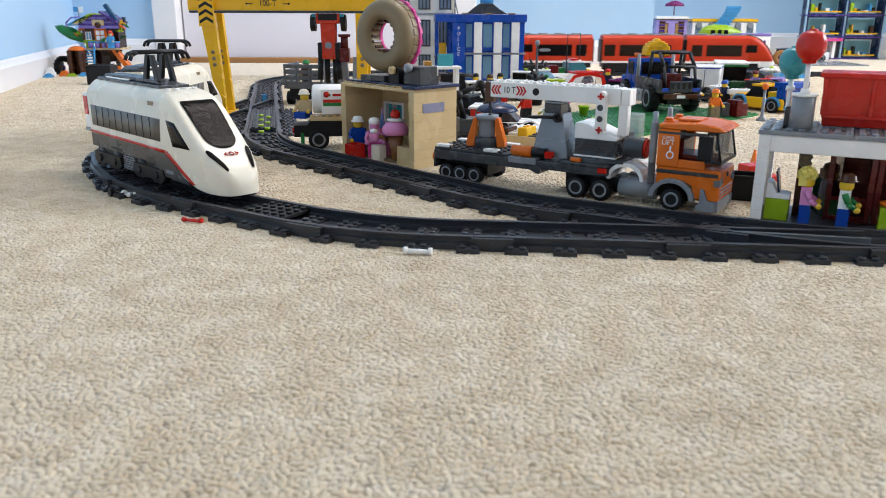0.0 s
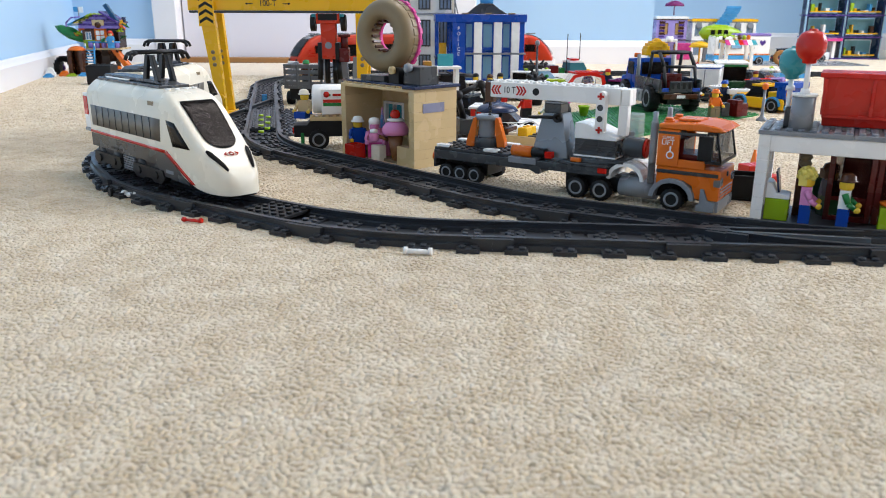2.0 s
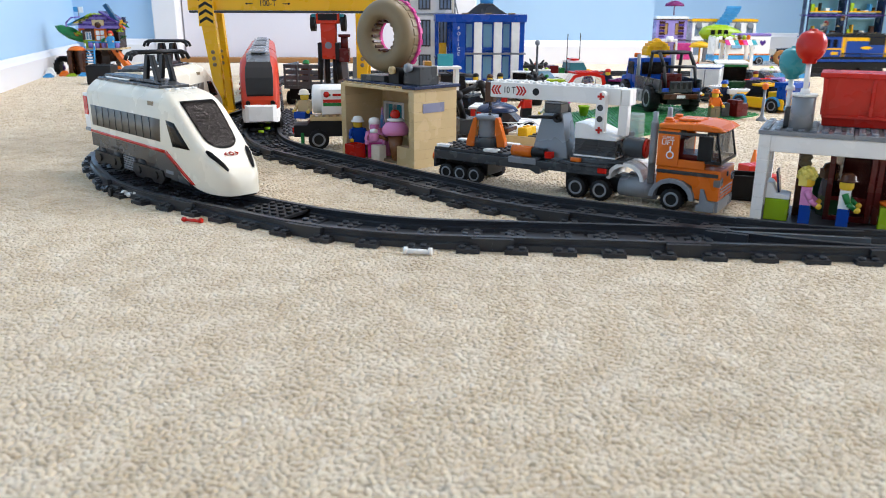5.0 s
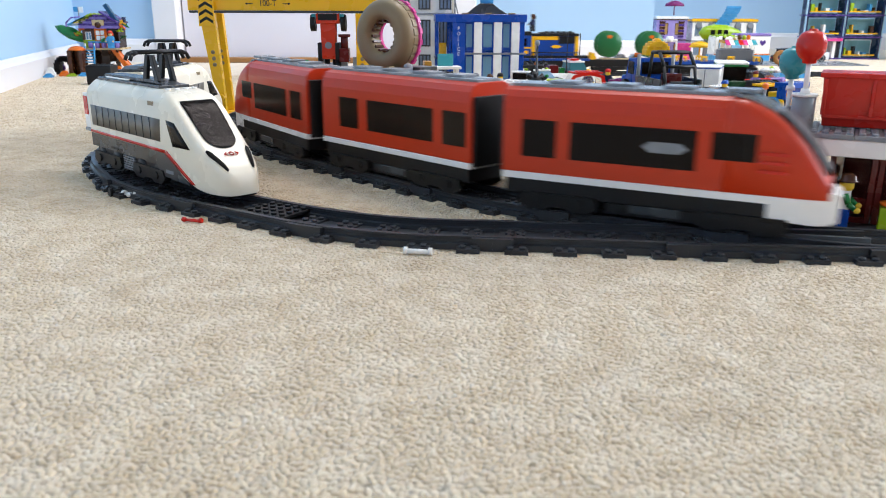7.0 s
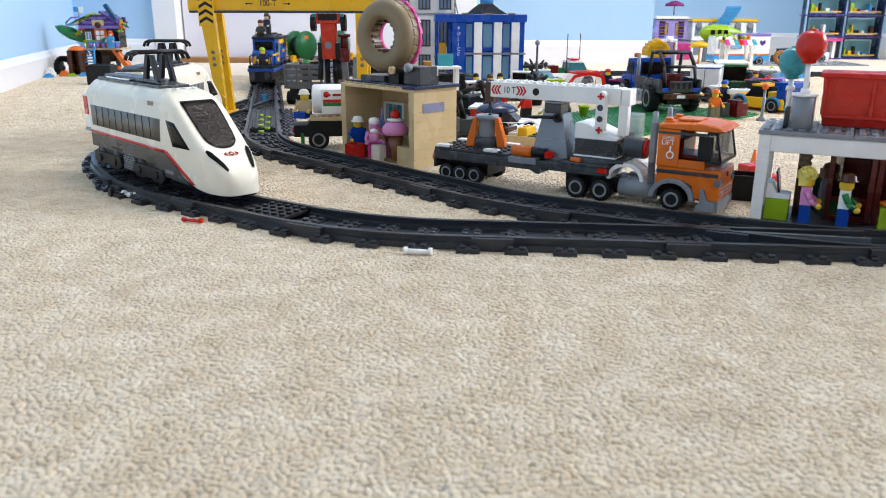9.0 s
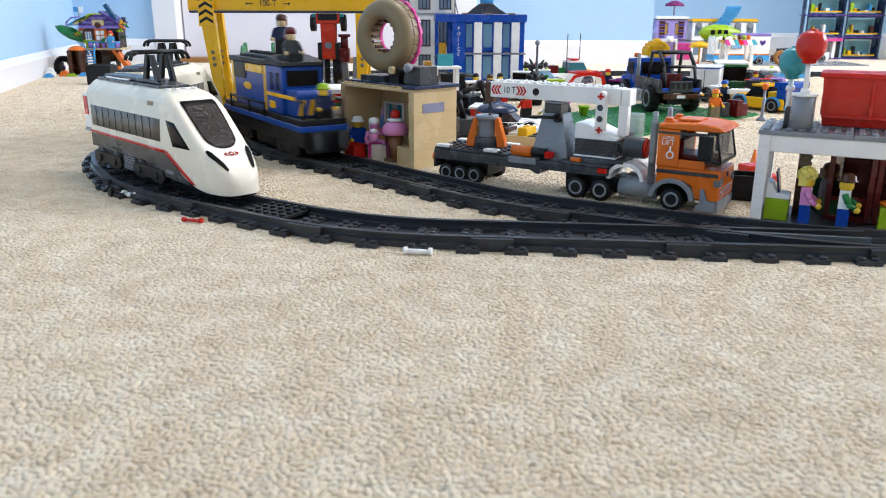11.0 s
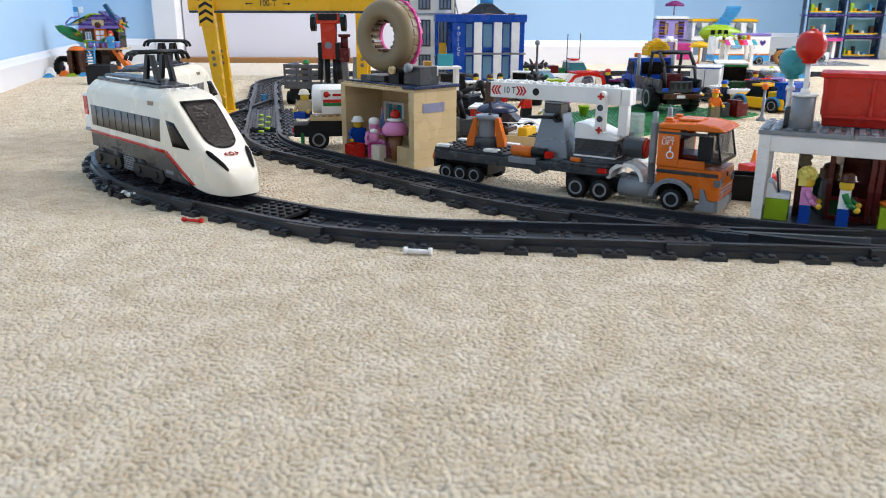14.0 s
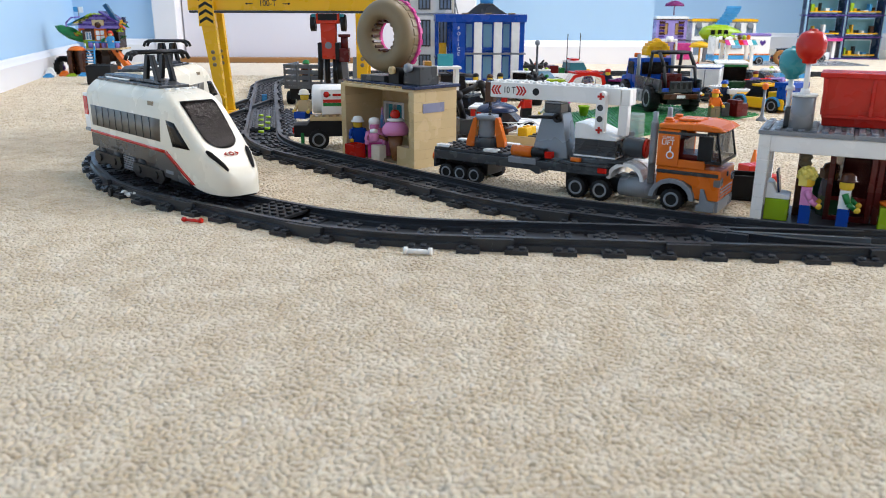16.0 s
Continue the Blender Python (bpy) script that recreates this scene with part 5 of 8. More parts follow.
    loft(bm, [[(-0.0515, 0.001, 0.036), (-0.0390, 0.001, 0.036), (-0.0390, 0.016, 0.036), (-0.0515, 0.016, 0.036)],
              [(-0.0545, 0.001, 0.072), (-0.0400, 0.001, 0.072), (-0.0400, 0.016, 0.072), (-0.0545, 0.016, 0.072)]], smooth=False)
    part("crane_cab", bm, clear("clear_cab_plastic", "d5dde0", 0.32), t, "clear plastic operator cab", 0.0006)
    bm = nb()
    bx(bm, -0.0490, -0.0400, 0.003, 0.012, 0.0362, 0.0460)
    bx(bm, -0.0490, -0.0460, 0.003, 0.012, 0.0460, 0.0570)
    part("cab_seat", bm, dgrey, t, round_=0.0006)
    # winch drum
    bm = nb()
    lathe(bm, [(0.0090 - 0.0005 * (k % 2), -0.0500 + k * 0.0014) for k in range(13)], (0.004, -0.0085, 0.0460), "x", 22)
    p = part("winch_drum", bm, dgrey, t, "grey ribbed winch drum")
    bm = nb()
    rod(bm, (-0.0292, -0.0085, 0.0460), (-0.0275, -0.0085, 0.0460), 0.0080, seg=20)
    part("winch_cap", bm, red, p, "red printed winch cap")
    # boom with liftarm and hook block
    bm = nb()
    bx(bm, -0.1790, -0.0540, -0.0075, 0.0075, 0.0796, 0.0935)
    part("boom", bm, white, t, "white studded boom", 0.0006)
    bm = nb()
    studs(bm, -0.1790, -0.0080, 15, 2, 0.0935, 10)
    part("studs", bm, white, t)
    for sy in (-1, 1):
        for k in range(3):
            for x0, d in ((-0.1765, 1), (-0.1510, -1)):
                bm = nb()
                x = x0 + k * 0.0030
                o = 0.0014 * d
                yy = sorted((sy * 0.0075, sy * 0.0079))
                prism(bm, [(x + o, 0.0825), (x + o + 0.0018, 0.0825), (x - o + 0.0018, 0.0865), (x + o + 0.0018, 0.0905), (x + o, 0.0905), (x - o, 0.0865)], *yy)
                part("chevron", bm, red, t, "red printed chevron")
        lettering("10 T", 0.0085, black, t, pose(-0.1590, sy * 0.0077, 0.0865, 90, 0, 0 if sy < 0 else 180), stretch=0.8)
        bm = nb()
        rod(bm, (-0.1325, sy * 0.0070, 0.0865), (-0.1325, sy * 0.0079, 0.0865), 0.0032, seg=16)
        part("pin_hole", bm, black, t)
    box_part("boom_block", t, white, -0.0550, -0.0470, -0.0076, 0.0000, 0.0545, 0.0795)
    box_part("boom_block", t, white, -0.0535, -0.0460, -0.0074, 0.0074, 0.0795, 0.0930)
    bm = nb()
    x, y = -0.0680, -0.0130
    loft(bm, [[(x + 0.0042 * math.cos(a), yy, (0.0870 if math.sin(a) >= 0 else 0.0590) + 0.0042 * math.sin(a)) for a in [k * math.pi / 8 + 0.01 for k in range(16)]] for yy in (y - 0.0035, y + 0.0035)], smooth=False)
    arm = part("lift_arm", bm, white, t, "white rounded lift arm with holes", 0.0003)
    for k, z in enumerate((0.0870, 0.0777, 0.0683, 0.0590)):
        bm = nb()
        if k in (0, 3):
            bx(bm, x - 0.0028, x + 0.0028, y - 0.0042, y - 0.0034, z - 0.0009, z + 0.0009)
            bx(bm, x - 0.0009, x + 0.0009, y - 0.0042, y - 0.0034, z - 0.0028, z + 0.0028)
            part("axle_end", bm, red, arm, "red cross axle end")
        else:
            rod(bm, (x, y - 0.0037, z), (x, y - 0.0033, z), 0.0027, seg=14)
            part("hole", bm, dgrey, arm)
    box_part("boom_tip", t, brown, -0.1860, -0.1791, -0.0050, 0.0050, 0.0740, 0.0925, "dark brown boom tip")
    bm = nb()
    for k in range(5):
        z = 0.0720 - k * 0.0036
        lathe(bm, [(0.0010, -0.0006), (0.0019, -0.0006), (0.0019, 0.0006), (0.0010, 0.0006)], (-0.1830, 0, z), "y" if k % 2 else "x", 10, closed=True)
    part("chain", bm, black, t, "black hanging chain")
    return t


trailer()


def grapple():
    t = thing("grapple", LORRY @ pose(-0.186, 0, 0.0313), "orange and grey toy grapple standing on the trailer", "toy grapple")
    bm = nb()
    rod(bm, (0, 0, 0), (0, 0, 0.010), 0.0120, seg=8)
    part("foot", bm, dgrey, t, round_=0.0004)
    bm = nb()
    lathe(bm, [(0.0080 - 0.0007 * (k % 2), 0.0101 + k * 0.0017) for k in range(11)], (0, 0, 0), "z", 16)
    rod(bm, (0, 0, 0.0265), (0, 0, 0.0305), 0.0110, seg=12)
    part("core", bm, lgrey, t)
    for a in (18, 198, 108):
        bm = nb()
        prism(bm, [(0.0085, 0.0290), (0.0118, 0.0280), (0.0185, 0.0060), (0.0185, 0.0010), (0.0110, 0.0010), (0.0090, 0.0180)], -0.0060, 0.0060)
        bm.transform(pose(0, 0, 0, 0, 0, a))
        part("claw", bm, orange, t, "orange claw", 0.0005)


grapple()


# ---- tan food stall with a giant ring on its roof ----
STALL = pose(-0.113, 0.862, 0, 0, 0, -46)


def stall():
    t = thing("food_stall", STALL, "tan brick toy food stall with an open front", "toy building")
    W, D, Hh = 0.120, 0.060, 0.0768

    def bricks(name, x0, x1, y0, y1, lo=0, hi=8):
        """A wall in brick courses, each course with fine joints."""
        long_x = (x1 - x0) > (y1 - y0)
        for k in range(lo, hi):
            z = k * B
            a0, a1 = (x0, x1) if long_x else (y0, y1)
            step = 4 * U
            cuts = [a0] + [a0 + step * (i + (0.5 if k % 2 else 1)) for i in range(12) if a0 + step * (i + (0.5 if k % 2 else 1)) < a1 - 0.004] + [a1]
            for a, b in zip(cuts, cuts[1:]):
                bm = nb()
                g = 0.00005
                if long_x:
                    bx(bm, a + g, b - g, y0, y1, z + g, z + B - g)
                else:
                    bx(bm, x0, x1, a + g, b - g, z + g, z + B - g)
                part(name, bm, tan, t)

    bricks("brick", W - U, W, 0, D)
    bricks("brick", 0, U, 0, D)
    bricks("brick", U, W - U, D - U, D, 0, 3)
    bricks("brick", 0.046, W - U, D - U, D, 3, 8)
    box_part("header", t, tan, U, 0.046, D - U, D, 6 * B, Hh)
    box_part("jamb", t, tan, U, 0.0108, D - U, D, 3 * B, 6 * B)
    wn_ = nb()
    for a, b, c, d in ((0.0110, 0.0145, 3 * B, 6 * B - 0.0002), (0.0425, 0.0458, 3 * B, 6 * B - 0.0002), (0.0145, 0.0425, 3 * B, 3 * B + 0.003), (0.0145, 0.0425, 6 * B - 0.003, 6 * B - 0.0002), (0.0270, 0.0295, 3 * B + 0.003, 6 * B - 0.003)):
        bx(wn_, a, b, D - 0.009, D - 0.002, c, d)
    p = part("window", wn_, white, t, "white window frame with teal pane", 0.0003)
    box_part("pane", p, teal, 0.0145, 0.0425, D - 0.0045, D - 0.0035, 3 * B + 0.003, 6 * B - 0.003)
    box_part("print_panel", t, plastic("grey_violet_print", "8d8fa6"), W, W + 0.0006, 0.012, 0.042, 0.0560, 0.0655, "plain violet-grey printed panel", 0.0002)
    box_part("roof_plate", t, tan, 0.0, W, 0, D, Hh, Hh + PL, round_=0.0004)
    bm = nb()
    studs(bm, 0.0, 0.0, 15, 1, Hh + PL, 10)
    part("studs", bm, tan, t)
    box_part("roof_tile", t, dblue, W - 0.016, W + 0.004, -0.002, D + 0.002, Hh + PL + 0.0001, Hh + 2 * PL, "dark blue roof edge", 0.0006)
    box_part("roof_tile", t, dblue, 0.0, W - 0.0162, U, D + 0.002, Hh + PL + 0.0001, Hh + 2 * PL, "dark blue roof edge", 0.0006)
    box_part("floor_plate", t, dtan, U, W - U, U, D - U, 0.0, PL)
    box_part("counter", t, tan, 0.088, W - U - 0.0005, 0.004, 0.016, 0.0, 0.0200)
    box_part("counter", t, offwhite, 0.048, 0.062, 0.002, 0.012, 0.0, 0.0170, "cream counter block")
    # machinery on the roof
    for x0, x1, y0, y1, z1, mat in ((0.020, 0.060, 0.012, 0.040, 0.006, dgrey), (0.062, 0.110, 0.016, 0.044, 0.008, black), (0.092, 0.116, 0.012, 0.036, 0.018, dgrey), (0.070, 0.086, 0.010, 0.022, 0.016, black), (0.060, 0.080, 0.030, 0.046, 0.012, red)):
        box_part("roof_block", t, mat, x0, x1, y0, y1, Hh + 2 * PL, Hh + 2 * PL + z1)
    bm = nb()
    lathe(bm, [(0.0012, -0.004), (0.0042, -0.003), (0.0050, 0.0), (0.0042, 0.003), (0.0012, 0.004)], (0.103, 0.008, 0.100), "y", 14)
    part("lamp_ball", bm, lgrey, t)
    bm = nb()
    lathe(bm, [(0.0012, -0.002), (0.0040, -0.002), (0.0040, 0.002), (0.0012, 0.002)], (0.078, 0.008, 0.0965), "y", 14, closed=True)
    part("bolt", bm, tan, t)


stall()


def ring_sign():
    t = thing("giant_ring_sign", pose(-0.060, 0.848, 0.1295, 0, 0, -37), "giant tan tyre ring with pink tread standing on the stall roof", "toy sign")
    # axis along y; -y is the smooth face
    bm = nb()
    prof = [(0.0165, -0.004), (0.0180, -0.0095), (0.0230, -0.0120), (0.0300, -0.0122), (0.0345, -0.0102), (0.0370, -0.0060), (0.0376, 0.0), (0.0376, 0.0060), (0.0165, 0.0060)]
    lathe(bm, prof, (0, 0, 0), "y", 48, closed=True)
    part("tyre", bm, dtan, t, "smooth tan tyre")
    bm = nb()
    for k in range(26):
        a = 2 * math.pi * k / 26
        v = bx(bm, -0.0034, 0.0034, -0.0010, 0.0060, 0.0368, 0.0381)
        bmesh.ops.rotate(bm, verts=v, cent=(0, 0, 0), matrix=Matrix.Rotation(a, 3, "Y"))
    part("tread", bm, dtan, t, "tan tread blocks", 0.0003)
    bm = nb()
    lathe(bm, [(0.0162, 0.0061), (0.0385, 0.0061), (0.0395, 0.0080), (0.0385, 0.0110), (0.0162, 0.0110)], (0, 0, 0), "y", 48, closed=True)
    for k in range(22):
        a = 2 * math.pi * k / 22
        v = bx(bm, -0.0028, 0.0028, 0.0066, 0.0108, 0.0380, 0.0399)
        bmesh.ops.rotate(bm, verts=v, cent=(0, 0, 0), matrix=Matrix.Rotation(a, 3, "Y"))
    part("icing", bm, hotpink, t, "pink toothed ring")
    bm = nb()
    for k in range(16):
        a = 2 * math.pi * k / 16
        v = bx(bm, -0.0012, 0.0012, -0.0065, 0.0055, 0.0145, 0.0166)
        bmesh.ops.rotate(bm, verts=v, cent=(0, 0, 0), matrix=Matrix.Rotation(a, 3, "Y"))
    part("inner_ribs", bm, brown, t)


ring_sign()
doll(-0.0945, 0.8530, PL, 20, "toy figure in blue with a white cap inside the stall", (white, blue, blue, skin), hat=True)
doll(-0.0745, 0.8340, PL, 10, "pink toy figure with a white cap", (white, pink, hotpink, pink))
bm = nb()
bx(bm, -0.010, 0.010, -0.003, 0.003, 0.0, 0.030)
prism(bm, [(-0.010, 0.030), (-0.004, 0.030), (-0.011, 0.038)], -0.003, 0.003)
prism(bm, [(0.004, 0.030), (0.010, 0.030), (0.011, 0.038)], -0.003, 0.003)
rod(bm, (0, 0, 0.0301), (0, 0, 0.052), 0.0035, 0.0006, 10, 1)
solid("pink_costume", bm, [pink, azure], pose(-0.0665, 0.8440, PL, 0, 0, -30), "pink toy costume with a pale blue horn", "toy costume", round_=0.0003)


def crate(x, y, z, turn, sx, sy, sz, mat, label):
    bm = nb()
    bx(bm, -sx, sx, -sy, sy, 0, 0.002)
    for a, b, c, d in ((-sx, sx, -sy, -sy + 0.0015), (-sx, sx, sy - 0.0015, sy), (-sx, -sx + 0.0015, -sy + 0.0015, sy - 0.0015), (sx - 0.0015, sx, -sy + 0.0015, sy - 0.0015)):
        bx(bm, a, b, c, d, 0.002, sz)
    solid("toy_crate", bm, mat, pose(x, y, z, 0, 0, turn), label, "toy crate", round_=0.0004)


crate(-0.0960, 0.8360, 0.0, -46, 0.008, 0.008, 0.017, red, "red toy crate at the stall front")


def cone_statue():
    bm = nb()
    lathe(bm, [(0.0035, 0.0), (0.0050, 0.006), (0.0090, 0.0270)], (0, 0, 0), "z", 14, 0)
    lathe(bm, [(0.0085, 0.0268), (0.0130, 0.0275), (0.0142, 0.0310), (0.0136, 0.0350), (0.0105, 0.0395), (0.0055, 0.0420)], (0, 0, 0), "z", 18, 1)
    lathe(bm, [(0.0060, 0.0415), (0.0090, 0.0418), (0.0088, 0.0436), (0.0050, 0.0445)], (0, 0, 0), "z", 16, 2)
    lathe(bm, [(0.0030, 0.0443), (0.0052, 0.0465), (0.0054, 0.0495), (0.0036, 0.0525), (0.0012, 0.0532)], (0, 0, 0), "z", 14, 3)
    rod(bm, (-0.008, 0, 0.022), (-0.019, -0.004, 0.026), 0.0020, seg=8, mi=0)
    lathe(bm, [(0.0030, 0.020), (0.0052, 0.022), (0.0052, 0.027), (0.0030, 0.030)], (-0.022, -0.005, 0), "z", 12, 1)
    lathe(bm, [(0.0044, 0.0295), (0.0040, 0.0325), (0.0015, 0.0335)], (-0.022, -0.005, 0), "z", 12, 2)
    solid("cone_statue", bm, [plastic("cone_brown_plastic", "8a5a35"), pink, white, red], pose(-0.0505, 0.8120, PL, 0, 0, -10), "brown cone statue with pink top and red ball", "toy statue")


cone_statue()


# ---- yellow gantry crane with a red hoist ----
def gantry():
    t = thing("gantry_crane", pose(-0.345, 1.2, 0), "yellow toy gantry crane with a grey-edged beam", "toy crane")
    box_part("beam", t, yellow, -0.032, 0.262, -0.010, 0.010, 0.1553, 0.1780, "yellow beam", 0.0006)
    box_part("beam_flange", t, dgrey, -0.030, 0.262, -0.0115, 0.0115, 0.1518, 0.1552)
    lettering("100-T", 0.0125, black, t, pose(0.086, -0.0102, 0.1655, 90, 0, 0), stretch=0.85)
    for sx in (-1, 1):
        bm = nb()
        x = 0.086 + sx * 0.026
        bx(bm, x - 0.004, x + 0.004, -0.0104, -0.0100, 0.1644, 0.1656)
        prism(bm, [(x + sx * 0.004, 0.1632), (x + sx * 0.0075, 0.1650), (x + sx * 0.004, 0.1668)], -0.0104, -0.0100)
        part("arrow", bm, black, t)
    for lx, dx in ((0.0, 0.010), (0.225, -0.004)):
        for y in (-0.012, 0.030):
            bm = nb()
            top, bot = lx - dx * 0.3, lx + dx
            loft(bm, [[(bot - 0.006, y - 0.005, 0.006), (bot + 0.006, y - 0.005, 0.006), (bot + 0.006, y + 0.005, 0.006), (bot - 0.006, y + 0.005, 0.006)],
                      [(top - 0.011, y - 0.006, 0.1517), (top + 0.011, y - 0.006, 0.1517), (top + 0.011, y + 0.006, 0.1517), (top - 0.011, y + 0.006, 0.1517)]], smooth=False)
            leg = part("leg", bm, yellow, t, "yellow tapered leg", 0.0006)
            for k in range(3):
                z = 0.078 + k * 0.009
                bm = nb()
                xx = bot + (top - bot) * z / 0.157
                lathe(bm, [(0.0012, -0.0004), (0.0030, -0.0004), (0.0030, 0.0004), (0.0012, 0.0004)], (xx, y - 0.0057, z), "y", 12)
                part("hole", bm, dtan, leg)
    box_part("warning_plate", t, yellow, -0.0145, 0.0085, -0.0200, -0.0185, 0.1330, 0.1800, "yellow plate with black chevrons", 0.0004)
    for k in range(4):
        bm = nb()
        z = 0.1365 + k * 0.0105
        prism(bm, [(-0.0130, z), (-0.0030, z + 0.0060), (0.0070, z), (0.0070, z + 0.0045), (-0.0030, z + 0.0105), (-0.0130, z + 0.0045)], -0.0204, -0.0200)
        part("chevron", bm, black, t)
    for lx in (0.010, 0.221):
        bm = nb()
        bx(bm, lx - 0.010, lx + 0.010, -0.020, 0.040, 0.0, 0.0062)
        rod(bm, (lx, -0.022, 0.030), (lx, -0.016, 0.030), 0.0045)
        part("foot", bm, yellow, t, round_=0.0006)


gantry()


def hoist():
    t = thing("hoist", pose(-0.172, 1.2, 0), "red and black toy hoist hanging under the gantry beam", "toy hoist")
    bm = nb()
    bx(bm, -0.0175, 0.0175, -0.010, 0.012, 0.1370, 0.1516)
    prism(bm, [(-0.0115, 0.1372), (0.0115, 0.1372), (0.0105, 0.0990), (0.0125, 0.0960), (0.0125, 0.0860), (-0.0125, 0.0860), (-0.0125, 0.0960), (-0.0105, 0.0990)], -0.009, 0.011)
    part("housing", bm, robot_red, t, "red hoist housing", 0.0012)
    for sx in (-1, 1):
        bm = nb()
        rod(bm, (sx * 0.019, 0, 0.138), (sx * 0.026, 0, 0.138), 0.0120, seg=16)
        part("wheel", bm, black, t)
        bm = nb()
        bx(bm, min(sx * 0.010, sx * 0.016), max(sx * 0.010, sx * 0.016), -0.012, 0.012, 0.085, 0.110)
        part("side_plate", bm, black, t, round_=0.0006)
    bm = nb()
    rod(bm, (0, -0.0115, 0.1060), (0, -0.0085, 0.1060), 0.0050, seg=14)
    part("bolt", bm, metal_grey, t)
    box_part("motor_box", t, black, -0.014, 0.014, -0.0108, -0.0102, 0.1420, 0.1510)
    for sx in (-1, 1):
        box_part("corner_lamp", t, teal, sx * 0.0200 - 0.0040, sx * 0.0200 + 0.0040, -0.0080, 0.0040, 0.1440, 0.1512, "small teal corner block")
        bm = nb()
        rod(bm, (sx * 0.0130, -0.004, 0.0860), (sx * 0.0150, -0.004, 0.0560), 0.0042, seg=10)
        part("claw_arm", bm, black, t)
    bm = nb()
    bx(bm, 0.016, 0.030, -0.012, 0.008, 0.082, 0.102)
    rod(bm, (0.023, -0.002, 0.102), (0.023, -0.002, 0.1180), 0.0055)
    rod(bm, (0.023, -0.002, 0.1180), (0.023, -0.002, 0.1220), 0.0090)
    part("lower_unit", bm, dred, t, round_=0.0006)
    bm = nb()
    rod(bm, (-0.004, 0, 0.0500), (-0.004, 0, 0.0902), 0.0040)
    rod(bm, (0.008, 0, 0.0500), (0.008, 0, 0.0902), 0.0040)
    part("legs", bm, black, t)


hoist()


# ---- tank lorry behind the stall ----
def tanker():
    t = thing("tank_lorry", pose(-0.1333, 0.915, 0, 0, 0, 8), "white toy tank lorry with red and green bands", "toy truck")
    bm = nb()
    lathe(bm, [(0.008, -0.0205), (0.0150, -0.0198), (0.0166, -0.0175), (0.0166, 0.032), (0.0150, 0.034), (0.008, 0.035)], (0, 0, 0.0568), "x", 28)
    part("tank", bm, white, t, "white round tank")
    box_part("tank_panel", t, white, -0.0095, 0.030, -0.0176, -0.0140, 0.0405, 0.0690, round_=0.0006)
    box_part("red_band", t, red, -0.0075, 0.030, -0.0181, -0.0175, 0.0538, 0.0576, round_=0.0002)
    box_part("green_band", t, green, -0.0075, 0.030, -0.0181, -0.0175, 0.0500, 0.0537, round_=0.0002)
    bm = nb()
    lathe(bm, [(0.0005, -0.0183), (0.0034, -0.0183), (0.0034, -0.0175), (0.0005, -0.0175)], (-0.0035, 0, 0.0632), "y", 16)
    part("round_mark", bm, red, t, "red and green round mark")
    box_part("green_mark", t, green, -0.0012, 0.0012, -0.0181, -0.0175, 0.0612, 0.0640, round_=0.0002)
    box_part("print_bar", t, red, 0.0035, 0.024, -0.0181, -0.0175, 0.0612, 0.0640, "red printed bar", 0.0002)
    bm = nb()
    bx(bm, -0.0235, 0.040, -0.020, 0.020, 0.0335, 0.0380)
    studs(bm, -0.0235, -0.020, 7, 1, 0.0380, 8)
    part("bed", bm, tan, t, "tan bed plate", 0.0003)
    bm = nb()
    prism(bm, [(-0.0420, 0.0150), (0.040, 0.0150), (0.040, 0.0333), (-0.0230, 0.0333), (-0.0270, 0.0285), (-0.0420, 0.0285)], -0.018, 0.018)
    part("chassis", bm, black, t, round_=0.0006)
    for x in (-0.014, 0.027):
        for sy in (-1, 1):
            road_wheel(t, x, sy * 0.021, 0.0118)
    box_part("tail_light", t, red_clear, -0.0436, -0.0421, -0.018, -0.012, 0.0190, 0.0260)
    box_part("mud_flap", t, green, -0.0345, -0.0305, -0.0195, -0.0125, 0.0060, 0.0200)


tanker()
doll(-0.1640, 0.922, 0.0340, -20, "toy figure in tan with an open pale helmet behind the tank", (offwhite, tan, blue, skin), hat=True, sit=True)

stake_grey = plastic("mid_grey_plastic", "70757a")


def stake_lorry():
    t = thing("stake_lorry", pose(-0.236, 1.36, 0, 0, 0, -8), "grey toy stake-sided truck seen from behind", "toy truck")
    box_part("bed", t, stake_grey, -0.034, 0.034, -0.02, 0.06, 0.0280, 0.0330)
    for k in range(4):
        z = 0.0335 + k * 0.0095
        box_part("rail", t, stake_grey, -0.034, 0.034, -0.0200, -0.0175, z, z + 0.0068, round_=0.0004)
        for sx in (-1, 1):
            box_part("rail", t, stake_grey, sx * 0.0330 - 0.0012, sx * 0.0330 + 0.0012, -0.017, 0.058, z, z + 0.0068, round_=0.0004)
    for x in (-0.032, -0.011, 0.011, 0.032):
        box_part("stake", t, stake_grey, x - 0.002, x + 0.002, -0.0215, -0.0201, 0.0280, 0.0690, round_=0.0004)
    box_part("chassis", t, black, -0.026, 0.026, -0.016, 0.058, 0.0100, 0.0279)
    for sx in (-1, 1):
        for y in (-0.004, 0.045):
            bm = nb()
            rod(bm, (sx * 0.024, y, 0.0115), (sx * 0.033, y, 0.0115), 0.0115, seg=18)
            part("wheel", bm, rubber, t)


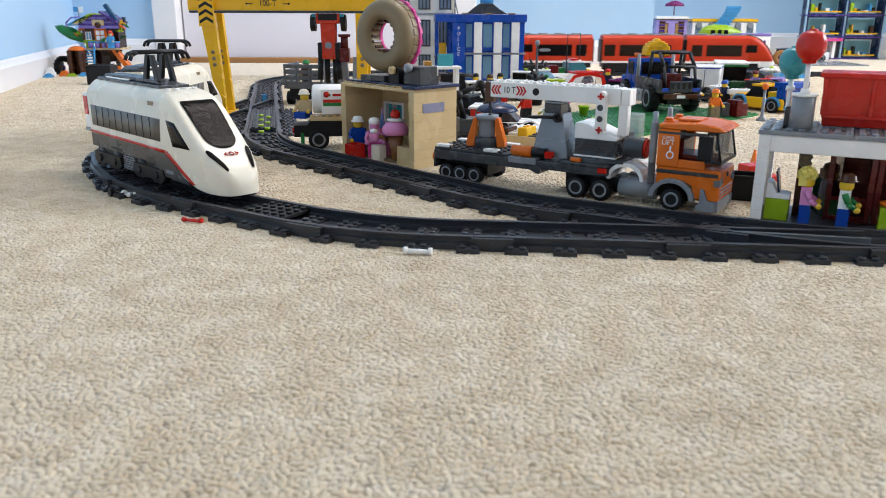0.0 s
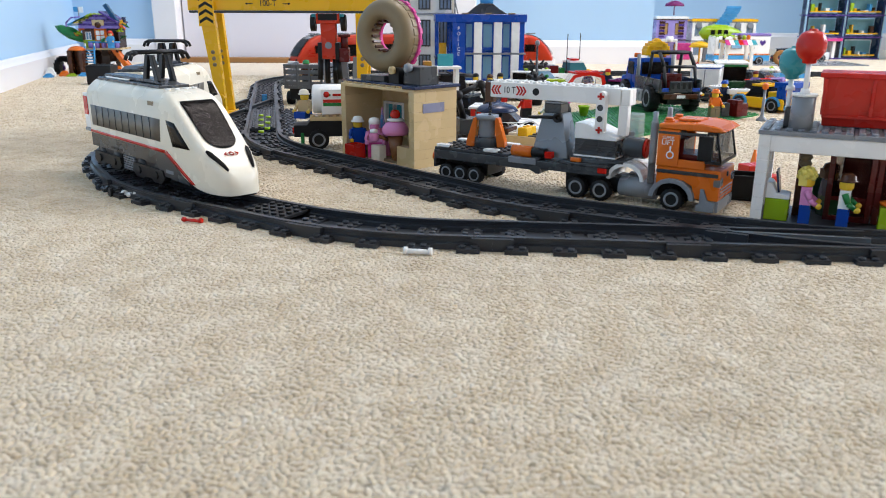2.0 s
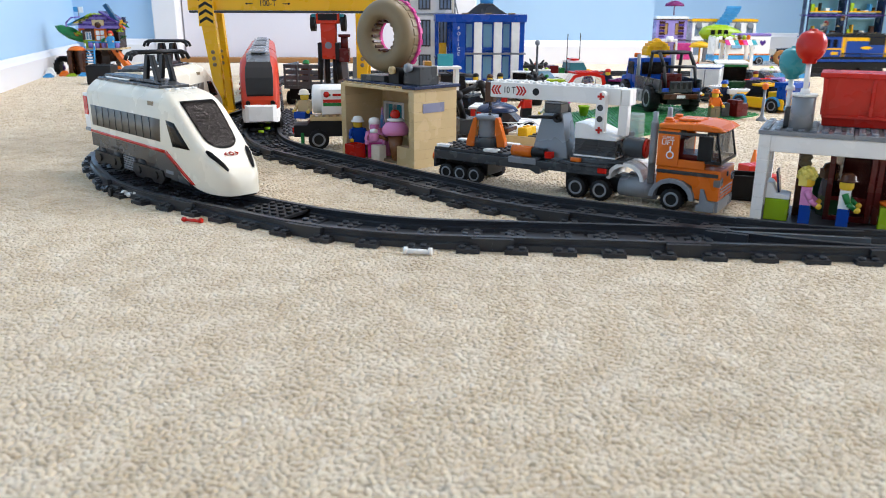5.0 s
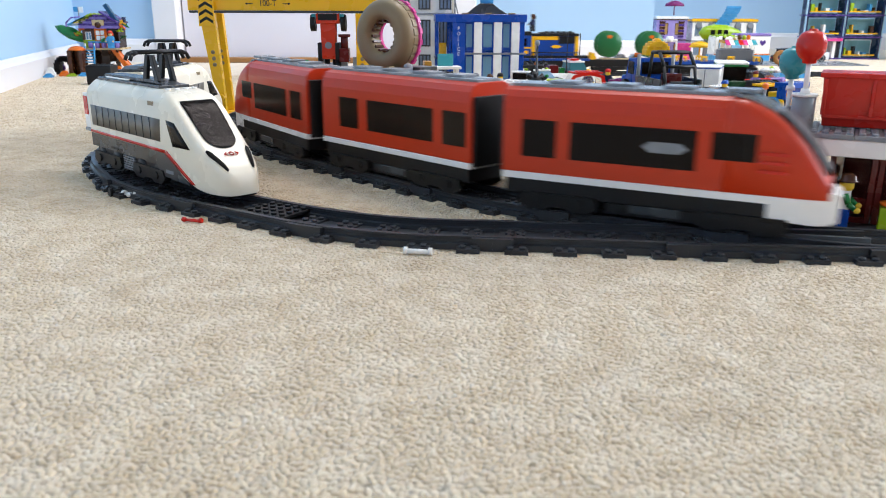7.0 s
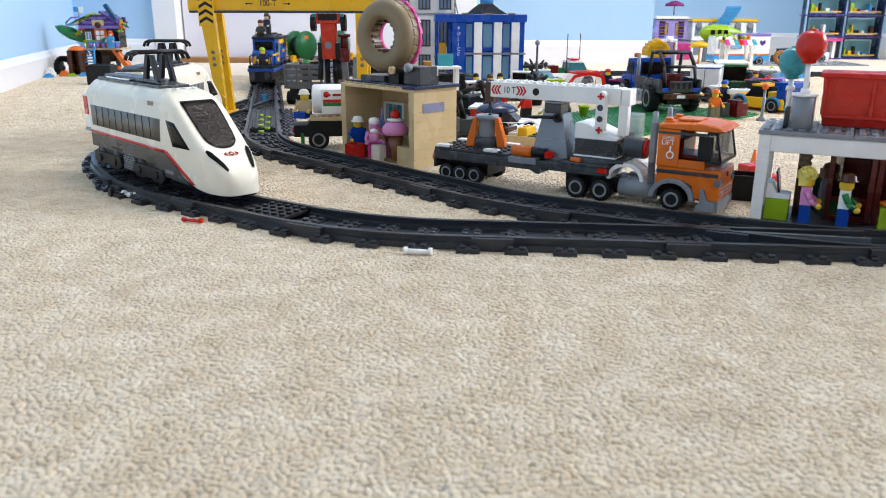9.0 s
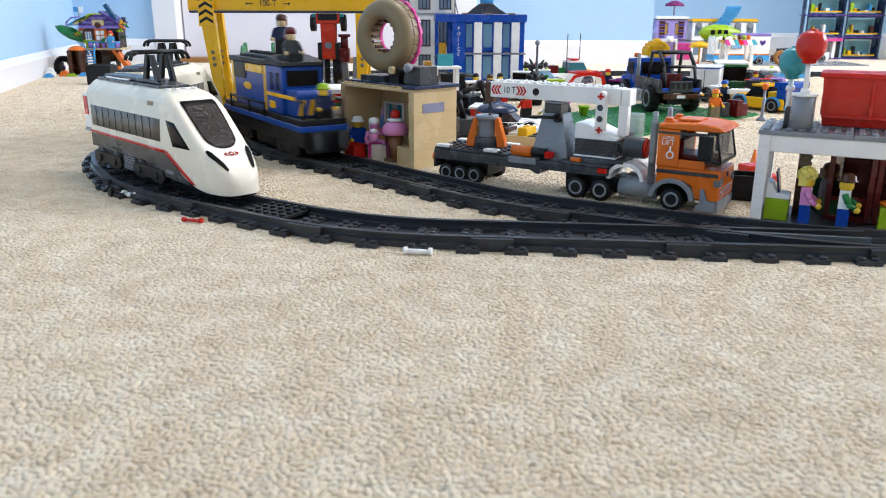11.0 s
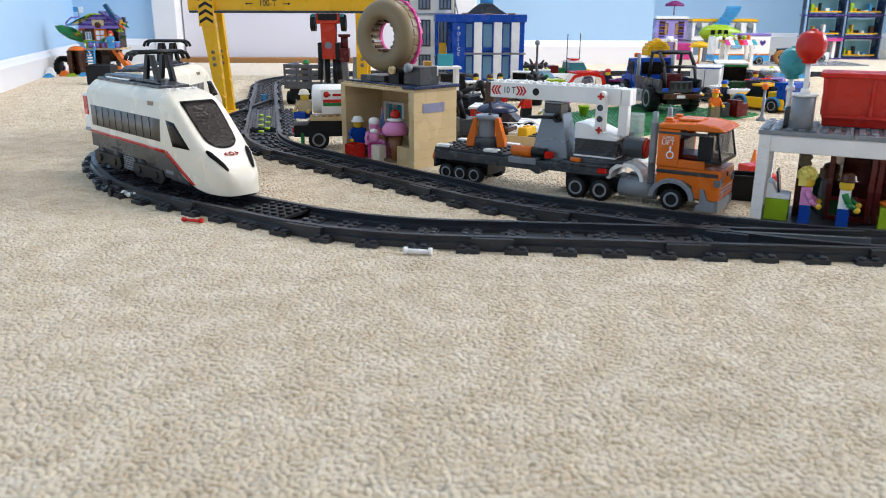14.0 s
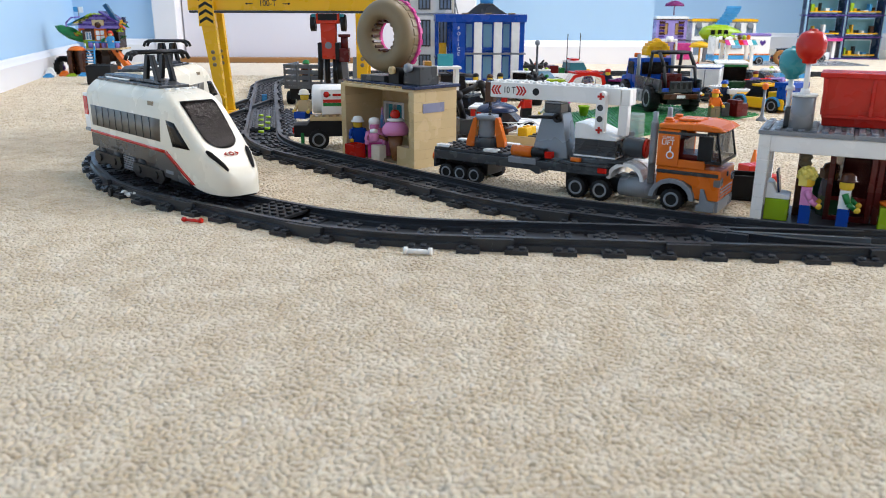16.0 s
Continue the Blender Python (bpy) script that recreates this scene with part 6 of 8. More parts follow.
stake_lorry()
doll(-0.238, 1.372, 0.0331, 0, "toy figure with a green cap riding on the grey truck", (green, brown, dgrey, dtan), hat=True)
for _i, (_x, _y, _z, _h, _m, _l) in enumerate(((-0.196, 1.32, 0.0, 0.105, lgrey, "tall light grey toy post"), (-0.168, 1.31, 0.0, 0.078, metal_grey, "grey toy machine block"), (-0.140, 1.31, 0.0, 0.083, lgrey, "pale grey toy machine block"))):
    bm = nb()
    r_ = 0.004 if _i == 0 else 0.013
    loft(bm, [[(-r_, -0.008, 0), (r_, -0.008, 0), (r_, 0.008, 0), (-r_, 0.008, 0)], [(-r_ * 0.7, -0.005, _h), (r_ * 0.7, -0.005, _h), (r_ * 0.7, 0.005, _h), (-r_ * 0.7, 0.005, _h)]], smooth=False)
    solid("toy_machine", bm, _m, pose(_x, _y, _z), _l, "toy machine", round_=0.0006)


# ---- station kiosk beside the line ----
KIOSK = pose(0.237, 0.579, 0, 0, 0, -27)


def kiosk():
    t = thing("station_kiosk", KIOSK, "white and grey toy station kiosk with a studded roof", "toy building")
    W, D = 0.104, 0.064
    for k in range(7):
        for x, y in ((0, 0), (0, D - U)):
            z = k * B
            bm = nb()
            bx(bm, x, x + U, y, y + U, z + 0.0001 + (0.0012 if k == 0 else 0), z + B - 0.0001)
            part("pillar_brick", bm, white, t)
    box_part("beam", t, white, U + 0.0001, W, 0, U, 0.0548, 0.0671)
    box_part("beam", t, white, U + 0.0001, W, D - U, D, 0.0548, 0.0671)
    box_part("beam", t, white, 0, U, U + 0.0001, D - U - 0.0001, 0.0548, 0.0671)
    box_part("roof_plate", t, lgrey, -0.001, 0.0628, -0.001, D + 0.001, 0.0673, 0.0705, round_=0.0003)
    box_part("roof_plate", t, lgrey, 0.0631, W, -0.001, D + 0.001, 0.0673, 0.0705, round_=0.0003)
    bm = nb()
    studs(bm, 0, 0, 13, 8, 0.0705, 12)
    part("studs", bm, lgrey, t)
    box_part("floor_plate", t, track_grey, 0, W, 0.001, D, 0.0, 0.0012)
    # dark red window frames; the panes' wine tint also darkens the dim inside
    for x0 in (0.050, 0.083):
        x1 = min(x0 + 0.032, W)
        bm = nb()
        bx(bm, x0, x0 + 0.004, 0.026, 0.032, 0.0013, 0.0547)
        bx(bm, x1 - 0.004, x1, 0.026, 0.032, 0.0013, 0.0547)
        for z in (0.0013, 0.0170, 0.0510):
            bx(bm, x0 + 0.004, x1 - 0.004, 0.0265, 0.0315, z, z + 0.0032)
        f = part("window_frame", bm, dred, t, "dark red window frame", 0.0003)
        box_part("pane", f, wine_glass, x0 + 0.004, x1 - 0.004, 0.0285, 0.0295, 0.0202, 0.0510)
    # back panels; the dark red one is raised to deepen the shade inside
    box_part("rear_panel", t, dred, 0.0595, W, D - U + 0.001, D - 0.001, 0.0013, 0.0547)
    box_part("rear_panel", t, dgreen, 0.040, 0.059, D - U + 0.001, D - 0.001, 0.0013, 0.0300)
    # till counter
    c = box_part("counter", t, lime, 0.0090, 0.0262, 0.006, 0.024, 0.0013, 0.0180, "lime green counter")
    bm = nb()
    prism(bm, [(0.0090, 0.0181), (0.0262, 0.0181), (0.0262, 0.0210), (0.0170, 0.0225), (0.0130, 0.0300), (0.0090, 0.0310)], 0.006, 0.024)
    part("console", bm, white, c, "white sloped console", 0.0006)
    bm = nb()
    prism(bm, [(0.0175, 0.0235), (0.0190, 0.0235), (0.0160, 0.0400), (0.0145, 0.0395)], 0.004, 0.020)
    part("screen", bm, dblue, c, "dark blue screen", 0.0003)
    box_part("inner_post", t, brown, 0.0280, 0.0350, 0.030, 0.040, 0.0013, 0.0546)
    bm = nb()
    for k in range(3):
        lathe(bm, [(0.0030, -0.0030), (0.0052, 0.0), (0.0030, 0.0030)], (0.0330, 0.030, 0.0430 + k * 0.005), "z", 10)
    part("flower", bm, dtan, t)


kiosk()


def kiosk_items():
    k = KIOSK
    t = thing("balloon_stand", k, "grey toy column with a red balloon and a teal balloon", "toy balloons")
    bm = nb()
    rod(bm, (0.0265, 0.012, 0.0706), (0.0265, 0.012, 0.0955), 0.0082, seg=24)
    bx(bm, 0.0200, 0.0330, 0.006, 0.014, 0.0785, 0.0800)
    part("column", bm, lgrey, t, "grey round column")
    bm = nb()
    bx(bm, 0.0140, 0.0300, 0.0202, 0.030, 0.0706, 0.0860)
    part("column_back", bm, dgrey, t, round_=0.0005)
    bm = nb()
    rod(bm, (0.0265, 0.012, 0.0955), (0.0265, 0.012, 0.0975), 0.0088, seg=24)
    part("cap", bm, white, t)
    for x, y, zt, mat, nm in ((0.0265, 0.012, 0.1310, red, "red round balloon"), (0.0150, 0.034, 0.1180, teal, "teal round balloon")):
        bm = nb()
        rod(bm, (x, y, 0.0705 if y > 0.02 else 0.0975), (x, y, zt - 0.011), 0.0019, seg=10)
        rod(bm, (x, y, 0.0975), (x, y, 0.1010), 0.0036, 0.0030, seg=10)
        part("pole", bm, white, t)
        bm = nb()
        lathe(bm, [(0.0030, -0.0122), (0.0048, -0.0118), (0.0050, -0.0095), (0.0078, -0.0075), (0.0098, -0.0040), (0.0106, 0.0005), (0.0100, 0.0050), (0.0080, 0.0088), (0.0050, 0.0106), (0.0030, 0.0110), (0.0030, 0.0122), (0.0006, 0.0124)], (x, y, zt), "z", 26)
        part("balloon", bm, mat, t, nm)
    r = thing("red_container", k @ pose(0.040, 0.030, 0.0724), "red toy skip with panelled walls on the kiosk roof", "toy container")
    bm = nb()
    loft(bm, [[(0.0, 0.002, 0.0), (0.062, 0.002, 0.0), (0.062, 0.030, 0.0), (0.0, 0.030, 0.0)], [(-0.003, -0.002, 0.0380), (0.065, -0.002, 0.0380), (0.065, 0.034, 0.0380), (-0.003, 0.034, 0.0380)]], smooth=False)
    part("tub", bm, red, r, "red tub", 0.0005)
    bm = nb()
    bx(bm, -0.005, 0.067, -0.0045, 0.0365, 0.0360, 0.0395)
    bx(bm, -0.001, 0.064, -0.0012, 0.0330, 0.0060, 0.0085)
    for x in (-0.002, 0.030, 0.061):
        bx(bm, x, x + 0.003, -0.0030, 0.0350, 0.0085, 0.0360)
    part("rim", bm, red, r, "red rim and ribs", 0.0005)
    p = k @ Vector((0.037, 0.005, 0.0012))
    doll(p.x, p.y, p.z, 65, "toy figure with yellow hair and pink top in the kiosk", (hair_y, pink, blue, skin))
    bm = nb()
    for i in range(22):
        a, b = i * 2.4, math.acos(1 - 1.25 * (i + 0.5) / 22)
        c = (0.0056 * math.sin(b) * math.cos(a), 0.0008 + 0.0056 * math.sin(b) * math.sin(a), 0.0368 + 0.0058 * math.cos(b))
        lathe(bm, [(0.0004, -0.0021), (0.0017, -0.0012), (0.0021, 0.0), (0.0017, 0.0012), (0.0004, 0.0021)], c, "z", 8)
    solid("toy_wig", bm, hair_y, pose(p.x, p.y, p.z, 0, 0, 65), "curly pale yellow toy hair on the figure", "toy hair", kind="")
    p = k @ Vector((0.0632, 0.005, 0.0012))
    doll(p.x, p.y, p.z, 60, "toy figure with white top and brown hat in the kiosk", (brown, white, blue, skin, green), hat=True, arms=4)
    p = k @ Vector((0.052, 0.040, 0.0012))
    doll(p.x, p.y, p.z, 100, "toy figure in blue in the shade of the kiosk", (brown, dblue, dgreen, skin))
    p = k @ Vector((0.094, 0.010, 0.0012))
    b2 = nb()
    bx(b2, -0.008, 0.008, -0.007, 0.007, 0, 0.018)
    solid("toy_bin", b2, lime, k @ pose(0.095, 0.012, 0.0013), "lime green toy block on the kiosk floor", "toy block", round_=0.0005)
    b2 = nb()
    lathe(b2, [(0.002, 0), (0.009, 0.001), (0.0095, 0.003), (0.002, 0.004)], (0, 0, 0), "z", 16)
    solid("orange_disc", b2, orange, k @ pose(0.0955, 0.012, 0.0194), "orange round plate on the lime block", "toy part")


kiosk_items()


# ---- middle of the toy town ----
def panes(parent, x0, x1, z0, z1, y, n, frame_mat, glass, t=0.003):
    """A window in a wall's front face: frame with n panes."""
    bm = nb()
    rings = []
    for yy in (y - 0.0015, y + 0.0015):
        for d in (0.0, t):
            rings.append([bm.verts.new(q) for q in ((x0 + d, yy, z0 + d), (x1 - d, yy, z0 + d), (x1 - d, yy, z1 - d), (x0 + d, yy, z1 - d))])
    for a, b in ((0, 1), (1, 3), (3, 2), (2, 0)):
        for i in range(4):
            j = (i + 1) % 4
            bm.faces.new((rings[a][i], rings[a][j], rings[b][j], rings[b][i]))
    f = part("window", bm, frame_mat, parent)
    for k in range(1, n):
        x = x0 + (x1 - x0 - t) * k / n
        box_part("bar", f, frame_mat, x, x + t, y - 0.0014, y + 0.0014, z0 + t, z1 - t, round_=0)
    for k in range(n):
        a = x0 + (x1 - x0 - t) * k / n + t
        b = x0 + (x1 - x0 - t) * (k + 1) / n
        box_part("pane", f, glass, a, b, y - 0.0004, y + 0.0004, z0 + t, z1 - t, round_=0)
    return f


def police():
    t = thing("police_station", pose(0.018, 1.72, 0, 0, 0, 3), "blue and white toy police station with light blue windows", "toy building")
    W, D = 0.158, 0.10
    for z0, z1, mat in ((0.0, 0.004, dgrey), (0.0595, 0.0630, lgrey), (0.1200, 0.1345, blue)):
        box_part("floor_slab" if mat is not blue else "roof_slab", t, mat, -0.036 if mat is blue else 0.0, W + 0.002, -0.004 if mat is blue else -0.001, D, z0, z1)
    box_part("corner_column", t, blue, 0.0, 0.027, -0.003, 0.022, 0.0041, 0.1199, round_=0.0008)
    for x in (0.047, 0.090, 0.128):
        for a, b in ((0.0041, 0.0594), (0.0631, 0.1199)):
            box_part("white_column", t, white, x, x + 0.017, -0.003, 0.012, a, b)
    for a, b in ((0.027, 0.047), (0.064, 0.090), (0.107, 0.128)):
        for z0, z1 in ((0.0041, 0.0594), (0.0631, 0.1199)):
            panes(t, a, b, z0, z1, 0.008, 1, blue, blue_glass, 0.0035)
            box_part("sill", t, blue, a + 0.0036, b - 0.0036, 0.004, 0.012, z0 + 0.004, z0 + 0.010)
    box_part("back_wall", t, blue, 0.0, W, D - 0.006, D, 0.0041, 0.1199)
    box_part("side_wall", t, blue, W - 0.012, W, 0.0122, D - 0.007, 0.0041, 0.1199)
    # open wing beside the tower
    for x in (-0.034, -0.006):
        box_part("wing_post", t, blue, x, x + 0.006, 0.02, 0.026, 0.0, 0.1199)
        box_part("wing_post", t, blue, x, x + 0.006, D - 0.014, D - 0.008, 0.0, 0.1199)
    box_part("wing_floor", t, dblue, -0.036, -0.001, 0.016, D, 0.0500, 0.0540)
    box_part("wing_shelf", t, yellow, -0.026, -0.010, 0.05, 0.06, 0.0541, 0.0800)
    for k in range(3):
        bm = nb()
        x = 0.020 + k * 0.05
        bx(bm, x, x + 0.014, -0.0060, 0.004, 0.1346, 0.1370)
        part("roof_tile", bm, dtan, t)
    for k, ch in enumerate("POLICE"):
        lettering(ch, 0.0105, white, t, pose(0.0135, -0.0034, 0.1080 - k * 0.0095, 90, 0, 0))
    for ob in t.children_recursive:
        if ob.name.startswith("lettering"):
            ob.location.z *= 1.12
        else:
            ob.data.transform(Matrix.Diagonal((1, 1, 1.12, 1)))
    # dish and dome on the roof
    d = thing("rooftop_radar", pose(0.018 + 0.075, 1.76, 0.1508), "grey toy radar with a light blue dome on the roof", "toy radar")
    bm = nb()
    prism(bm, [(-0.045, 0.0), (0.045, 0.0), (0.028, 0.010), (0.012, 0.022), (-0.016, 0.022), (-0.030, 0.012)], -0.014, 0.014)
    part("base", bm, dgrey, d, round_=0.001)
    bm = nb()
    lathe(bm, [(0.0140, 0.0221), (0.0150, 0.0300), (0.0120, 0.0400), (0.0050, 0.0450)], (0, 0, 0), "z", 18)
    part("dome", bm, azure, d, "light blue dome")


police()


def white_tower():
    t = thing("white_toy_tower", pose(-0.115, 1.86, 0), "white toy tower with dark grey barred windows", "toy building")
    box_part("wall", t, white, 0.0, 0.138, 0, 0.10, 0.0, 0.1480)
    box_part("ledge", t, lgrey, -0.002, 0.140, -0.003, 0.102, 0.1481, 0.1530)
    box_part("wall", t, white, 0.003, 0.120, 0.003, 0.098, 0.1531, 0.25)
    for x in (0.008, 0.056, 0.104):
        for z0, z1 in ((0.010, 0.060), (0.078, 0.138), (0.160, 0.215)):
            panes(t, x, x + 0.028, z0, z1, -0.0016, 3, dgrey, plastic("blue_grey_pane", "7f93ab"), 0.003)
    bm = nb()
    rod(bm, (0.1405, 0.01, 0.0), (0.1405, 0.01, 0.19), 0.0016, seg=8)
    rod(bm, (0.1400, -0.01, 0.18), (0.1520, -0.02, 0.13), 0.0012, seg=8)
    part("mast", bm, dgrey, t)


white_tower()


def car(name, m, L, W, body, roof, glass, label, cat="toy car", z0=0.006, hood=0.55, hh=0.016, top=0.036, r=0.0095, cab=(-0.35, 0.15), trim=None, lights=True):
    """Toy car: hull, cabin with panes, wheel arches, wheels, bumpers, lights. x forwards."""
    t = thing(name, m, label, cat, "toy vehicles")
    h, w = L / 2, W / 2
    bm = nb()
    prism(bm, [(-h, z0), (h, z0), (h, z0 + hh * 0.65), (h * 0.92, z0 + hh * 0.95), (h * hood, z0 + hh), (-h * 0.95, z0 + hh), (-h, z0 + hh * 0.8)], -w, w)
    part("hull", bm, body, t, round_=0.0012)
    a, b = cab[0] * L, cab[1] * L
    zc = z0 + hh
    bm = nb()
    loft(bm, [[(a, -w * 0.9, zc), (b + 0.008, -w * 0.9, zc), (b + 0.008, w * 0.9, zc), (a, w * 0.9, zc)], [(a + 0.004, -w * 0.78, top), (b - 0.004, -w * 0.78, top), (b - 0.004, w * 0.78, top), (a + 0.004, w * 0.78, top)]], smooth=False)
    part("cabin_window", bm, glass, t, "tinted cabin windows", 0.0006)
    bm = nb()
    bx(bm, a + 0.002, b - 0.002, -w * 0.82, w * 0.82, top, top + 0.0034)
    studs(bm, a + 0.004, -U, max(1, int((b - a - 0.006) / U)), 2, top + 0.0034, 8)
    part("roof", bm, roof, t, round_=0.0003)
    for sx, x in ((-1, -h * 0.62), (1, h * 0.62)):
        for sy in (-1, 1):
            bm = nb()
            arc = [(x + (r + 0.0030) * math.cos(math.radians(k * 20)), r + (r + 0.0030) * math.sin(math.radians(k * 20))) for k in range(10)]
            inn = [(x + (r + 0.0008) * math.cos(math.radians(k * 20)), r + (r + 0.0008) * math.sin(math.radians(k * 20))) for k in range(9, -1, -1)]
            prism(bm, arc + inn, *sorted((sy * (w - 0.004), sy * (w + 0.0035))))
            part("wheel_arch", bm, trim or body, t)
            road_wheel(t, x, sy * (w + 0.003), r, 0.007)
    box_part("bumper", t, trim or dgrey, h, h + 0.003, -w * 0.9, w * 0.9, z0, z0 + hh * 0.4)
    box_part("bumper", t, trim or dgrey, -h - 0.003, -h, -w * 0.9, w * 0.9, z0, z0 + hh * 0.4)
    if lights:
        for sy in (-1, 1):
            box_part("headlight", t, white, h, h + 0.0012, sy * w * 0.7 - 0.003, sy * w * 0.7 + 0.003, z0 + hh * 0.45, z0 + hh * 0.45 + 0.003, round_=0.0003)
            box_part("tail_light", t, red_clear, -h - 0.0012, -h, sy * w * 0.7 - 0.003, sy * w * 0.7 + 0.003, z0 + hh * 0.45, z0 + hh * 0.45 + 0.003, round_=0.0003)
    return t


# green base plate with studs
def baseplate():
    t = thing("base_plate", pose(0.217, 0.967, 0, 0, 0, 42.7), "green studded toy base plate on the carpet", "toy plate")
    box_part("plate", t, green, 0.0, 0.38, 0.0, 0.20, 0.0, 0.0034, round_=0.0004)
    bm = nb()
    studs(bm, 0.0, 0.0, 47, 25, 0.0034, 6)
    tagged(part("studs", bm, green, t), kind="stuff")


baseplate()
ZP = 0.0052


def tow_truck():
    t = thing("tow_truck", pose(0.352, 1.29, ZP, 0, 0, 97) @ Matrix.Diagonal((1.12, 1.12, 1.12, 1)), "blue toy truck with grey bed and black roll cage", "toy truck")
    w = 0.030
    box_part("chassis", t, black, -0.075, 0.075, -0.016, 0.016, 0.012, 0.022)
    box_part("bed", t, dgrey, -0.078, 0.016, -w, w, 0.0280, 0.0310)
    for sy in (-1, 1):
        a, b = sorted((sy * (w - 0.003), sy * w))
        box_part("bed_side", t, dgrey, -0.078, 0.016, a, b, 0.0311, 0.0460)
        box_part("tail_corner", t, blue, -0.080, -0.0781, sy * 0.022 - 0.005, sy * 0.022 + 0.005, 0.0300, 0.0350)
    box_part("tailgate", t, dgrey, -0.080, -0.0781, -0.016, 0.016, 0.0290, 0.0440, "slotted grey tailgate")
    for k in range(4):
        y = -0.012 + k * 0.008
        box_part("slot", t, black, -0.0806, -0.0801, y - 0.002, y + 0.002, 0.034, 0.042, round_=0)
    box_part("rear_bumper", t, brown, -0.082, -0.074, -0.024, 0.024, 0.0200, 0.0270)
    box_part("number_plate", t, white, -0.0828, -0.0821, -0.006, 0.006, 0.0215, 0.0255, "white blank number plate", 0)
    bm = nb()
    prism(bm, [(0.018, 0.020), (0.078, 0.020), (0.078, 0.040), (0.060, 0.044), (0.052, 0.068), (0.020, 0.070)], -w + 0.001, w - 0.001)
    part("cab", bm, blue, t, "blue cab", 0.001)
    box_part("cab_rear_window", t, dark_glass, 0.0172, 0.0180, -0.020, 0.020, 0.047, 0.064, round_=0)
    for sy in (-1, 1):
        a, b = sorted((sy * (w - 0.001), sy * w))
        box_part("cab_side_window", t, dark_glass, 0.026, 0.048, a, b, 0.046, 0.064, round_=0)
        bm = nb()
        rod(bm, (0.016, sy * 0.026, 0.030), (0.016, sy * 0.026, 0.076), 0.0028, seg=10)
        part("exhaust", bm, lgrey, t)
        for x in (-0.048, 0.050):
            road_wheel(t, x, sy * 0.036, 0.0185, 0.014)
        bm = nb()
        rod(bm, (0.040, sy * 0.020, 0.070), (0.040, sy * 0.020, 0.076), 0.0045)
        part("beacon", bm, orange, t, "orange beacon")
    box_part("tool_box", t, lgrey, -0.030, 0.012, w - 0.001, w + 0.006, 0.012, 0.0279)
    # roll cage
    for sy in (-1, 1):
        y = sy * 0.022 - 0.004
        pts = [(-0.070, y, 0.0312), (-0.060, y, 0.062), (-0.040, y, 0.080), (-0.014, y, 0.080), (-0.004, y, 0.0312)]
        for p, q in zip(pts, pts[1:]):
            bm = nb()
            rod(bm, p, q, 0.0025, seg=8)
            part("cage_bar", bm, black, t)
    for p in ((-0.060, 0.062), (-0.040, 0.080), (-0.014, 0.080)):
        bm = nb()
        rod(bm, (p[0], -0.026, p[1]), (p[0], 0.018, p[1]), 0.0022, seg=8)
        part("cage_bar", bm, black, t)
    box_part("load", t, dred, -0.052, -0.030, -0.012, 0.010, 0.0312, 0.052)
    # yellow coiled load on the cab
    bm = nb()
    for k in range(9):
        a = math.pi * k / 8
        v = bx(bm, -0.010, 0.010, -0.0045, 0.0045, -0.0045, 0.0045)
        bmesh.ops.translate(bm, verts=v, vec=(0.030, 0.0135 * math.cos(a) - 0.004, 0.0775 + 0.012 * math.sin(a)))
    bx(bm, 0.022, 0.038, -0.012, 0.004, 0.0701, 0.0860)
    bx(bm, 0.022, 0.038, -0.008, 0.000, 0.0925, 0.0960)
    studs(bm, 0.022, -0.008, 2, 1, 0.096, 8)
    part("yellow_arch", bm, yellow, t, "yellow brick arch load", 0.0006)


tow_truck()


def yellow_car():
    t = car("racing_car", pose(0.536, 1.300, 0, 0, 0, 124), 0.098, 0.056, yellow, yellow, dark_glass, "yellow and blue toy racing car with blue wheel arches", trim=azure, hh=0.017, top=0.040, cab=(-0.15, 0.16), r=0.0115)
    box_part("hood", t, yellow, 0.026, 0.046, -0.018, 0.018, 0.0231, 0.0262, "yellow hood", 0.001)
    box_part("rear_deck", t, yellow, -0.034, -0.016, -0.022, 0.022, 0.0231, 0.0330, round_=0.001)
    box_part("spoiler", t, blue, -0.056, -0.030, -0.028, 0.028, 0.0400, 0.0490, "blue spoiler")
    box_part("tail_panel", t, blue, -0.0500, -0.0345, -0.0265, 0.0265, 0.0232, 0.0399, "blue tail panel")
    for sy in (-1, 1):
        box_part("spoiler_post", t, black, -0.050, -0.040, sy * 0.020 - 0.005, sy * 0.020 + 0.005, 0.0100, 0.0229)
        box_part("tail_block", t, yellow, -0.0512, -0.0500, sy * 0.020 - 0.004, sy * 0.020 + 0.004, 0.0260, 0.0380)
        box_part("print", t, yellow, -0.012, 0.008, min(sy * 0.0281, sy * 0.0286), max(sy * 0.0281, sy * 0.0286), 0.0115, 0.0195, "yellow printed patch", 0)


yellow_car()
doll(0.405, 1.168, ZP, 15, "toy worker with orange vest and hard hat", (orange, orange, dtan, skin), hat=True)
bm = nb()
bx(bm, -0.012, 0.012, -0.010, 0.010, 0, 0.0192)
bx(bm, -0.012, 0.000, -0.010, 0.010, 0.0192, 0.0240)
studs(bm, 0.0, -0.008, 1, 2, 0.0192, 8)
solid("brick_pile", bm, dred, pose(0.446, 1.185, ZP, 0, 0, 30), "dark red toy bricks on the base plate", "toy bricks", round_=0.0004)
bm = nb()
bx(bm, -0.006, 0.006, -0.006, 0.006, 0, 0.020)
rod(bm, (0, -0.01, 0.02), (0, 0.006, 0.016), 0.002, seg=8)
solid("toy_tool", bm, dgrey, pose(0.424, 1.178, ZP), "grey toy tool stand beside the worker", "toy tool", round_=0.0005)


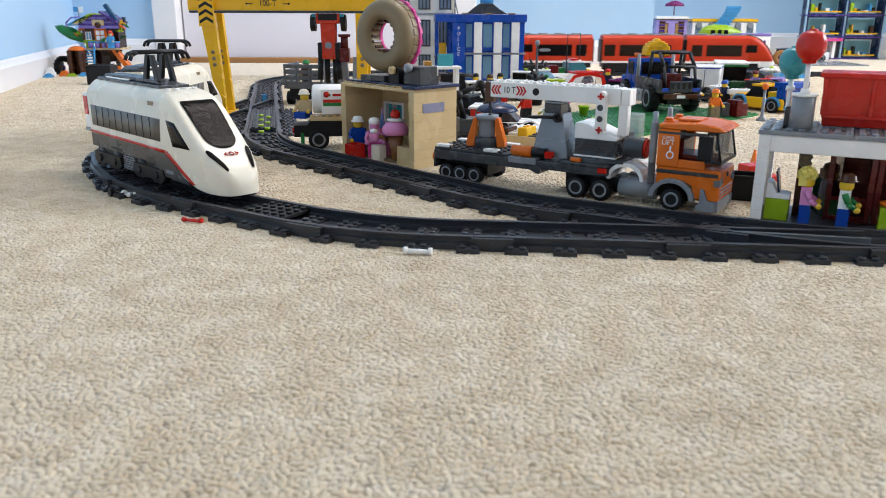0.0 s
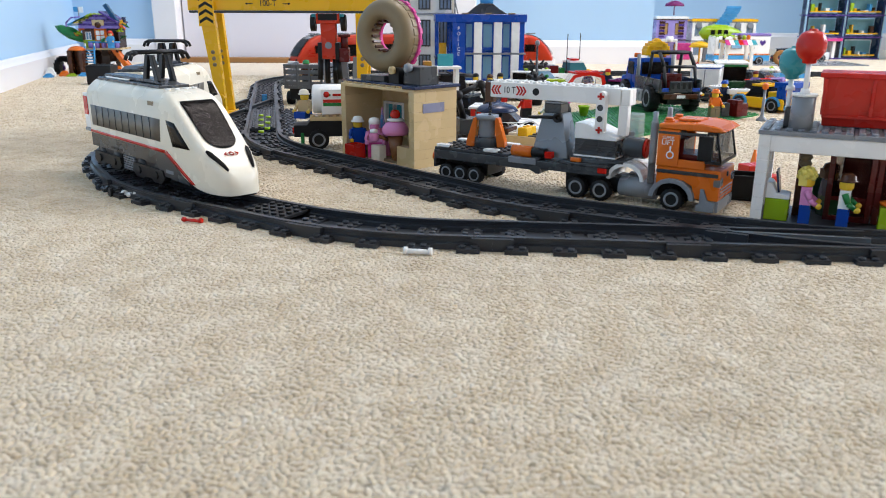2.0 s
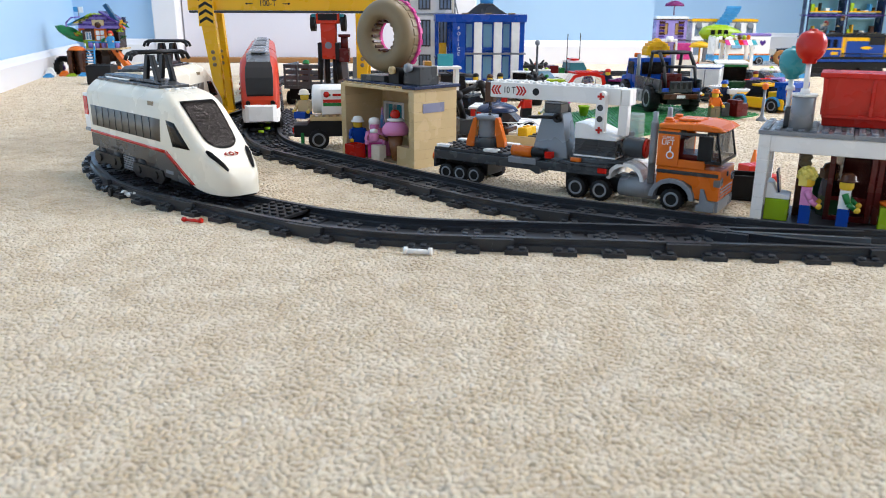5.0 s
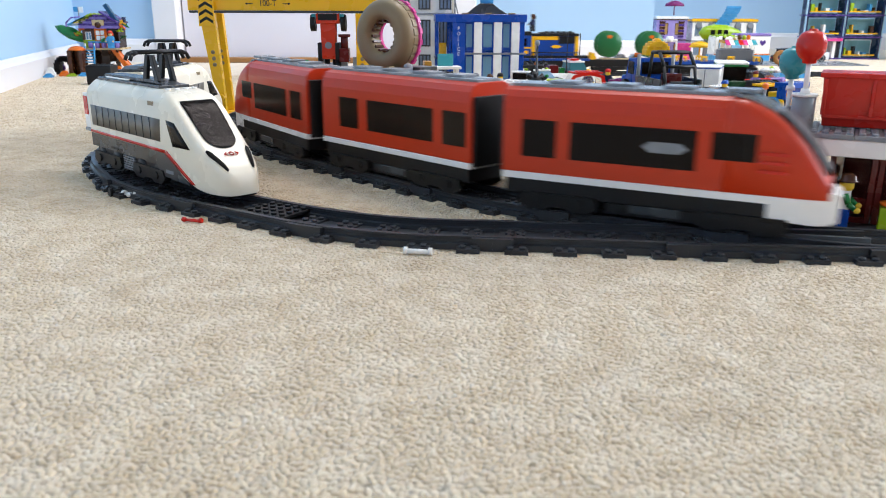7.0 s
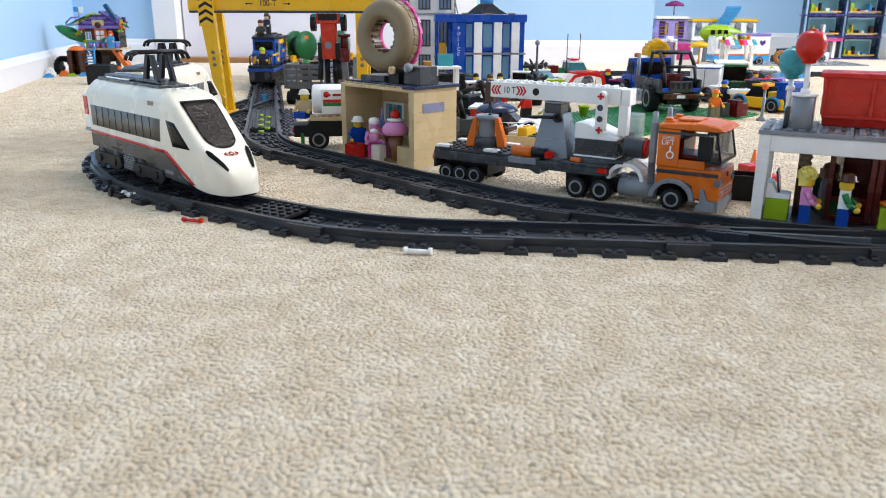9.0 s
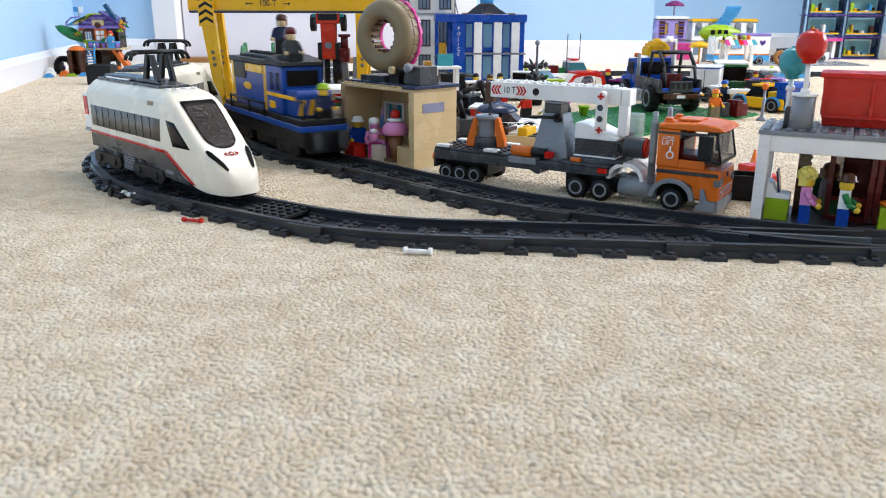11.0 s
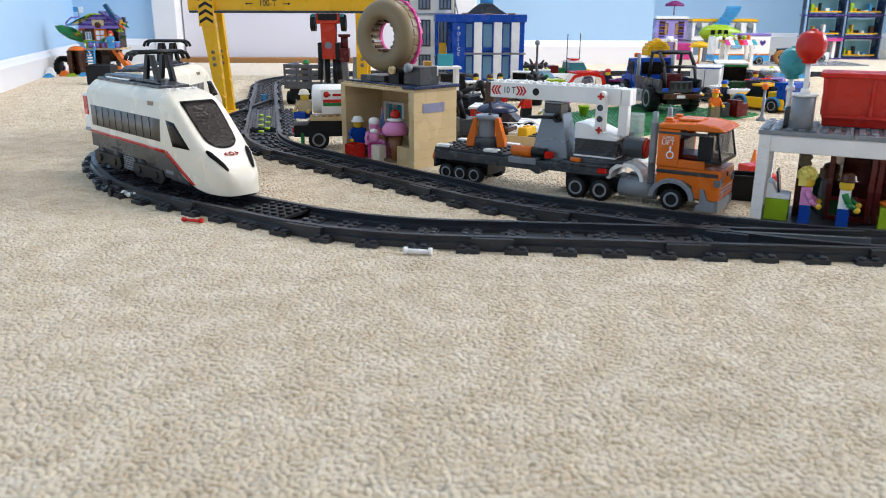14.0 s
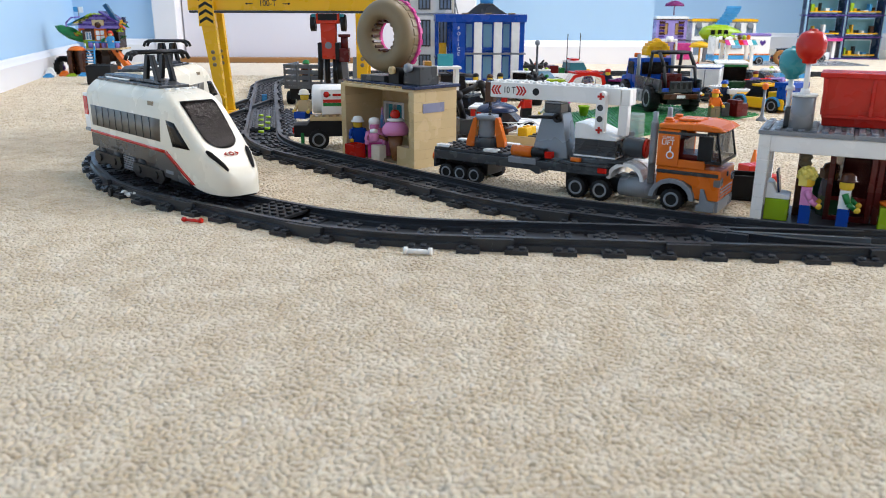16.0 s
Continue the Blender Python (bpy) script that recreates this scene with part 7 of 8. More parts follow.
def lamp_post(x, y, h, mat, top, label):
    t = thing("toy_lamp_post", pose(x, y, 0), label, "toy lamp post")
    bm = nb()
    lathe(bm, [(0.008, 0.0), (0.008, 0.0025), (0.0035, 0.006), (0.0022, 0.010), (0.0020, h)], (0, 0, 0), "z", 14)
    part("post", bm, mat, t)
    bm = nb()
    lathe(bm, [(0.0020, h), (0.0045, h + 0.002), (0.0048, h + 0.007), (0.0020, h + 0.010)], (0, 0, 0), "z", 14)
    part("lamp", bm, top, t)


lamp_post(0.477, 1.165, 0.046, lgrey, orange, "pale grey toy post with an orange lamp")


def box_truck():
    t = thing("box_trailer", pose(0.500, 1.50, 0, 0, 0, 66), "white toy box trailer with a blue top edge", "toy trailer")
    box_part("box", t, white, -0.042, 0.042, -0.026, 0.026, 0.0140, 0.0560, round_=0.0012)
    box_part("top_edge", t, blue, -0.0425, 0.0425, -0.0265, 0.0265, 0.0561, 0.0580)
    box_part("lid", t, white, -0.042, 0.042, -0.026, 0.026, 0.0581, 0.0600)
    box_part("door_line", t, lgrey, -0.0428, -0.0422, -0.0008, 0.0008, 0.016, 0.054, round_=0)
    for x in (-0.022, 0.022):
        for sy in (-1, 1):
            road_wheel(t, x, sy * 0.027, 0.0105, 0.008)


box_truck()


def green_truck():
    t = thing("green_truck", pose(0.565, 1.56, 0, 0, 0, 75), "dark green toy truck with a white roof", "toy truck")
    bm = nb()
    bx(bm, -0.05, 0.05, -0.028, 0.028, 0.014, 0.030)
    part("body", bm, dgreen, t, round_=0.001)
    box_part("roof", t, white, -0.040, 0.042, -0.030, 0.030, 0.0600, 0.0650, round_=0.0016)
    box_part("roof_edge", t, green, -0.039, 0.041, -0.029, 0.029, 0.0560, 0.0599)
    bm = nb()
    loft(bm, [[(-0.034, -0.025, 0.0301), (0.036, -0.025, 0.0301), (0.036, 0.025, 0.0301), (-0.034, 0.025, 0.0301)], [(-0.037, -0.027, 0.0559), (0.039, -0.027, 0.0559), (0.039, 0.027, 0.0559), (-0.037, 0.027, 0.0559)]], smooth=False)
    part("window", bm, dark_glass, t, "smoked window band", 0.0004)
    for x in (-0.030, 0.030):
        for sy in (-1, 1):
            road_wheel(t, x, sy * 0.030, 0.0115, 0.008)


green_truck()
car("small_cart", pose(0.500, 1.42, 0, 0, 0, 20), 0.060, 0.036, black, white, clear_glass, "black toy quad with white fairing", hh=0.010, top=0.026, r=0.0115)
bm = nb()
bx(bm, -0.012, 0.012, -0.010, 0.010, 0, 0.018)
bx(bm, -0.020, 0.020, -0.008, 0.008, 0.018, 0.026)
studs(bm, -0.016, -0.008, 4, 2, 0.026, 8)
solid("white_brick_stack", bm, white, pose(0.5225, 1.385, 0.0), "white toy bricks stacked by the quad", "toy bricks", round_=0.0005)
doll(0.498, 1.395, 0.0, 10, "toy figure with a blue cap by the trailer", (blue, dblue, black, skin), hat=True)

# cars further back
car("red_van", pose(0.262, 1.52, 0, 0, 0, 190), 0.098, 0.050, red, red, clear_glass, "red toy van with clear windows", hh=0.014, top=0.043, cab=(-0.42, 0.20))
for sy in (0,):
    bm = nb()
    prism(bm, [(-0.045, 0.020), (-0.040, 0.040), (-0.010, 0.047), (0.020, 0.042), (0.034, 0.024), (0.028, 0.022), (0.016, 0.037), (-0.010, 0.041), (-0.034, 0.036), (-0.038, 0.020)], -0.0265, -0.0235)
    solid("roof_bow", bm, red_clear, pose(0.262, 1.52, 0, 0, 0, 190) @ pose(0, 0.05, 0), "clear red bow-shaped toy canopy", "toy canopy", round_=0.0005)
car("azure_car", pose(0.358, 1.50, 0, 0, 0, 205), 0.070, 0.046, azure, azure, dark_glass, "bright blue toy car", hh=0.016, top=0.038)
car("magenta_car", pose(0.322, 1.43, 0, 0, 0, 60), 0.060, 0.044, magenta, magenta, dark_glass, "magenta toy car beside the blue truck", hh=0.018, top=0.036)


def rescue_truck():
    t = car("rescue_truck", pose(0.268, 1.72, 0, 0, 0, 12), 0.110, 0.056, white, white, plastic("teal_window", "3f7f86"), "white toy pick-up with a red light bar and tall aerials", top=0.052, hh=0.024, cab=(-0.05, 0.30), r=0.0115)
    box_part("light_bar", t, red, 0.004, 0.020, -0.016, 0.016, 0.0560, 0.0600, "red light bar")
    for y in (-0.022, 0.022):
        bm = nb()
        x = -0.010 if y < 0 else 0.036
        rod(bm, (x, y, 0.030), (x, y, 0.112), 0.0010, seg=8)
        rod(bm, (x, y, 0.030), (x, y, 0.036), 0.0030, seg=8)
        part("aerial", bm, black, t, "thin black aerial")
    box_part("load", t, dred, -0.046, -0.026, -0.018, 0.018, 0.0301, 0.046)
    box_part("load", t, green, -0.024, -0.012, -0.018, 0.018, 0.0301, 0.041)


rescue_truck()


def racer(m, label, tint):
    t = car("white_racer", m, 0.092, 0.050, white, white, tint, label, hh=0.013, top=0.030, cab=(-0.40, 0.05), r=0.010)
    box_part("wing", t, white, -0.052, -0.038, -0.026, 0.026, 0.0345, 0.0375)
    for sy in (-1, 1):
        box_part("wing_post", t, red, -0.049, -0.043, sy * 0.024 - 0.001, sy * 0.024 + 0.001, 0.0190, 0.0344)
    return t


_r = racer(pose(0.088, 1.02, 0, 0, 0, -12), "white toy racing car with a brown side window", plastic("brown_window", "4a3428"))
box_part("sign_band", _r, black, -0.036, 0.034, -0.0258, -0.0251, 0.0120, 0.0185, "black band with white letters", 0)
lettering("TEAM", 0.0075, white, _r, pose(0.010, -0.0260, 0.0152, 90, 0, 0), stretch=1.2)
racer(pose(0.048, 1.21, 0, 0, 0, 172), "white and black toy racing car", dark_glass)
car("black_buggy", pose(0.022, 1.10, 0, 0, 0, 150), 0.078, 0.046, black, dgrey, dark_glass, "black toy buggy with grey roof", hh=0.016, top=0.042, r=0.0125)


def black_robot():
    t = thing("toy_excavator", pose(0.030, 0.955, 0, 0, 0, 20), "black and grey toy excavator arm behind the stall", "toy excavator")
    bm = nb()
    bx(bm, -0.016, 0.016, -0.014, 0.014, 0.010, 0.030)
    part("cab", bm, dgrey, t, round_=0.001)
    for sy in (-1, 1):
        bm = nb()
        for k in range(8):
            x = -0.022 + k * 0.0062
            bx(bm, x, x + 0.0050, sy * 0.019 - 0.005, sy * 0.019 + 0.005, 0.0, 0.0135)
        part("crawler", bm, black, t, round_=0.0006)
    for p, q, r_ in (((-0.006, 0, 0.03), (-0.014, 0, 0.058), 0.004), ((-0.014, 0, 0.058), (0.016, 0, 0.070), 0.0035), ((0.016, 0, 0.070), (0.026, 0, 0.046), 0.003)):
        bm = nb()
        rod(bm, p, q, r_, seg=10)
        lathe(bm, [(0.001, -0.005), (r_ * 1.4, -0.005), (r_ * 1.4, 0.005), (0.001, 0.005)], q, "y", 12)
        part("arm", bm, black, t)


black_robot()


def dish_stand():
    t = thing("dish_stand", pose(0.062, 0.905, 0), "dark blue toy dish on a black post", "toy dish")
    bm = nb()
    rod(bm, (0, 0, 0), (0.002, 0, 0.046), 0.005, seg=12)
    part("post", bm, black, t)
    bm = nb()
    lathe(bm, [(0.0240, 0.0445), (0.0245, 0.0455), (0.0200, 0.0500), (0.0110, 0.0535), (0.0040, 0.0545), (0.0035, 0.0570), (0.0010, 0.0572)], (0, 0, 0), "z", 26)
    part("dish", bm, dblue, t)


dish_stand()


def dark_figure():
    bm = nb()
    loft(bm, [[(r * math.cos(a), r * 0.8 * math.sin(a), z) for a in [k * math.pi / 5 for k in range(10)]] for z, r in ((0.0, 0.019), (0.012, 0.016), (0.030, 0.013), (0.042, 0.016), (0.050, 0.010))], smooth=False)
    for k in range(7):
        a = -0.4 + k * 0.62
        rod(bm, (0.008 * math.cos(a), 0, 0.042), (0.026 * math.cos(a), -0.006 * math.sin(k), 0.048 + 0.014 * abs(math.sin(a))), 0.0050, 0.0016, 7)
    for x in (-0.018, 0.019):
        rod(bm, (x, -0.006, 0.036), (x * 1.25, -0.010, 0.041), 0.0030, 0.0040, 7, 1)
    lathe(bm, [(0.001, 0.0455), (0.0045, 0.0475), (0.0045, 0.0520), (0.001, 0.0540)], (0, -0.010, 0), "z", 10, 2)
    solid("dark_toy_creature", bm, [plastic("blue_black_plastic", "10161f", 0.4), lime, orange], pose(0.196, 1.690, 0), "blue-black toy creature with lime claws on the carpet", "toy creature", round_=0.0004)


dark_figure()
bm = nb()
lathe(bm, [(0.0055, 0.0), (0.0080, 0.0125), (0.0090, 0.0130), (0.0088, 0.0150), (0.0070, 0.0150), (0.0060, 0.0030)], (0, 0, 0), "z", 14)
solid("toy_cup", bm, lime, pose(0.212, 1.178, 0.0052), "small lime toy cup on the green plate", "toy cup")
bm = nb()
lathe(bm, [(0.0048, 0.0), (0.0052, 0.004), (0.0050, 0.0110), (0.0024, 0.0140), (0.0022, 0.0170)], (0, 0, 0), "z", 12)
lathe(bm, [(0.0008, 0.0170), (0.0034, 0.0185), (0.0034, 0.0200), (0.0008, 0.0212)], (0, 0, 0), "z", 8, 1)
solid("toy_bottle", bm, [black, hotpink], pose(0.188, 1.178, 0.0052), "black toy bottle with a pink flower", "toy bottle")


def cart_with_goods():
    t = thing("goods_tray", pose(0.082, 0.885, 0, 0, 0, -30), "tan toy tray with brown, white and yellow bricks", "toy tray")
    box_part("tray", t, tan, -0.034, 0.034, -0.018, 0.018, 0.0, 0.0060)
    box_part("tray_side", t, tan, -0.034, 0.034, -0.0195, -0.0181, 0.0, 0.0220)
    for x0, x1, z1, mat in ((-0.032, -0.018, 0.020, white), (-0.017, -0.004, 0.028, brown), (-0.003, 0.008, 0.024, offwhite), (0.009, 0.020, 0.030, yellow), (0.021, 0.032, 0.022, dgrey)):
        bm = nb()
        bx(bm, x0, x1, -0.012, 0.014, 0.0061, z1)
        studs(bm, x0 + 0.001, -0.008, 1, 2, z1, 8)
        part("brick", bm, mat, t, round_=0.0004)


cart_with_goods()
bm = nb()
bx(bm, -0.03, 0.03, -0.02, 0.02, 0.0, 0.012)
bx(bm, -0.03, 0.03, -0.02, 0.02, 0.0121, 0.018)
studs(bm, -0.03, -0.02, 7, 5, 0.018, 8)
solid("white_plate_stack", bm, white, pose(0.112, 0.955, 0, 0, 0, -15), "white studded toy plates lying in a stack", "toy plates", round_=0.0005)
bm = nb()
lathe(bm, [(0.010, 0.0), (0.013, 0.012), (0.016, 0.034), (0.012, 0.046), (0.006, 0.050)], (0, 0, 0), "z", 16)
for k in range(7):
    a = k * 0.9
    rod(bm, (0, 0, 0.040), (0.018 * math.cos(a), 0.010 * math.sin(a), 0.048 + 0.004 * (k % 3)), 0.005, 0.003, 8)
solid("black_toy_creature", bm, black, pose(0.160, 1.36, 0), "black toy creature with raised arms", "toy creature")
bm = nb()
lathe(bm, [(0.001, -0.003), (0.0045, 0), (0.001, 0.003)], (0.017, -0.006, 0.05), "z", 10)
solid("green_toy_claw", bm, green, pose(0.160, 1.36, 0), "small green toy claw of the black creature", "toy part")
lamp_post(0.176, 1.50, 0.095, dgrey, lgrey, "tall grey toy street lamp")
bm = nb()
bx(bm, -0.03, 0.03, -0.012, 0.012, 0, 0.020)
bx(bm, -0.026, 0.026, -0.012, 0.012, 0.020, 0.024)
solid("lime_toy_box", bm, lime, pose(0.222, 1.62, 0, 0, 0, 4), "lime green toy box", "toy box", round_=0.0006)
for _x, _y, _h in ((0.062, 1.52, black), (0.088, 1.50, brown), (0.110, 1.53, black)):
    doll(_x, _y, 0.0, 10, "small toy figure in dark blue near the police station", (_h, dblue, black, skin))
bm = nb()
lathe(bm, [(0.004, 0.0), (0.0045, 0.010), (0.0065, 0.014)], (0, 0, 0), "z", 12)
solid("lime_pot", bm, lime, pose(0.205, 1.045, ZP), "lime green toy pot on the base plate", "toy pot")
bm = nb()
rod(bm, (0, 0, 0), (0, 0, 0.016), 0.001, seg=6)
for k in range(5):
    a = k * 1.2566
    rod(bm, (0.003 * math.cos(a), 0.003 * math.sin(a), 0.015), (0.003 * math.cos(a), 0.003 * math.sin(a), 0.018), 0.0022, seg=8)
solid("pink_flower", bm, hotpink, pose(0.188, 1.00, ZP), "small pink toy flower", "toy flower")
crate(0.262, 0.655, 0.0, -20, 0.016, 0.012, 0.022, black, "black toy crate behind the lorry")
bm = nb()
bx(bm, -0.02, 0.02, -0.012, 0.012, 0, 0.006)
bx(bm, -0.014, 0.012, -0.006, 0.010, 0.006, 0.016)
solid("red_toy_cart", bm, red, pose(0.30, 0.73, 0, 0, 0, 20), "low red toy cart on the carpet", "toy cart", round_=0.0006)
bm = nb()
lathe(bm, [(0.007, 0), (0.007, 0.002), (0.004, 0.002), (0.0012, 0.018)], (0, 0, 0), "z", 14)
solid("traffic_cone", bm, orange, pose(0.325, 0.80, 0), "orange and white toy traffic cone", "toy cone")


# ---- more of the crowd of toys ----
def toy_desk(x, y, h, turn, label):
    t = thing("toy_desk", pose(x, y, 0, 0, 0, turn), label, "toy desk")
    for sx in (-1, 1):
        box_part("leg", t, white, sx * 0.016 - 0.003, sx * 0.016 + 0.003, -0.010, 0.010, 0, h)
    box_part("top", t, white, -0.022, 0.022, -0.014, 0.014, h, h + 0.004)
    box_part("screen", t, teal, -0.012, 0.012, 0.002, 0.005, h + 0.0041, h + 0.022, "teal screen")
    box_part("chest", t, plastic("gold_brown_plastic", "b07f2c"), -0.034, -0.023, -0.010, 0.010, 0, h + 0.012, "golden brown chest", 0.001)


toy_desk(0.003, 1.20, 0.072, 10, "white toy desk with teal screen and golden chest")


def speed_boat(m, label, hull, deck):
    t = thing("toy_speed_boat", m, label, "toy boat", "toy vehicles")
    bm = nb()
    loft(bm, [[(-0.055, -0.020, 0.004), (0.020, -0.020, 0.004), (0.058, 0.0, 0.010), (0.020, 0.020, 0.004), (-0.055, 0.020, 0.004)],
              [(-0.058, -0.025, 0.020), (0.024, -0.025, 0.020), (0.068, 0.0, 0.022), (0.024, 0.025, 0.020), (-0.058, 0.025, 0.020)]], smooth=False)
    part("hull", bm, hull, t, round_=0.001)
    bm = nb()
    bx(bm, -0.056, 0.022, -0.022, 0.022, 0.0201, 0.0235)
    studs(bm, -0.054, -0.020, 9, 5, 0.0235, 6)
    part("deck", bm, deck, t)
    box_part("cabin", t, dark_glass, -0.020, 0.008, -0.014, 0.014, 0.0254, 0.0380)
    box_part("cabin_roof", t, deck, -0.024, 0.010, -0.016, 0.016, 0.0381, 0.0410)
    bm = nb()
    rod(bm, (-0.040, 0, 0.0250), (-0.040, 0, 0.0520), 0.002, seg=8)
    rod(bm, (-0.052, 0, 0.0520), (-0.010, 0, 0.0500), 0.0035, seg=8)
    part("gun_mast", bm, black, t)


speed_boat(pose(0.060, 1.36, 0, 0, 0, 12), "dark grey and white toy speed boat on the carpet", dgrey, white)
speed_boat(pose(0.150, 1.60, 0, 0, 0, 165), "white and blue toy speed boat near the police station", blue, white)
car("police_car", pose(0.108, 1.44, 0, 0, 0, 8), 0.088, 0.048, white, black, dark_glass, "white toy police car with black roof", hh=0.015, top=0.032)
car("dark_jeep", pose(0.010, 1.30, 0, 0, 0, 100), 0.090, 0.050, dgrey, black, dark_glass, "dark grey toy jeep behind the stall", hh=0.024, top=0.056, r=0.0125)
car("blue_pickup", pose(0.405, 1.62, 0, 0, 0, 185), 0.094, 0.050, blue, blue, dark_glass, "blue toy pick-up in the crowd of cars", hh=0.020, top=0.046)
car("white_estate", pose(0.215, 1.86 - 0.17, 0, 0, 0, 5), 0.080, 0.046, lgrey, white, blue_glass, "pale grey toy estate car", hh=0.016, top=0.036)
car("orange_car", pose(0.585, 1.44, 0, 0, 0, 25), 0.080, 0.046, orange, black, dark_glass, "orange toy car half hidden by the kiosk", hh=0.015, top=0.034)
car("purple_car", pose(0.700, 2.02 - 0.30, 0, 0, 0, 150), 0.080, 0.046, lav, white, clear_glass, "lavender toy car behind the racing car", hh=0.016, top=0.036)
for k_, (x_, y_, c_) in enumerate(((0.345, 1.66, red), (0.37, 1.40, green), (0.452, 1.40, dred), (0.575, 1.70, azure), (0.30, 1.64, yellow), (0.125, 1.18, white), (0.150, 1.12, red))):
    doll(x_, y_, 0.0, 40 * k_, "small toy figure standing among the cars", (c_, (dblue, red, white, green)[k_ % 4], black, skin), hat=bool(k_ % 2) or None)


# ---- far side of the toy town ----
def toy_house(name, m, W, D, floors, fh, wall_mat, trim_mat, roof_mat, glass, label, cols=2, door=None):
    t = thing(name, m, label, "toy building")
    for k in range(floors):
        z = k * fh
        # wall pieces round the openings
        cw = W / cols
        for c in range(cols):
            x = c * cw
            box_part("wall", t, wall_mat, x, x + cw * 0.22, 0, 0.006, z, z + fh - 0.004, round_=0.0003)
            box_part("wall", t, wall_mat, x + cw * 0.78, x + cw, 0, 0.006, z, z + fh - 0.004, round_=0.0003)
            box_part("wall", t, wall_mat, x + cw * 0.22, x + cw * 0.78, 0, 0.006, z, z + fh * 0.22, round_=0.0003)
            box_part("wall", t, wall_mat, x + cw * 0.22, x + cw * 0.78, 0, 0.006, z + fh * 0.80, z + fh - 0.004, round_=0.0003)
            panes(t, x + cw * 0.22, x + cw * 0.78, z + fh * 0.22, z + fh * 0.80, 0.003, 2, trim_mat, glass, 0.002)
        box_part("storey_band", t, trim_mat, -0.002, W + 0.002, -0.002, D, z + fh - 0.0039, z + fh, round_=0.0004)
        box_part("side_wall", t, wall_mat, 0, 0.006, 0.0062, D - 0.0002, z, z + fh - 0.004, round_=0.0003)
        box_part("side_wall", t, wall_mat, W - 0.006, W, 0.0062, D - 0.0002, z, z + fh - 0.004, round_=0.0003)
        box_part("back_wall", t, wall_mat, 0.0062, W - 0.0062, D - 0.006, D - 0.0003, z, z + fh - 0.004, round_=0.0003)
    bm = nb()
    bx(bm, -0.004, W + 0.004, -0.004, D + 0.002, floors * fh, floors * fh + 0.008)
    studs(bm, 0, 0, int(W / U), 2, floors * fh + 0.008, 6)
    part("roof", bm, roof_mat, t, round_=0.0004)
    return t


_h = toy_house("pink_house", pose(0.735, 2.78, 0), 0.106, 0.08, 2, 0.068, plastic("pale_lavender_plastic", "a795d0"), brown, white, plastic("warm_pane", "c9a060"), "lavender and pink toy house with brown bands", 2)
box_part("porch", _h, white, 0.012, 0.070, -0.030, -0.006, 0.060, 0.070, "white arched porch", 0.002)
for _x in (0.012, 0.064):
    box_part("porch_post", _h, white, _x, _x + 0.006, -0.030, -0.024, 0.0, 0.0599)
box_part("shop_front", _h, hotpink, 0.074, 0.124, -0.010, -0.003, 0.0, 0.056, "pink shop front", 0.002)
bm = nb()
lathe(bm, [(0.034, 0.178), (0.030, 0.187), (0.014, 0.195), (0.002, 0.197)], (0.065, 0.03, 0), "z", 16)
rod(bm, (0.065, 0.03, 0.148), (0.065, 0.03, 0.179), 0.002, seg=8)
part("parasol", bm, magenta, _h, "magenta parasol on the roof")
for _k in range(6):
    _z = 0.074 + _k * 0.0095
    for _x in ((0.010, 0.030), (0.076, 0.096)):
        box_part("brick_band", _h, brown if _k % 2 else purple, _x[0], _x[1], -0.0022, -0.0001, _z, _z + 0.0070, "brown and purple brick band", 0.0004)
bm = nb()
rod(bm, (0.030, -0.0300, 0.070), (0.052, -0.0300, 0.070), 0.010, seg=14)
part("porch_sign", bm, white, _h, "white round shop sign")
for k_ in range(2):
    _w = toy_house("white_villa", pose(0.866 + k_ * 0.136, 2.80, 0), 0.086, 0.07, 2, 0.064, white, lgrey, yellow, plastic("villa_pane", "7f97ab"), "white toy villa with an orange-yellow roof", 2)
    tagged(_w, group="white villas")
    for _x in (0.0215, 0.0645):
        bm = nb()
        lathe(bm, [(0.0075, -0.0028), (0.0110, -0.0028), (0.0110, 0.0), (0.0075, 0.0)], (_x, 0, 0.1150), "y", 16)
        part("arched_trim", bm, lgrey, _w, "grey arched window trim")
bm = nb()
for k in range(7):
    x0 = 0.0 + 0.028 * math.sin(k * 0.24)
    z = 0.116 + k * 0.009
    bx(bm, x0, x0 + 0.05, -0.004 - k * 0.003, 0.004 - k * 0.003, z, z + 0.0088)
solid("water_slide", bm, azure, pose(0.940, 2.79, 0), "light blue curved toy slide on the roof", "toy slide", round_=0.001)
bm = nb()
rod(bm, (0.02, 0, 0.0), (0.02, 0, 0.116), 0.008, seg=10)
solid("slide_tower", bm, lgrey, pose(0.945, 2.785, 0), "grey toy slide tower", "toy tower")


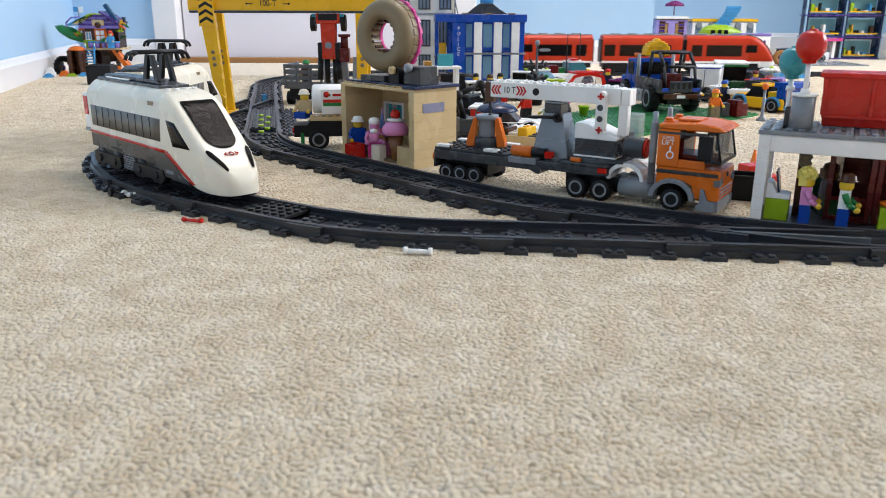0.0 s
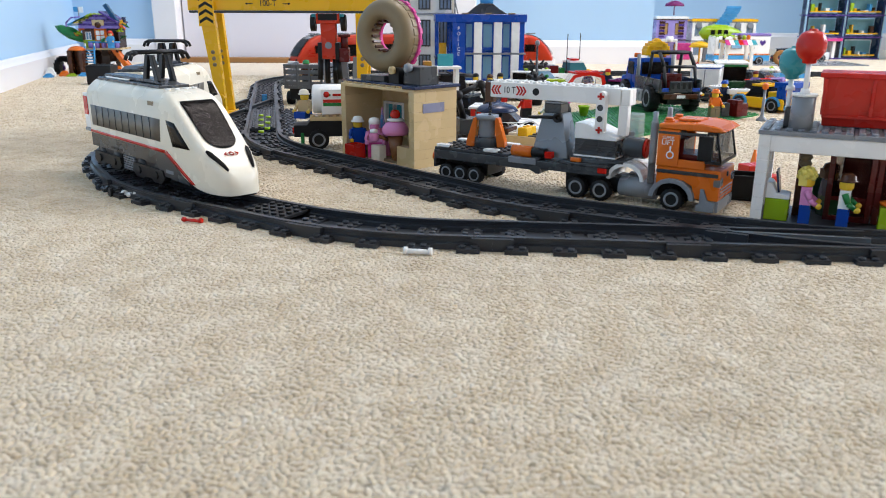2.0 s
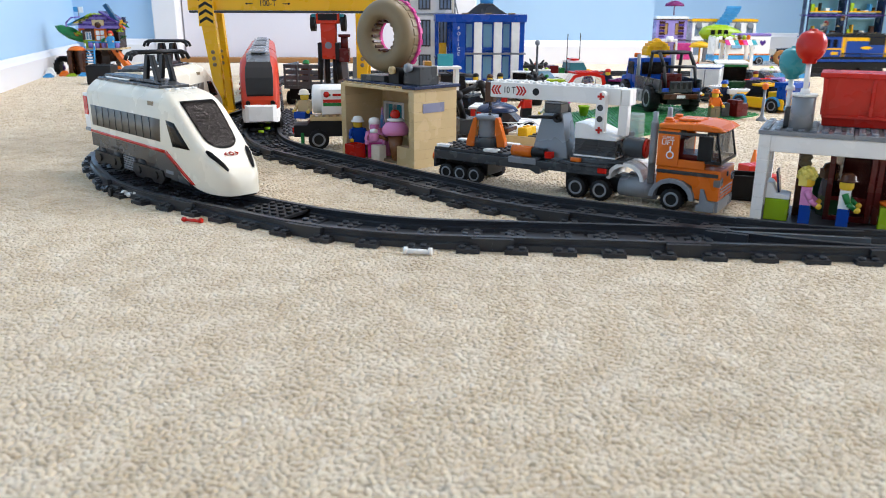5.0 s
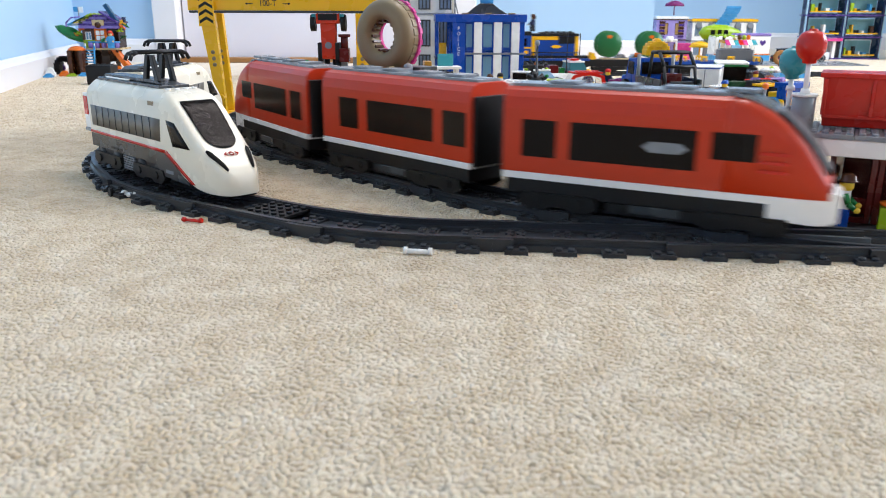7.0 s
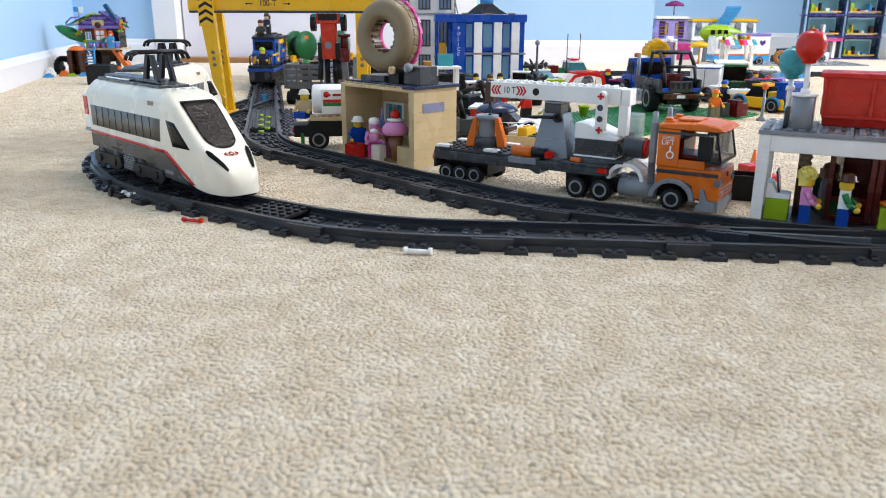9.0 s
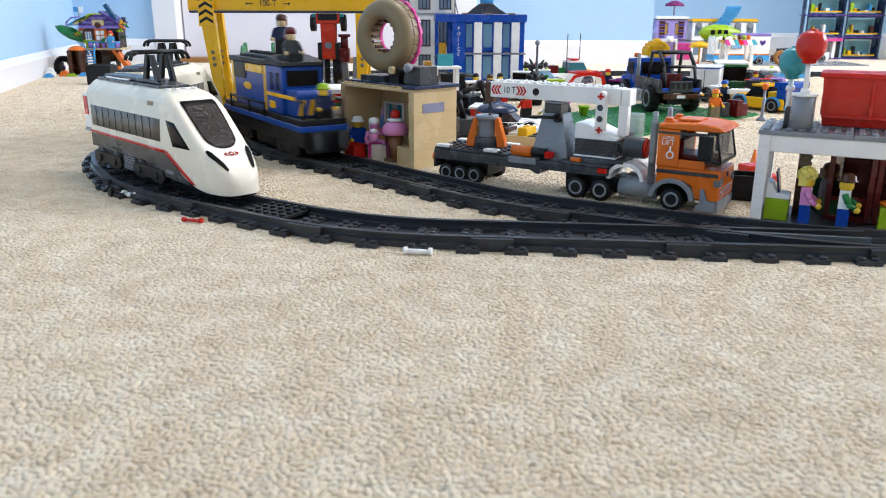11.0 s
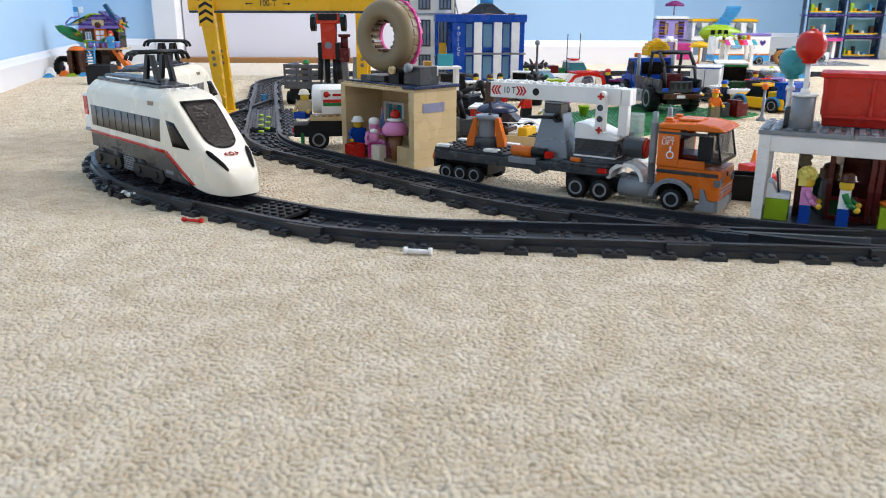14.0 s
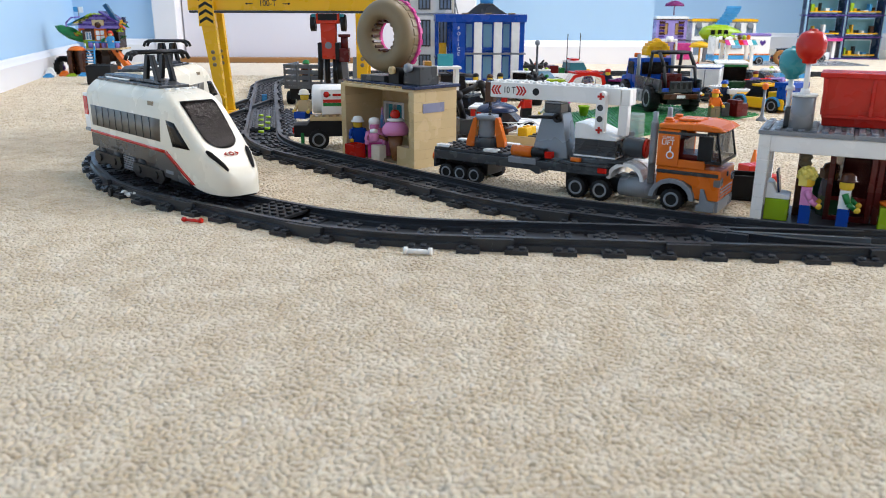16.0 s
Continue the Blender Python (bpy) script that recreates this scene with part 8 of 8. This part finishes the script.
def lime_plane():
    t = thing("toy_plane", pose(0.885, 2.66, -0.012, 0, 0, 5), "lime green toy plane over orange umbrella stand", "toy plane")
    bm = nb()
    lathe(bm, [(0.004, -0.060), (0.020, -0.045), (0.028, -0.010), (0.026, 0.030), (0.012, 0.070), (0.004, 0.085)], (0.02, 0, 0.105), "x", 18)
    part("fuselage", bm, lime, t)
    for x in (-0.010, 0.012, 0.034):
        box_part("window", t, dark_glass, x, x + 0.012, -0.030, -0.020, 0.100, 0.115, round_=0)
    box_part("wing", t, lime, 0.0, 0.040, -0.070, 0.070, 0.088, 0.094)
    bm = nb()
    lathe(bm, [(0.036, 0.060), (0.026, 0.074), (0.004, 0.080)], (-0.045, -0.03, 0), "z", 16)
    rod(bm, (-0.045, -0.03, 0), (-0.045, -0.03, 0.062), 0.003, seg=8)
    part("umbrella", bm, yellow, t, "orange-yellow umbrella")
    for sx in (-0.02, 0.06):
        box_part("stand", t, lgrey, sx, sx + 0.01, -0.006, 0.006, 0.0125, 0.085)


lime_plane()


def palm_bar():
    t = thing("palm_bar", pose(0.820, 2.32, 0) @ Matrix.Diagonal((0.82, 0.82, 0.84, 1)), "toy snack bar with striped awning and palm leaves", "toy building")
    for x in (0.0, 0.090):
        box_part("post", t, white, x, x + 0.012, 0.0, 0.012, 0.0, 0.085)
        box_part("post", t, white, x, x + 0.012, 0.05, 0.062, 0.0, 0.085)
    box_part("counter", t, tan, 0.012, 0.090, 0.002, 0.02, 0.0, 0.030)
    for k in range(7):
        bm = nb()
        x = -0.004 + k * 0.0158
        prism(bm, [(-0.018, 0.080), (-0.012, 0.080), (0.012, 0.096), (0.008, 0.096)], x, x + 0.0154, "x")
        part("awning_strip", bm, (hotpink, white, teal, red)[k % 4], t)
    box_part("roof", t, yellow, -0.004, 0.106, 0.012, 0.064, 0.0855, 0.0960)
    for k in range(9):
        a = math.radians(15 + k * 40)
        bm = nb()
        pts = [(0.006, 0.0), (0.020, 0.006), (0.036, 0.004), (0.052, -0.004), (0.036, 0.0005), (0.020, 0.002)]
        prism(bm, pts, -0.005, 0.005)
        bm.transform(pose(0.0, 0.03, 0.108, 0, 0, math.degrees(a)))
        part("palm_leaf", bm, lime, t, round_=0.0006)
    bm = nb()
    rod(bm, (0.0, 0.03, 0.096), (0.0, 0.03, 0.110), 0.005, seg=8)
    part("palm_trunk", bm, brown, t)
    for k in range(4):
        bm = nb()
        x = 0.04 + k * 0.016
        lathe(bm, [(0.002, 0.096), (0.008, 0.100), (0.007, 0.110), (0.002, 0.113)], (x, 0.03, 0), "z", 10)
        part("roof_fruit", bm, (white, brown, lime, orange)[k], t)


palm_bar()


def camper():
    t = thing("camper_van", pose(0.93, 2.50, 0, 0, 0, 4), "white and lavender toy camper van with blue lower side", "toy van")
    box_part("body", t, white, -0.095, 0.080, -0.03, 0.03, 0.030, 0.088, round_=0.003)
    box_part("roof", t, lav, -0.02, 0.081, -0.031, 0.031, 0.0881, 0.0960, round_=0.002)
    box_part("lower_side", t, azure, -0.097, 0.082, -0.0306, 0.0306, 0.014, 0.0299)
    box_part("stripe", t, orange, -0.097, 0.082, -0.0310, -0.0301, 0.0320, 0.0350, round_=0)
    for a, b in ((-0.085, -0.055), (-0.045, -0.010), (0.000, 0.030)):
        panes(t, a, b, 0.050, 0.078, -0.0312, 1, lgrey, blue_glass, 0.002)
    bm = nb()
    prism(bm, [(0.055, 0.058), (0.064, 0.068), (0.064, 0.074), (0.060, 0.076), (0.055, 0.072), (0.050, 0.076), (0.046, 0.074), (0.046, 0.068)], -0.0312, -0.0302)
    part("heart_print", bm, purple, t)
    for x in (-0.06, 0.05):
        for sy in (-1, 1):
            road_wheel(t, x, sy * 0.031, 0.014, 0.010)


camper()


def dollhouse():
    t = thing("doll_house", pose(1.278, 2.84, 0) @ Matrix.Diagonal((0.89, 1, 1, 1)), "three-storey open toy house with purple floors", "toy building")
    W, fh, D = 0.305, 0.074, 0.05
    for k in range(5):
        z = k * fh
        for c in range(2):
            x0 = c * 0.155
            if k > 0 or c == 1:
                bm = nb()
                for a, b, lo, hi in ((x0, x0 + 0.008, z + 0.004, z + fh), (x0 + 0.142, x0 + 0.150, z + 0.004, z + fh), (x0 + 0.008, x0 + 0.142, z + 0.004, z + 0.009), (x0 + 0.008, x0 + 0.142, z + fh - 0.006, z + fh)):
                    bx(bm, a, b, 0, D - 0.004, lo, hi)
                part("room_frame", bm, dblue, t, "dark blue room frame", 0.0006)
                box_part("back_panel", t, plastic("pale_teal_wall", "86c6d2"), x0 + 0.010, x0 + 0.140, D - 0.004, D, z + 0.012, z + fh - 0.010, "pale teal back wall", 0)
                # furniture in the rooms
                for j, mat in enumerate((lime, yellow, black, white, azure, brown)):
                    fx = x0 + 0.018 + j * 0.0195
                    h_ = (0.012, 0.008, 0.028, 0.017, 0.032, 0.014)[(j + k + 2 * c) % 6]
                    box_part("furniture", t, mat, fx, fx + 0.006 + 0.004 * ((j * 5 + k) % 3), 0.012 + 0.004 * (j % 3), 0.036, z + 0.0121, z + 0.012 + h_)
                for px in (x0 - 0.0035, x0 + 0.1502):
                    box_part("corner_post", t, plastic("pale_blue_post", "a9cfe2"), px, px + 0.0032, -0.002, 0.008, z + 0.004, z + fh, "pale blue corner post", 0)
                box_part("railing", t, yellow, x0 + 0.012, x0 + 0.138, 0.004, 0.008, z + 0.0121, z + 0.0165)
            else:
                box_part("doorway_post", t, white, x0 + 0.02, x0 + 0.032, 0, 0.012, z + 0.004, z + fh - 0.012)
                box_part("doorway_post", t, white, x0 + 0.118, x0 + 0.130, 0, 0.012, z + 0.004, z + fh - 0.012)
                box_part("doorway_lintel", t, hotpink, x0 - 0.01, x0 + 0.150, -0.01, 0.014, z + fh - 0.0119, z + fh - 0.002)
                box_part("doorway_back", t, white, x0 + 0.010, x0 + 0.140, D - 0.004, D, z + 0.004, z + fh - 0.012)
                bm = nb()
                rod(bm, (x0 + 0.075, 0.04, z + 0.004), (x0 + 0.075, 0.04, z + 0.05), 0.012, 0.016, 12)
                part("plant", bm, dgreen, t)
        box_part("floor_slab", t, purple, -0.004, W + 0.004, -0.004, D + 0.002, z - 0.0 if k else 0.0, z + 0.0039, "purple floor slab")


dollhouse()


def cream_shelf():
    t = thing("cream_toy_shelf", pose(1.60, 2.75, 0), "cream toy shelf house with small pink things", "toy building")
    for x in (0.0, 0.19):
        box_part("side", t, offwhite, x, x + 0.008, 0, 0.10, 0, 0.32)
    for k in range(4):
        z = k * 0.1
        box_part("shelf", t, offwhite, 0.008, 0.19, 0, 0.10, z, z + 0.008)
        for j in range(4):
            box_part("small_item", t, (hotpink, white, brown, azure)[(j + k) % 4], 0.016 + j * 0.04, 0.038 + j * 0.04, 0.02, 0.05, z + 0.0081, z + 0.03 + 0.012 * ((j * 3 + k) % 4))
    box_part("back", t, tan, 0.008, 0.19, 0.1001, 0.106, 0, 0.32)


cream_shelf()
doll(1.585, 2.66, 0.0, 0, "toy doll with brown hair and pink dress", (brown, hotpink, black, tan))
car("white_toy_van", pose(1.235, 2.70, 0, 0, 0, 170), 0.12, 0.058, white, red, plastic("teal_window_b", "4f8f92"), "white toy van with a red roof edge", hh=0.026, top=0.058, r=0.012)
car("grey_toy_car", pose(1.13, 2.62, 0, 0, 0, 20), 0.09, 0.05, dgrey, dgrey, dark_glass, "dark grey toy car in front of the houses", hh=0.018, top=0.042)


def ring_stand():
    t = thing("ring_stand", pose(0.855, 1.98, 0), "brown toy ring stand with white eggs in a row", "toy stand")
    box_part("table", t, azure, -0.045, 0.055, -0.012, 0.012, 0.0, 0.012)
    for k in range(5):
        bm = nb()
        lathe(bm, [(0.002, 0.012), (0.0075, 0.017), (0.0070, 0.024), (0.002, 0.029)], (-0.036 + k * 0.020, -0.002, 0), "z", 12)
        part("egg", bm, white if k % 2 else lime, t)
    for x in (-0.014, 0.026):
        bm = nb()
        seg = [(0.012 + 0.006 * math.cos(a), 0.005 * math.sin(a)) for a in [i * math.pi / 5 for i in range(10)]]
        lathe(bm, seg, (x, 0.008, 0.050), "y", 20, closed=True)
        part("ring", bm, plastic("caramel_plastic", "a9743c"), t)
        bm = nb()
        rod(bm, (x, 0.008, 0.012), (x, 0.008, 0.034), 0.003, seg=8)
        part("stem", bm, brown, t)


ring_stand()
doll(0.640, 1.62, 0.0, 0, "toy figure with dark red hair beside the green truck", (dred, lav, purple, skin))
car("blue_toy_car", pose(0.66, 1.70, 0, 0, 0, 30), 0.09, 0.05, red, dgrey, dark_glass, "red and grey toy car behind the kiosk", hh=0.016, top=0.034)
for k_, (x_, y_, m_) in enumerate(((0.71, 1.72, orange), (0.74, 1.80, dgrey), (0.70, 2.20, red), (0.62, 2.25, lav), (0.66, 1.86, brown))):
    bm = nb()
    bx(bm, -0.014, 0.014, -0.010, 0.010, 0, 0.012)
    bx(bm, -0.008, 0.008, -0.008, 0.008, 0.012, 0.024)
    studs(bm, -U, -U, 2, 2, 0.024, 8)
    solid("loose_bricks", bm, m_, pose(x_, y_, 0, 0, 0, 37 * k_), "small heap of coloured toy bricks on the carpet", "toy bricks", "loose toy bricks", round_=0.0004)
bm = nb()
bx(bm, -0.22, 0.22, -0.10, 0.10, 0, 0.004)
solid("grey_road_plate", bm, lgrey, pose(1.10, 2.56, -0.0005), "light grey toy road plate under the houses", "toy plate", round_=0.0005)


# ---- tree house by the wall ----
def tree_house():
    t = thing("tree_house", pose(-0.868, 2.045, 0), "colourful toy tree house with an orange door and lavender railing", "toy building")
    bark = plastic("dark_brown_plastic", "33211a")
    bm = nb()
    loft(bm, [[(0.036 * math.cos(a) * q, 0.028 * math.sin(a) * q, z) for a in [k * math.pi / 6 for k in range(12)]] for z, q in ((0.0, 1.15), (0.02, 0.95), (0.045, 0.98), (0.060, 1.2))], smooth=False)
    part("trunk", bm, bark, t, "dark brown trunk block")
    for k in range(5):
        bm = nb()
        rod(bm, (-0.036 + k * 0.018, -0.020, 0.050), (-0.044 + k * 0.022, -0.034, 0.0605), 0.004, 0.003, 8)
        part("branch", bm, brown, t)
    box_part("platform", t, tan, -0.044, 0.052, -0.038, 0.034, 0.0606, 0.0650, "tan platform")
    for k in range(5):
        x = -0.022 + k * 0.0165
        bm = nb()
        lathe(bm, [(0.0050, 0.0651), (0.0062, 0.0690), (0.0062, 0.0740), (0.0050, 0.0780)], (x, -0.033, 0), "z", 12)
        part("railing_barrel", bm, lav, t, "lavender railing barrel")
    bm = nb()
    rod(bm, (-0.028, -0.033, 0.0790), (0.052, -0.033, 0.0790), 0.0024, seg=8)
    part("railing", bm, azure, t, "light blue handrail")
    box_part("wall", t, lime, -0.046, -0.014, -0.020, 0.030, 0.0651, 0.0840, "lime lower wall")
    bm = nb()
    for x0, x1, z0, z1 in ((-0.046, -0.040, 0.0841, 0.1120), (-0.024, -0.014, 0.0841, 0.1120), (-0.040, -0.024, 0.1040, 0.1120)):
        bx(bm, x0, x1, -0.020, -0.012, z0, z1)
    part("window_wall", bm, brown, t, "brown wall round an arched window", 0.0006)
    panes(t, -0.040, -0.024, 0.0841, 0.1040, -0.016, 2, white, blue_glass, 0.002)
    box_part("wall", t, bark, 0.016, 0.044, -0.018, 0.030, 0.0651, 0.1120)
    box_part("back_wall", t, lav, -0.014, 0.016, 0.020, 0.030, 0.0651, 0.1120)
    d = box_part("door", t, orange, -0.0136, 0.0156, -0.024, -0.018, 0.0651, 0.1120, "orange door with white panes")
    for x in (-0.0095, 0.0020):
        for z in (0.084, 0.0965):
            box_part("door_pane", d, white, x, x + 0.0090, -0.0248, -0.0242, z, z + 0.0105, round_=0)
    box_part("eaves", t, lav, -0.050, 0.050, -0.030, 0.034, 0.1122, 0.1190, "lavender eaves")
    for k in range(5):
        z, hw = 0.1191 + k * 0.0052, 0.050 - k * 0.0092
        box_part("gable_course", t, (purple, lav)[k % 2], -hw, hw, -0.026, 0.030, z, z + 0.0050, round_=0.0004)
    box_part("gable_window", t, tan, -0.015, 0.015, -0.0295, -0.0262, 0.1192, 0.1330, "tan arched gable window")
    bm = nb()
    lathe(bm, [(0.0005, -0.0312), (0.0075, -0.0312), (0.0075, -0.0296), (0.0005, -0.0296)], (0, 0, 0.1205), "y", 16)
    part("gable_arch", bm, brown, t)
    for x, z, a, mat in ((-0.036, 0.1350, -24, lime), (-0.050, 0.1290, -24, azure), (0.028, 0.1375, 32, purple)):
        bm = nb()
        bx(bm, -0.026, 0.026, -0.034, 0.034, 0, 0.004)
        bm.transform(pose(x, 0, z, 0, a, 0))
        part("roof_panel", bm, mat, t, round_=0.0004)
    bm = nb()
    bx(bm, -0.0050, 0.0050, -0.006, 0.006, 0.0, 0.062)
    bm.transform(pose(0.050, -0.016, 0.1170, 0, -31, 0))
    part("solar_panel", bm, plastic("deep_teal_plastic", "17587c"), t, "deep teal tilted panel", 0.0008)
    bm = nb()
    for p, q in zip(((-0.052, 0.140), (-0.074, 0.138), (-0.088, 0.126), (-0.090, 0.104)), ((-0.074, 0.138), (-0.088, 0.126), (-0.090, 0.104), (-0.083, 0.086))):
        rod(bm, (p[0], -0.01, p[1]), (q[0], -0.01, q[1]), 0.0020, seg=8)
    part("bent_pole", bm, lav, t, "thin lavender bent pole")
    bm = nb()
    rod(bm, (-0.054, -0.008, 0.118), (-0.054, -0.008, 0.162), 0.0015, seg=8)
    part("flag_pole", bm, lgrey, t)
    box_part("flag", t, white, -0.054, -0.042, -0.0090, -0.0075, 0.1500, 0.1640, "white and blue flag", 0.0002)
    box_part("flag", t, azure, -0.066, -0.0545, -0.0090, -0.0075, 0.1520, 0.1640, round_=0.0002)
    bm = nb()
    lathe(bm, [(0.001, -0.046), (0.010, -0.032), (0.0155, -0.004), (0.011, 0.028), (0.002, 0.046)], (0, 0, 0), "x", 14)
    bm.transform(pose(-0.078, -0.005, 0.0985, 0, 24, 0))
    part("leaf_canopy", bm, green, t, "large green hammock leaf")
    bm = nb()
    for k in range(5):
        bx(bm, -0.034 + 0.001 * k, -0.012 + 0.001 * k, -0.046 - k * 0.003, -0.042 - k * 0.003, 0.058 - k * 0.007, 0.061 - k * 0.007)
    for x in (-0.035, -0.011):
        rod(bm, (x, -0.040, 0.070), (x + 0.004, -0.060, 0.026), 0.0022, seg=8)
    part("ladder", bm, azure, t, "light blue ladder")
    bm = nb()
    for x in (-0.035, -0.011):
        rod(bm, (x, -0.039, 0.060), (x, -0.036, 0.076), 0.0020, seg=8)
    part("ladder_hook", bm, white, t)
    bm = nb()
    prism(bm, [(0.026, 0.060), (0.034, 0.064), (0.078, 0.006), (0.078, 0.0), (0.066, 0.0)], -0.030, -0.006)
    part("slide", bm, orange, t, "orange slide", 0.0006)
    for k, (x, y, z, mat) in enumerate(((-0.048, -0.02, 0.110, orange), (-0.056, -0.02, 0.100, lime), (-0.064, -0.015, 0.096, orange), (0.056, -0.02, 0.116, orange), (0.064, -0.016, 0.120, green), (0.058, -0.02, 0.128, yellow), (-0.052, 0.0, 0.120, green), (0.050, -0.02, 0.108, lime), (0.012, -0.036, 0.084, green), (0.056, -0.02, 0.092, dgreen))):
        bm = nb()
        for j in range(5):
            a = j * 1.257 + k
            rod(bm, (x, y, z), (x + 0.009 * math.cos(a), y + 0.006 * math.sin(a), z + 0.006 * math.sin(a * 1.7)), 0.0034, 0.0012, 6)
        part("foliage", bm, mat, t, round_=0.0)
    bm = nb()
    rod(bm, (0.062, -0.018, 0.126), (0.062, -0.018, 0.140), 0.004, 0.0055, 10)
    part("lantern", bm, dblue, t)


tree_house()
def stump():
    t = thing("toy_stump", pose(-0.915, 1.985, 0), "brown hollow toy stump with an orange cap", "toy stump")
    bm = nb()
    for x0, x1 in ((-0.020, -0.010), (0.008, 0.018)):
        bx(bm, x0, x1, -0.014, 0.014, 0.0, 0.060)
    bx(bm, -0.010, 0.008, 0.006, 0.013, 0.0, 0.060)
    part("walls", bm, brown, t, round_=0.0008)
    bm = nb()
    lathe(bm, [(0.001, 0.0601), (0.021, 0.0601), (0.020, 0.0640), (0.013, 0.0690), (0.004, 0.0705)], (0, 0, 0), "z", 16)
    part("cap", bm, orange, t, "orange rounded cap")


stump()


def dark_arch():
    bm = nb()
    for k in range(10):
        a = math.pi * k / 9
        v = bx(bm, -0.007, 0.007, -0.010, 0.010, -0.006, 0.006)
        bmesh.ops.translate(bm, verts=v, vec=(0.020 * math.cos(a), 0, 0.014 + 0.026 * math.sin(a)))
    for x in (-0.020, 0.020):
        bx(bm, x - 0.008, x + 0.008, -0.010, 0.010, 0.0, 0.014)
    solid("rock_arch", bm, black, pose(-0.955, 2.00, 0), "black toy rock arch beside the tree house", "toy rock", round_=0.0008)


dark_arch()
for x_, y_, m_, h_, l_ in ((-0.978, 2.02, purple, 0.040, "purple toy rock beside the tree house"), (-0.958, 1.925, white, 0.022, "white toy brick stack on the carpet"), (-0.952, 1.900, azure, 0.010, "light blue toy bricks on the carpet"), (-0.932, 1.94, orange, 0.014, "orange toy flowers on the carpet"), (-0.912, 1.935, lime, 0.008, "lime toy plant on the carpet"), (-0.888, 1.945, azure, 0.009, "light blue toy bricks on the carpet"), (-0.822, 1.97, white, 0.034, "white toy goat beside the tree house"), (-0.806, 1.96, orange, 0.024, "orange toy carrot beside the tree house"), (-0.790, 1.97, teal, 0.016, "teal toy brick beside the tree house")):
    bm = nb()
    bx(bm, -0.011, 0.011, -0.008, 0.008, 0, h_ * 0.5)
    prism(bm, [(-0.009, h_ * 0.5), (0.009, h_ * 0.5), (0.006, h_), (-0.004, h_)], -0.006, 0.006)
    solid("loose_bricks", bm, m_, pose(x_, y_, 0, 0, 0, 15), l_, "toy bricks", "loose toy bricks", round_=0.0008)
doll(-0.836, 2.006, 0.0651, 0, "toy figure with red hair and blue dress on the tree house", (robot_red, azure, azure, tan))
bm = nb()
bx(bm, -0.027, 0.027, -0.02, 0.02, 0.0, 0.0416)
studs(bm, -0.024, -0.016, 6, 4, 0.0416, 8)
solid("black_toy_block", bm, black, pose(-0.748, 1.73, 0), "black studded toy base block on the carpet", "toy block", round_=0.001)
riders = [(doll(0, 0, 0, 0, "toy figure with brown hair riding on the locomotive roof", (brown, dblue, black, tan)), pose(0.008, 0, 0.1090, 0, 0, 60)),
          (doll(0, 0, 0, 0, "toy figure in dark red riding on the cab roof", (dred, dgrey, black, tan), sit=True), pose(0.048, -0.006, 0.1045, 0, 0, 90)),
          (doll(0, 0, 0, 0, "toy figure with a lime cap on the front platform", (lime, dblue, black, skin), hat=True), pose(0.103, 0.004, 0.0434, 0, 0, 90))]


# ---- what moves ----
def along(s_mid, base, flip=False):
    """The pose of a carriage whose two bogies run on the loop."""
    ax, ay, _ = LOOP.at(s_mid - base / 2)
    cx, cy, _ = LOOP.at(s_mid + base / 2)
    return pose((ax + cx) / 2, (ay + cy) / 2, 0, 0, 0, math.degrees(math.atan2(cy - ay, cx - ax)) + (180 if flip else 0))


def glide(knots, t):
    for (t0, s0), (t1, s1) in zip(knots, knots[1:]):
        if t <= t1:
            return s0 + (s1 - s0) * (t - t0) / (t1 - t0)
    return knots[-1][1]


RED_TIP = [(0.0, 2.34), (1.5, 2.745), (2.5, 3.06), (3.5, 3.36), (4.2, 3.55), (6.3, 4.276), (7.0, 4.523), (8.0, 4.886), (8.5, 5.075), (9.0, 5.272), (16.0, 7.82)]
BLUE_TIP = [(0.0, -0.32), (6.3, 2.076), (7.0, 2.37), (7.6, 2.58), (8.4, 2.928), (11.3, 4.178), (11.8, 4.40), (12.7, 4.79), (16.0, 6.22)]


def motions():
    times = [k * 0.2 for k in range(81)]
    for ob, back, base, flip in ((red_train[0], 0.120, 0.13, False), (red_train[1], 0.362, 0.12, False), (red_train[2], 0.588, 0.13, True)):
        walk(ob, [(t, along(glide(RED_TIP, t) - back, base, flip)) for t in times])
    for ob, back, base in ((freight_train[0], 0.122, 0.14), (freight_train[1], 0.361, 0.12), (freight_train[2], 0.580, 0.16)):
        walk(ob, [(t, along(glide(BLUE_TIP, t) - back, base)) for t in times])
    for ob, seat in riders:
        walk(ob, [(t, along(glide(BLUE_TIP, t) - 0.122, 0.14) @ seat) for t in times])


motions()
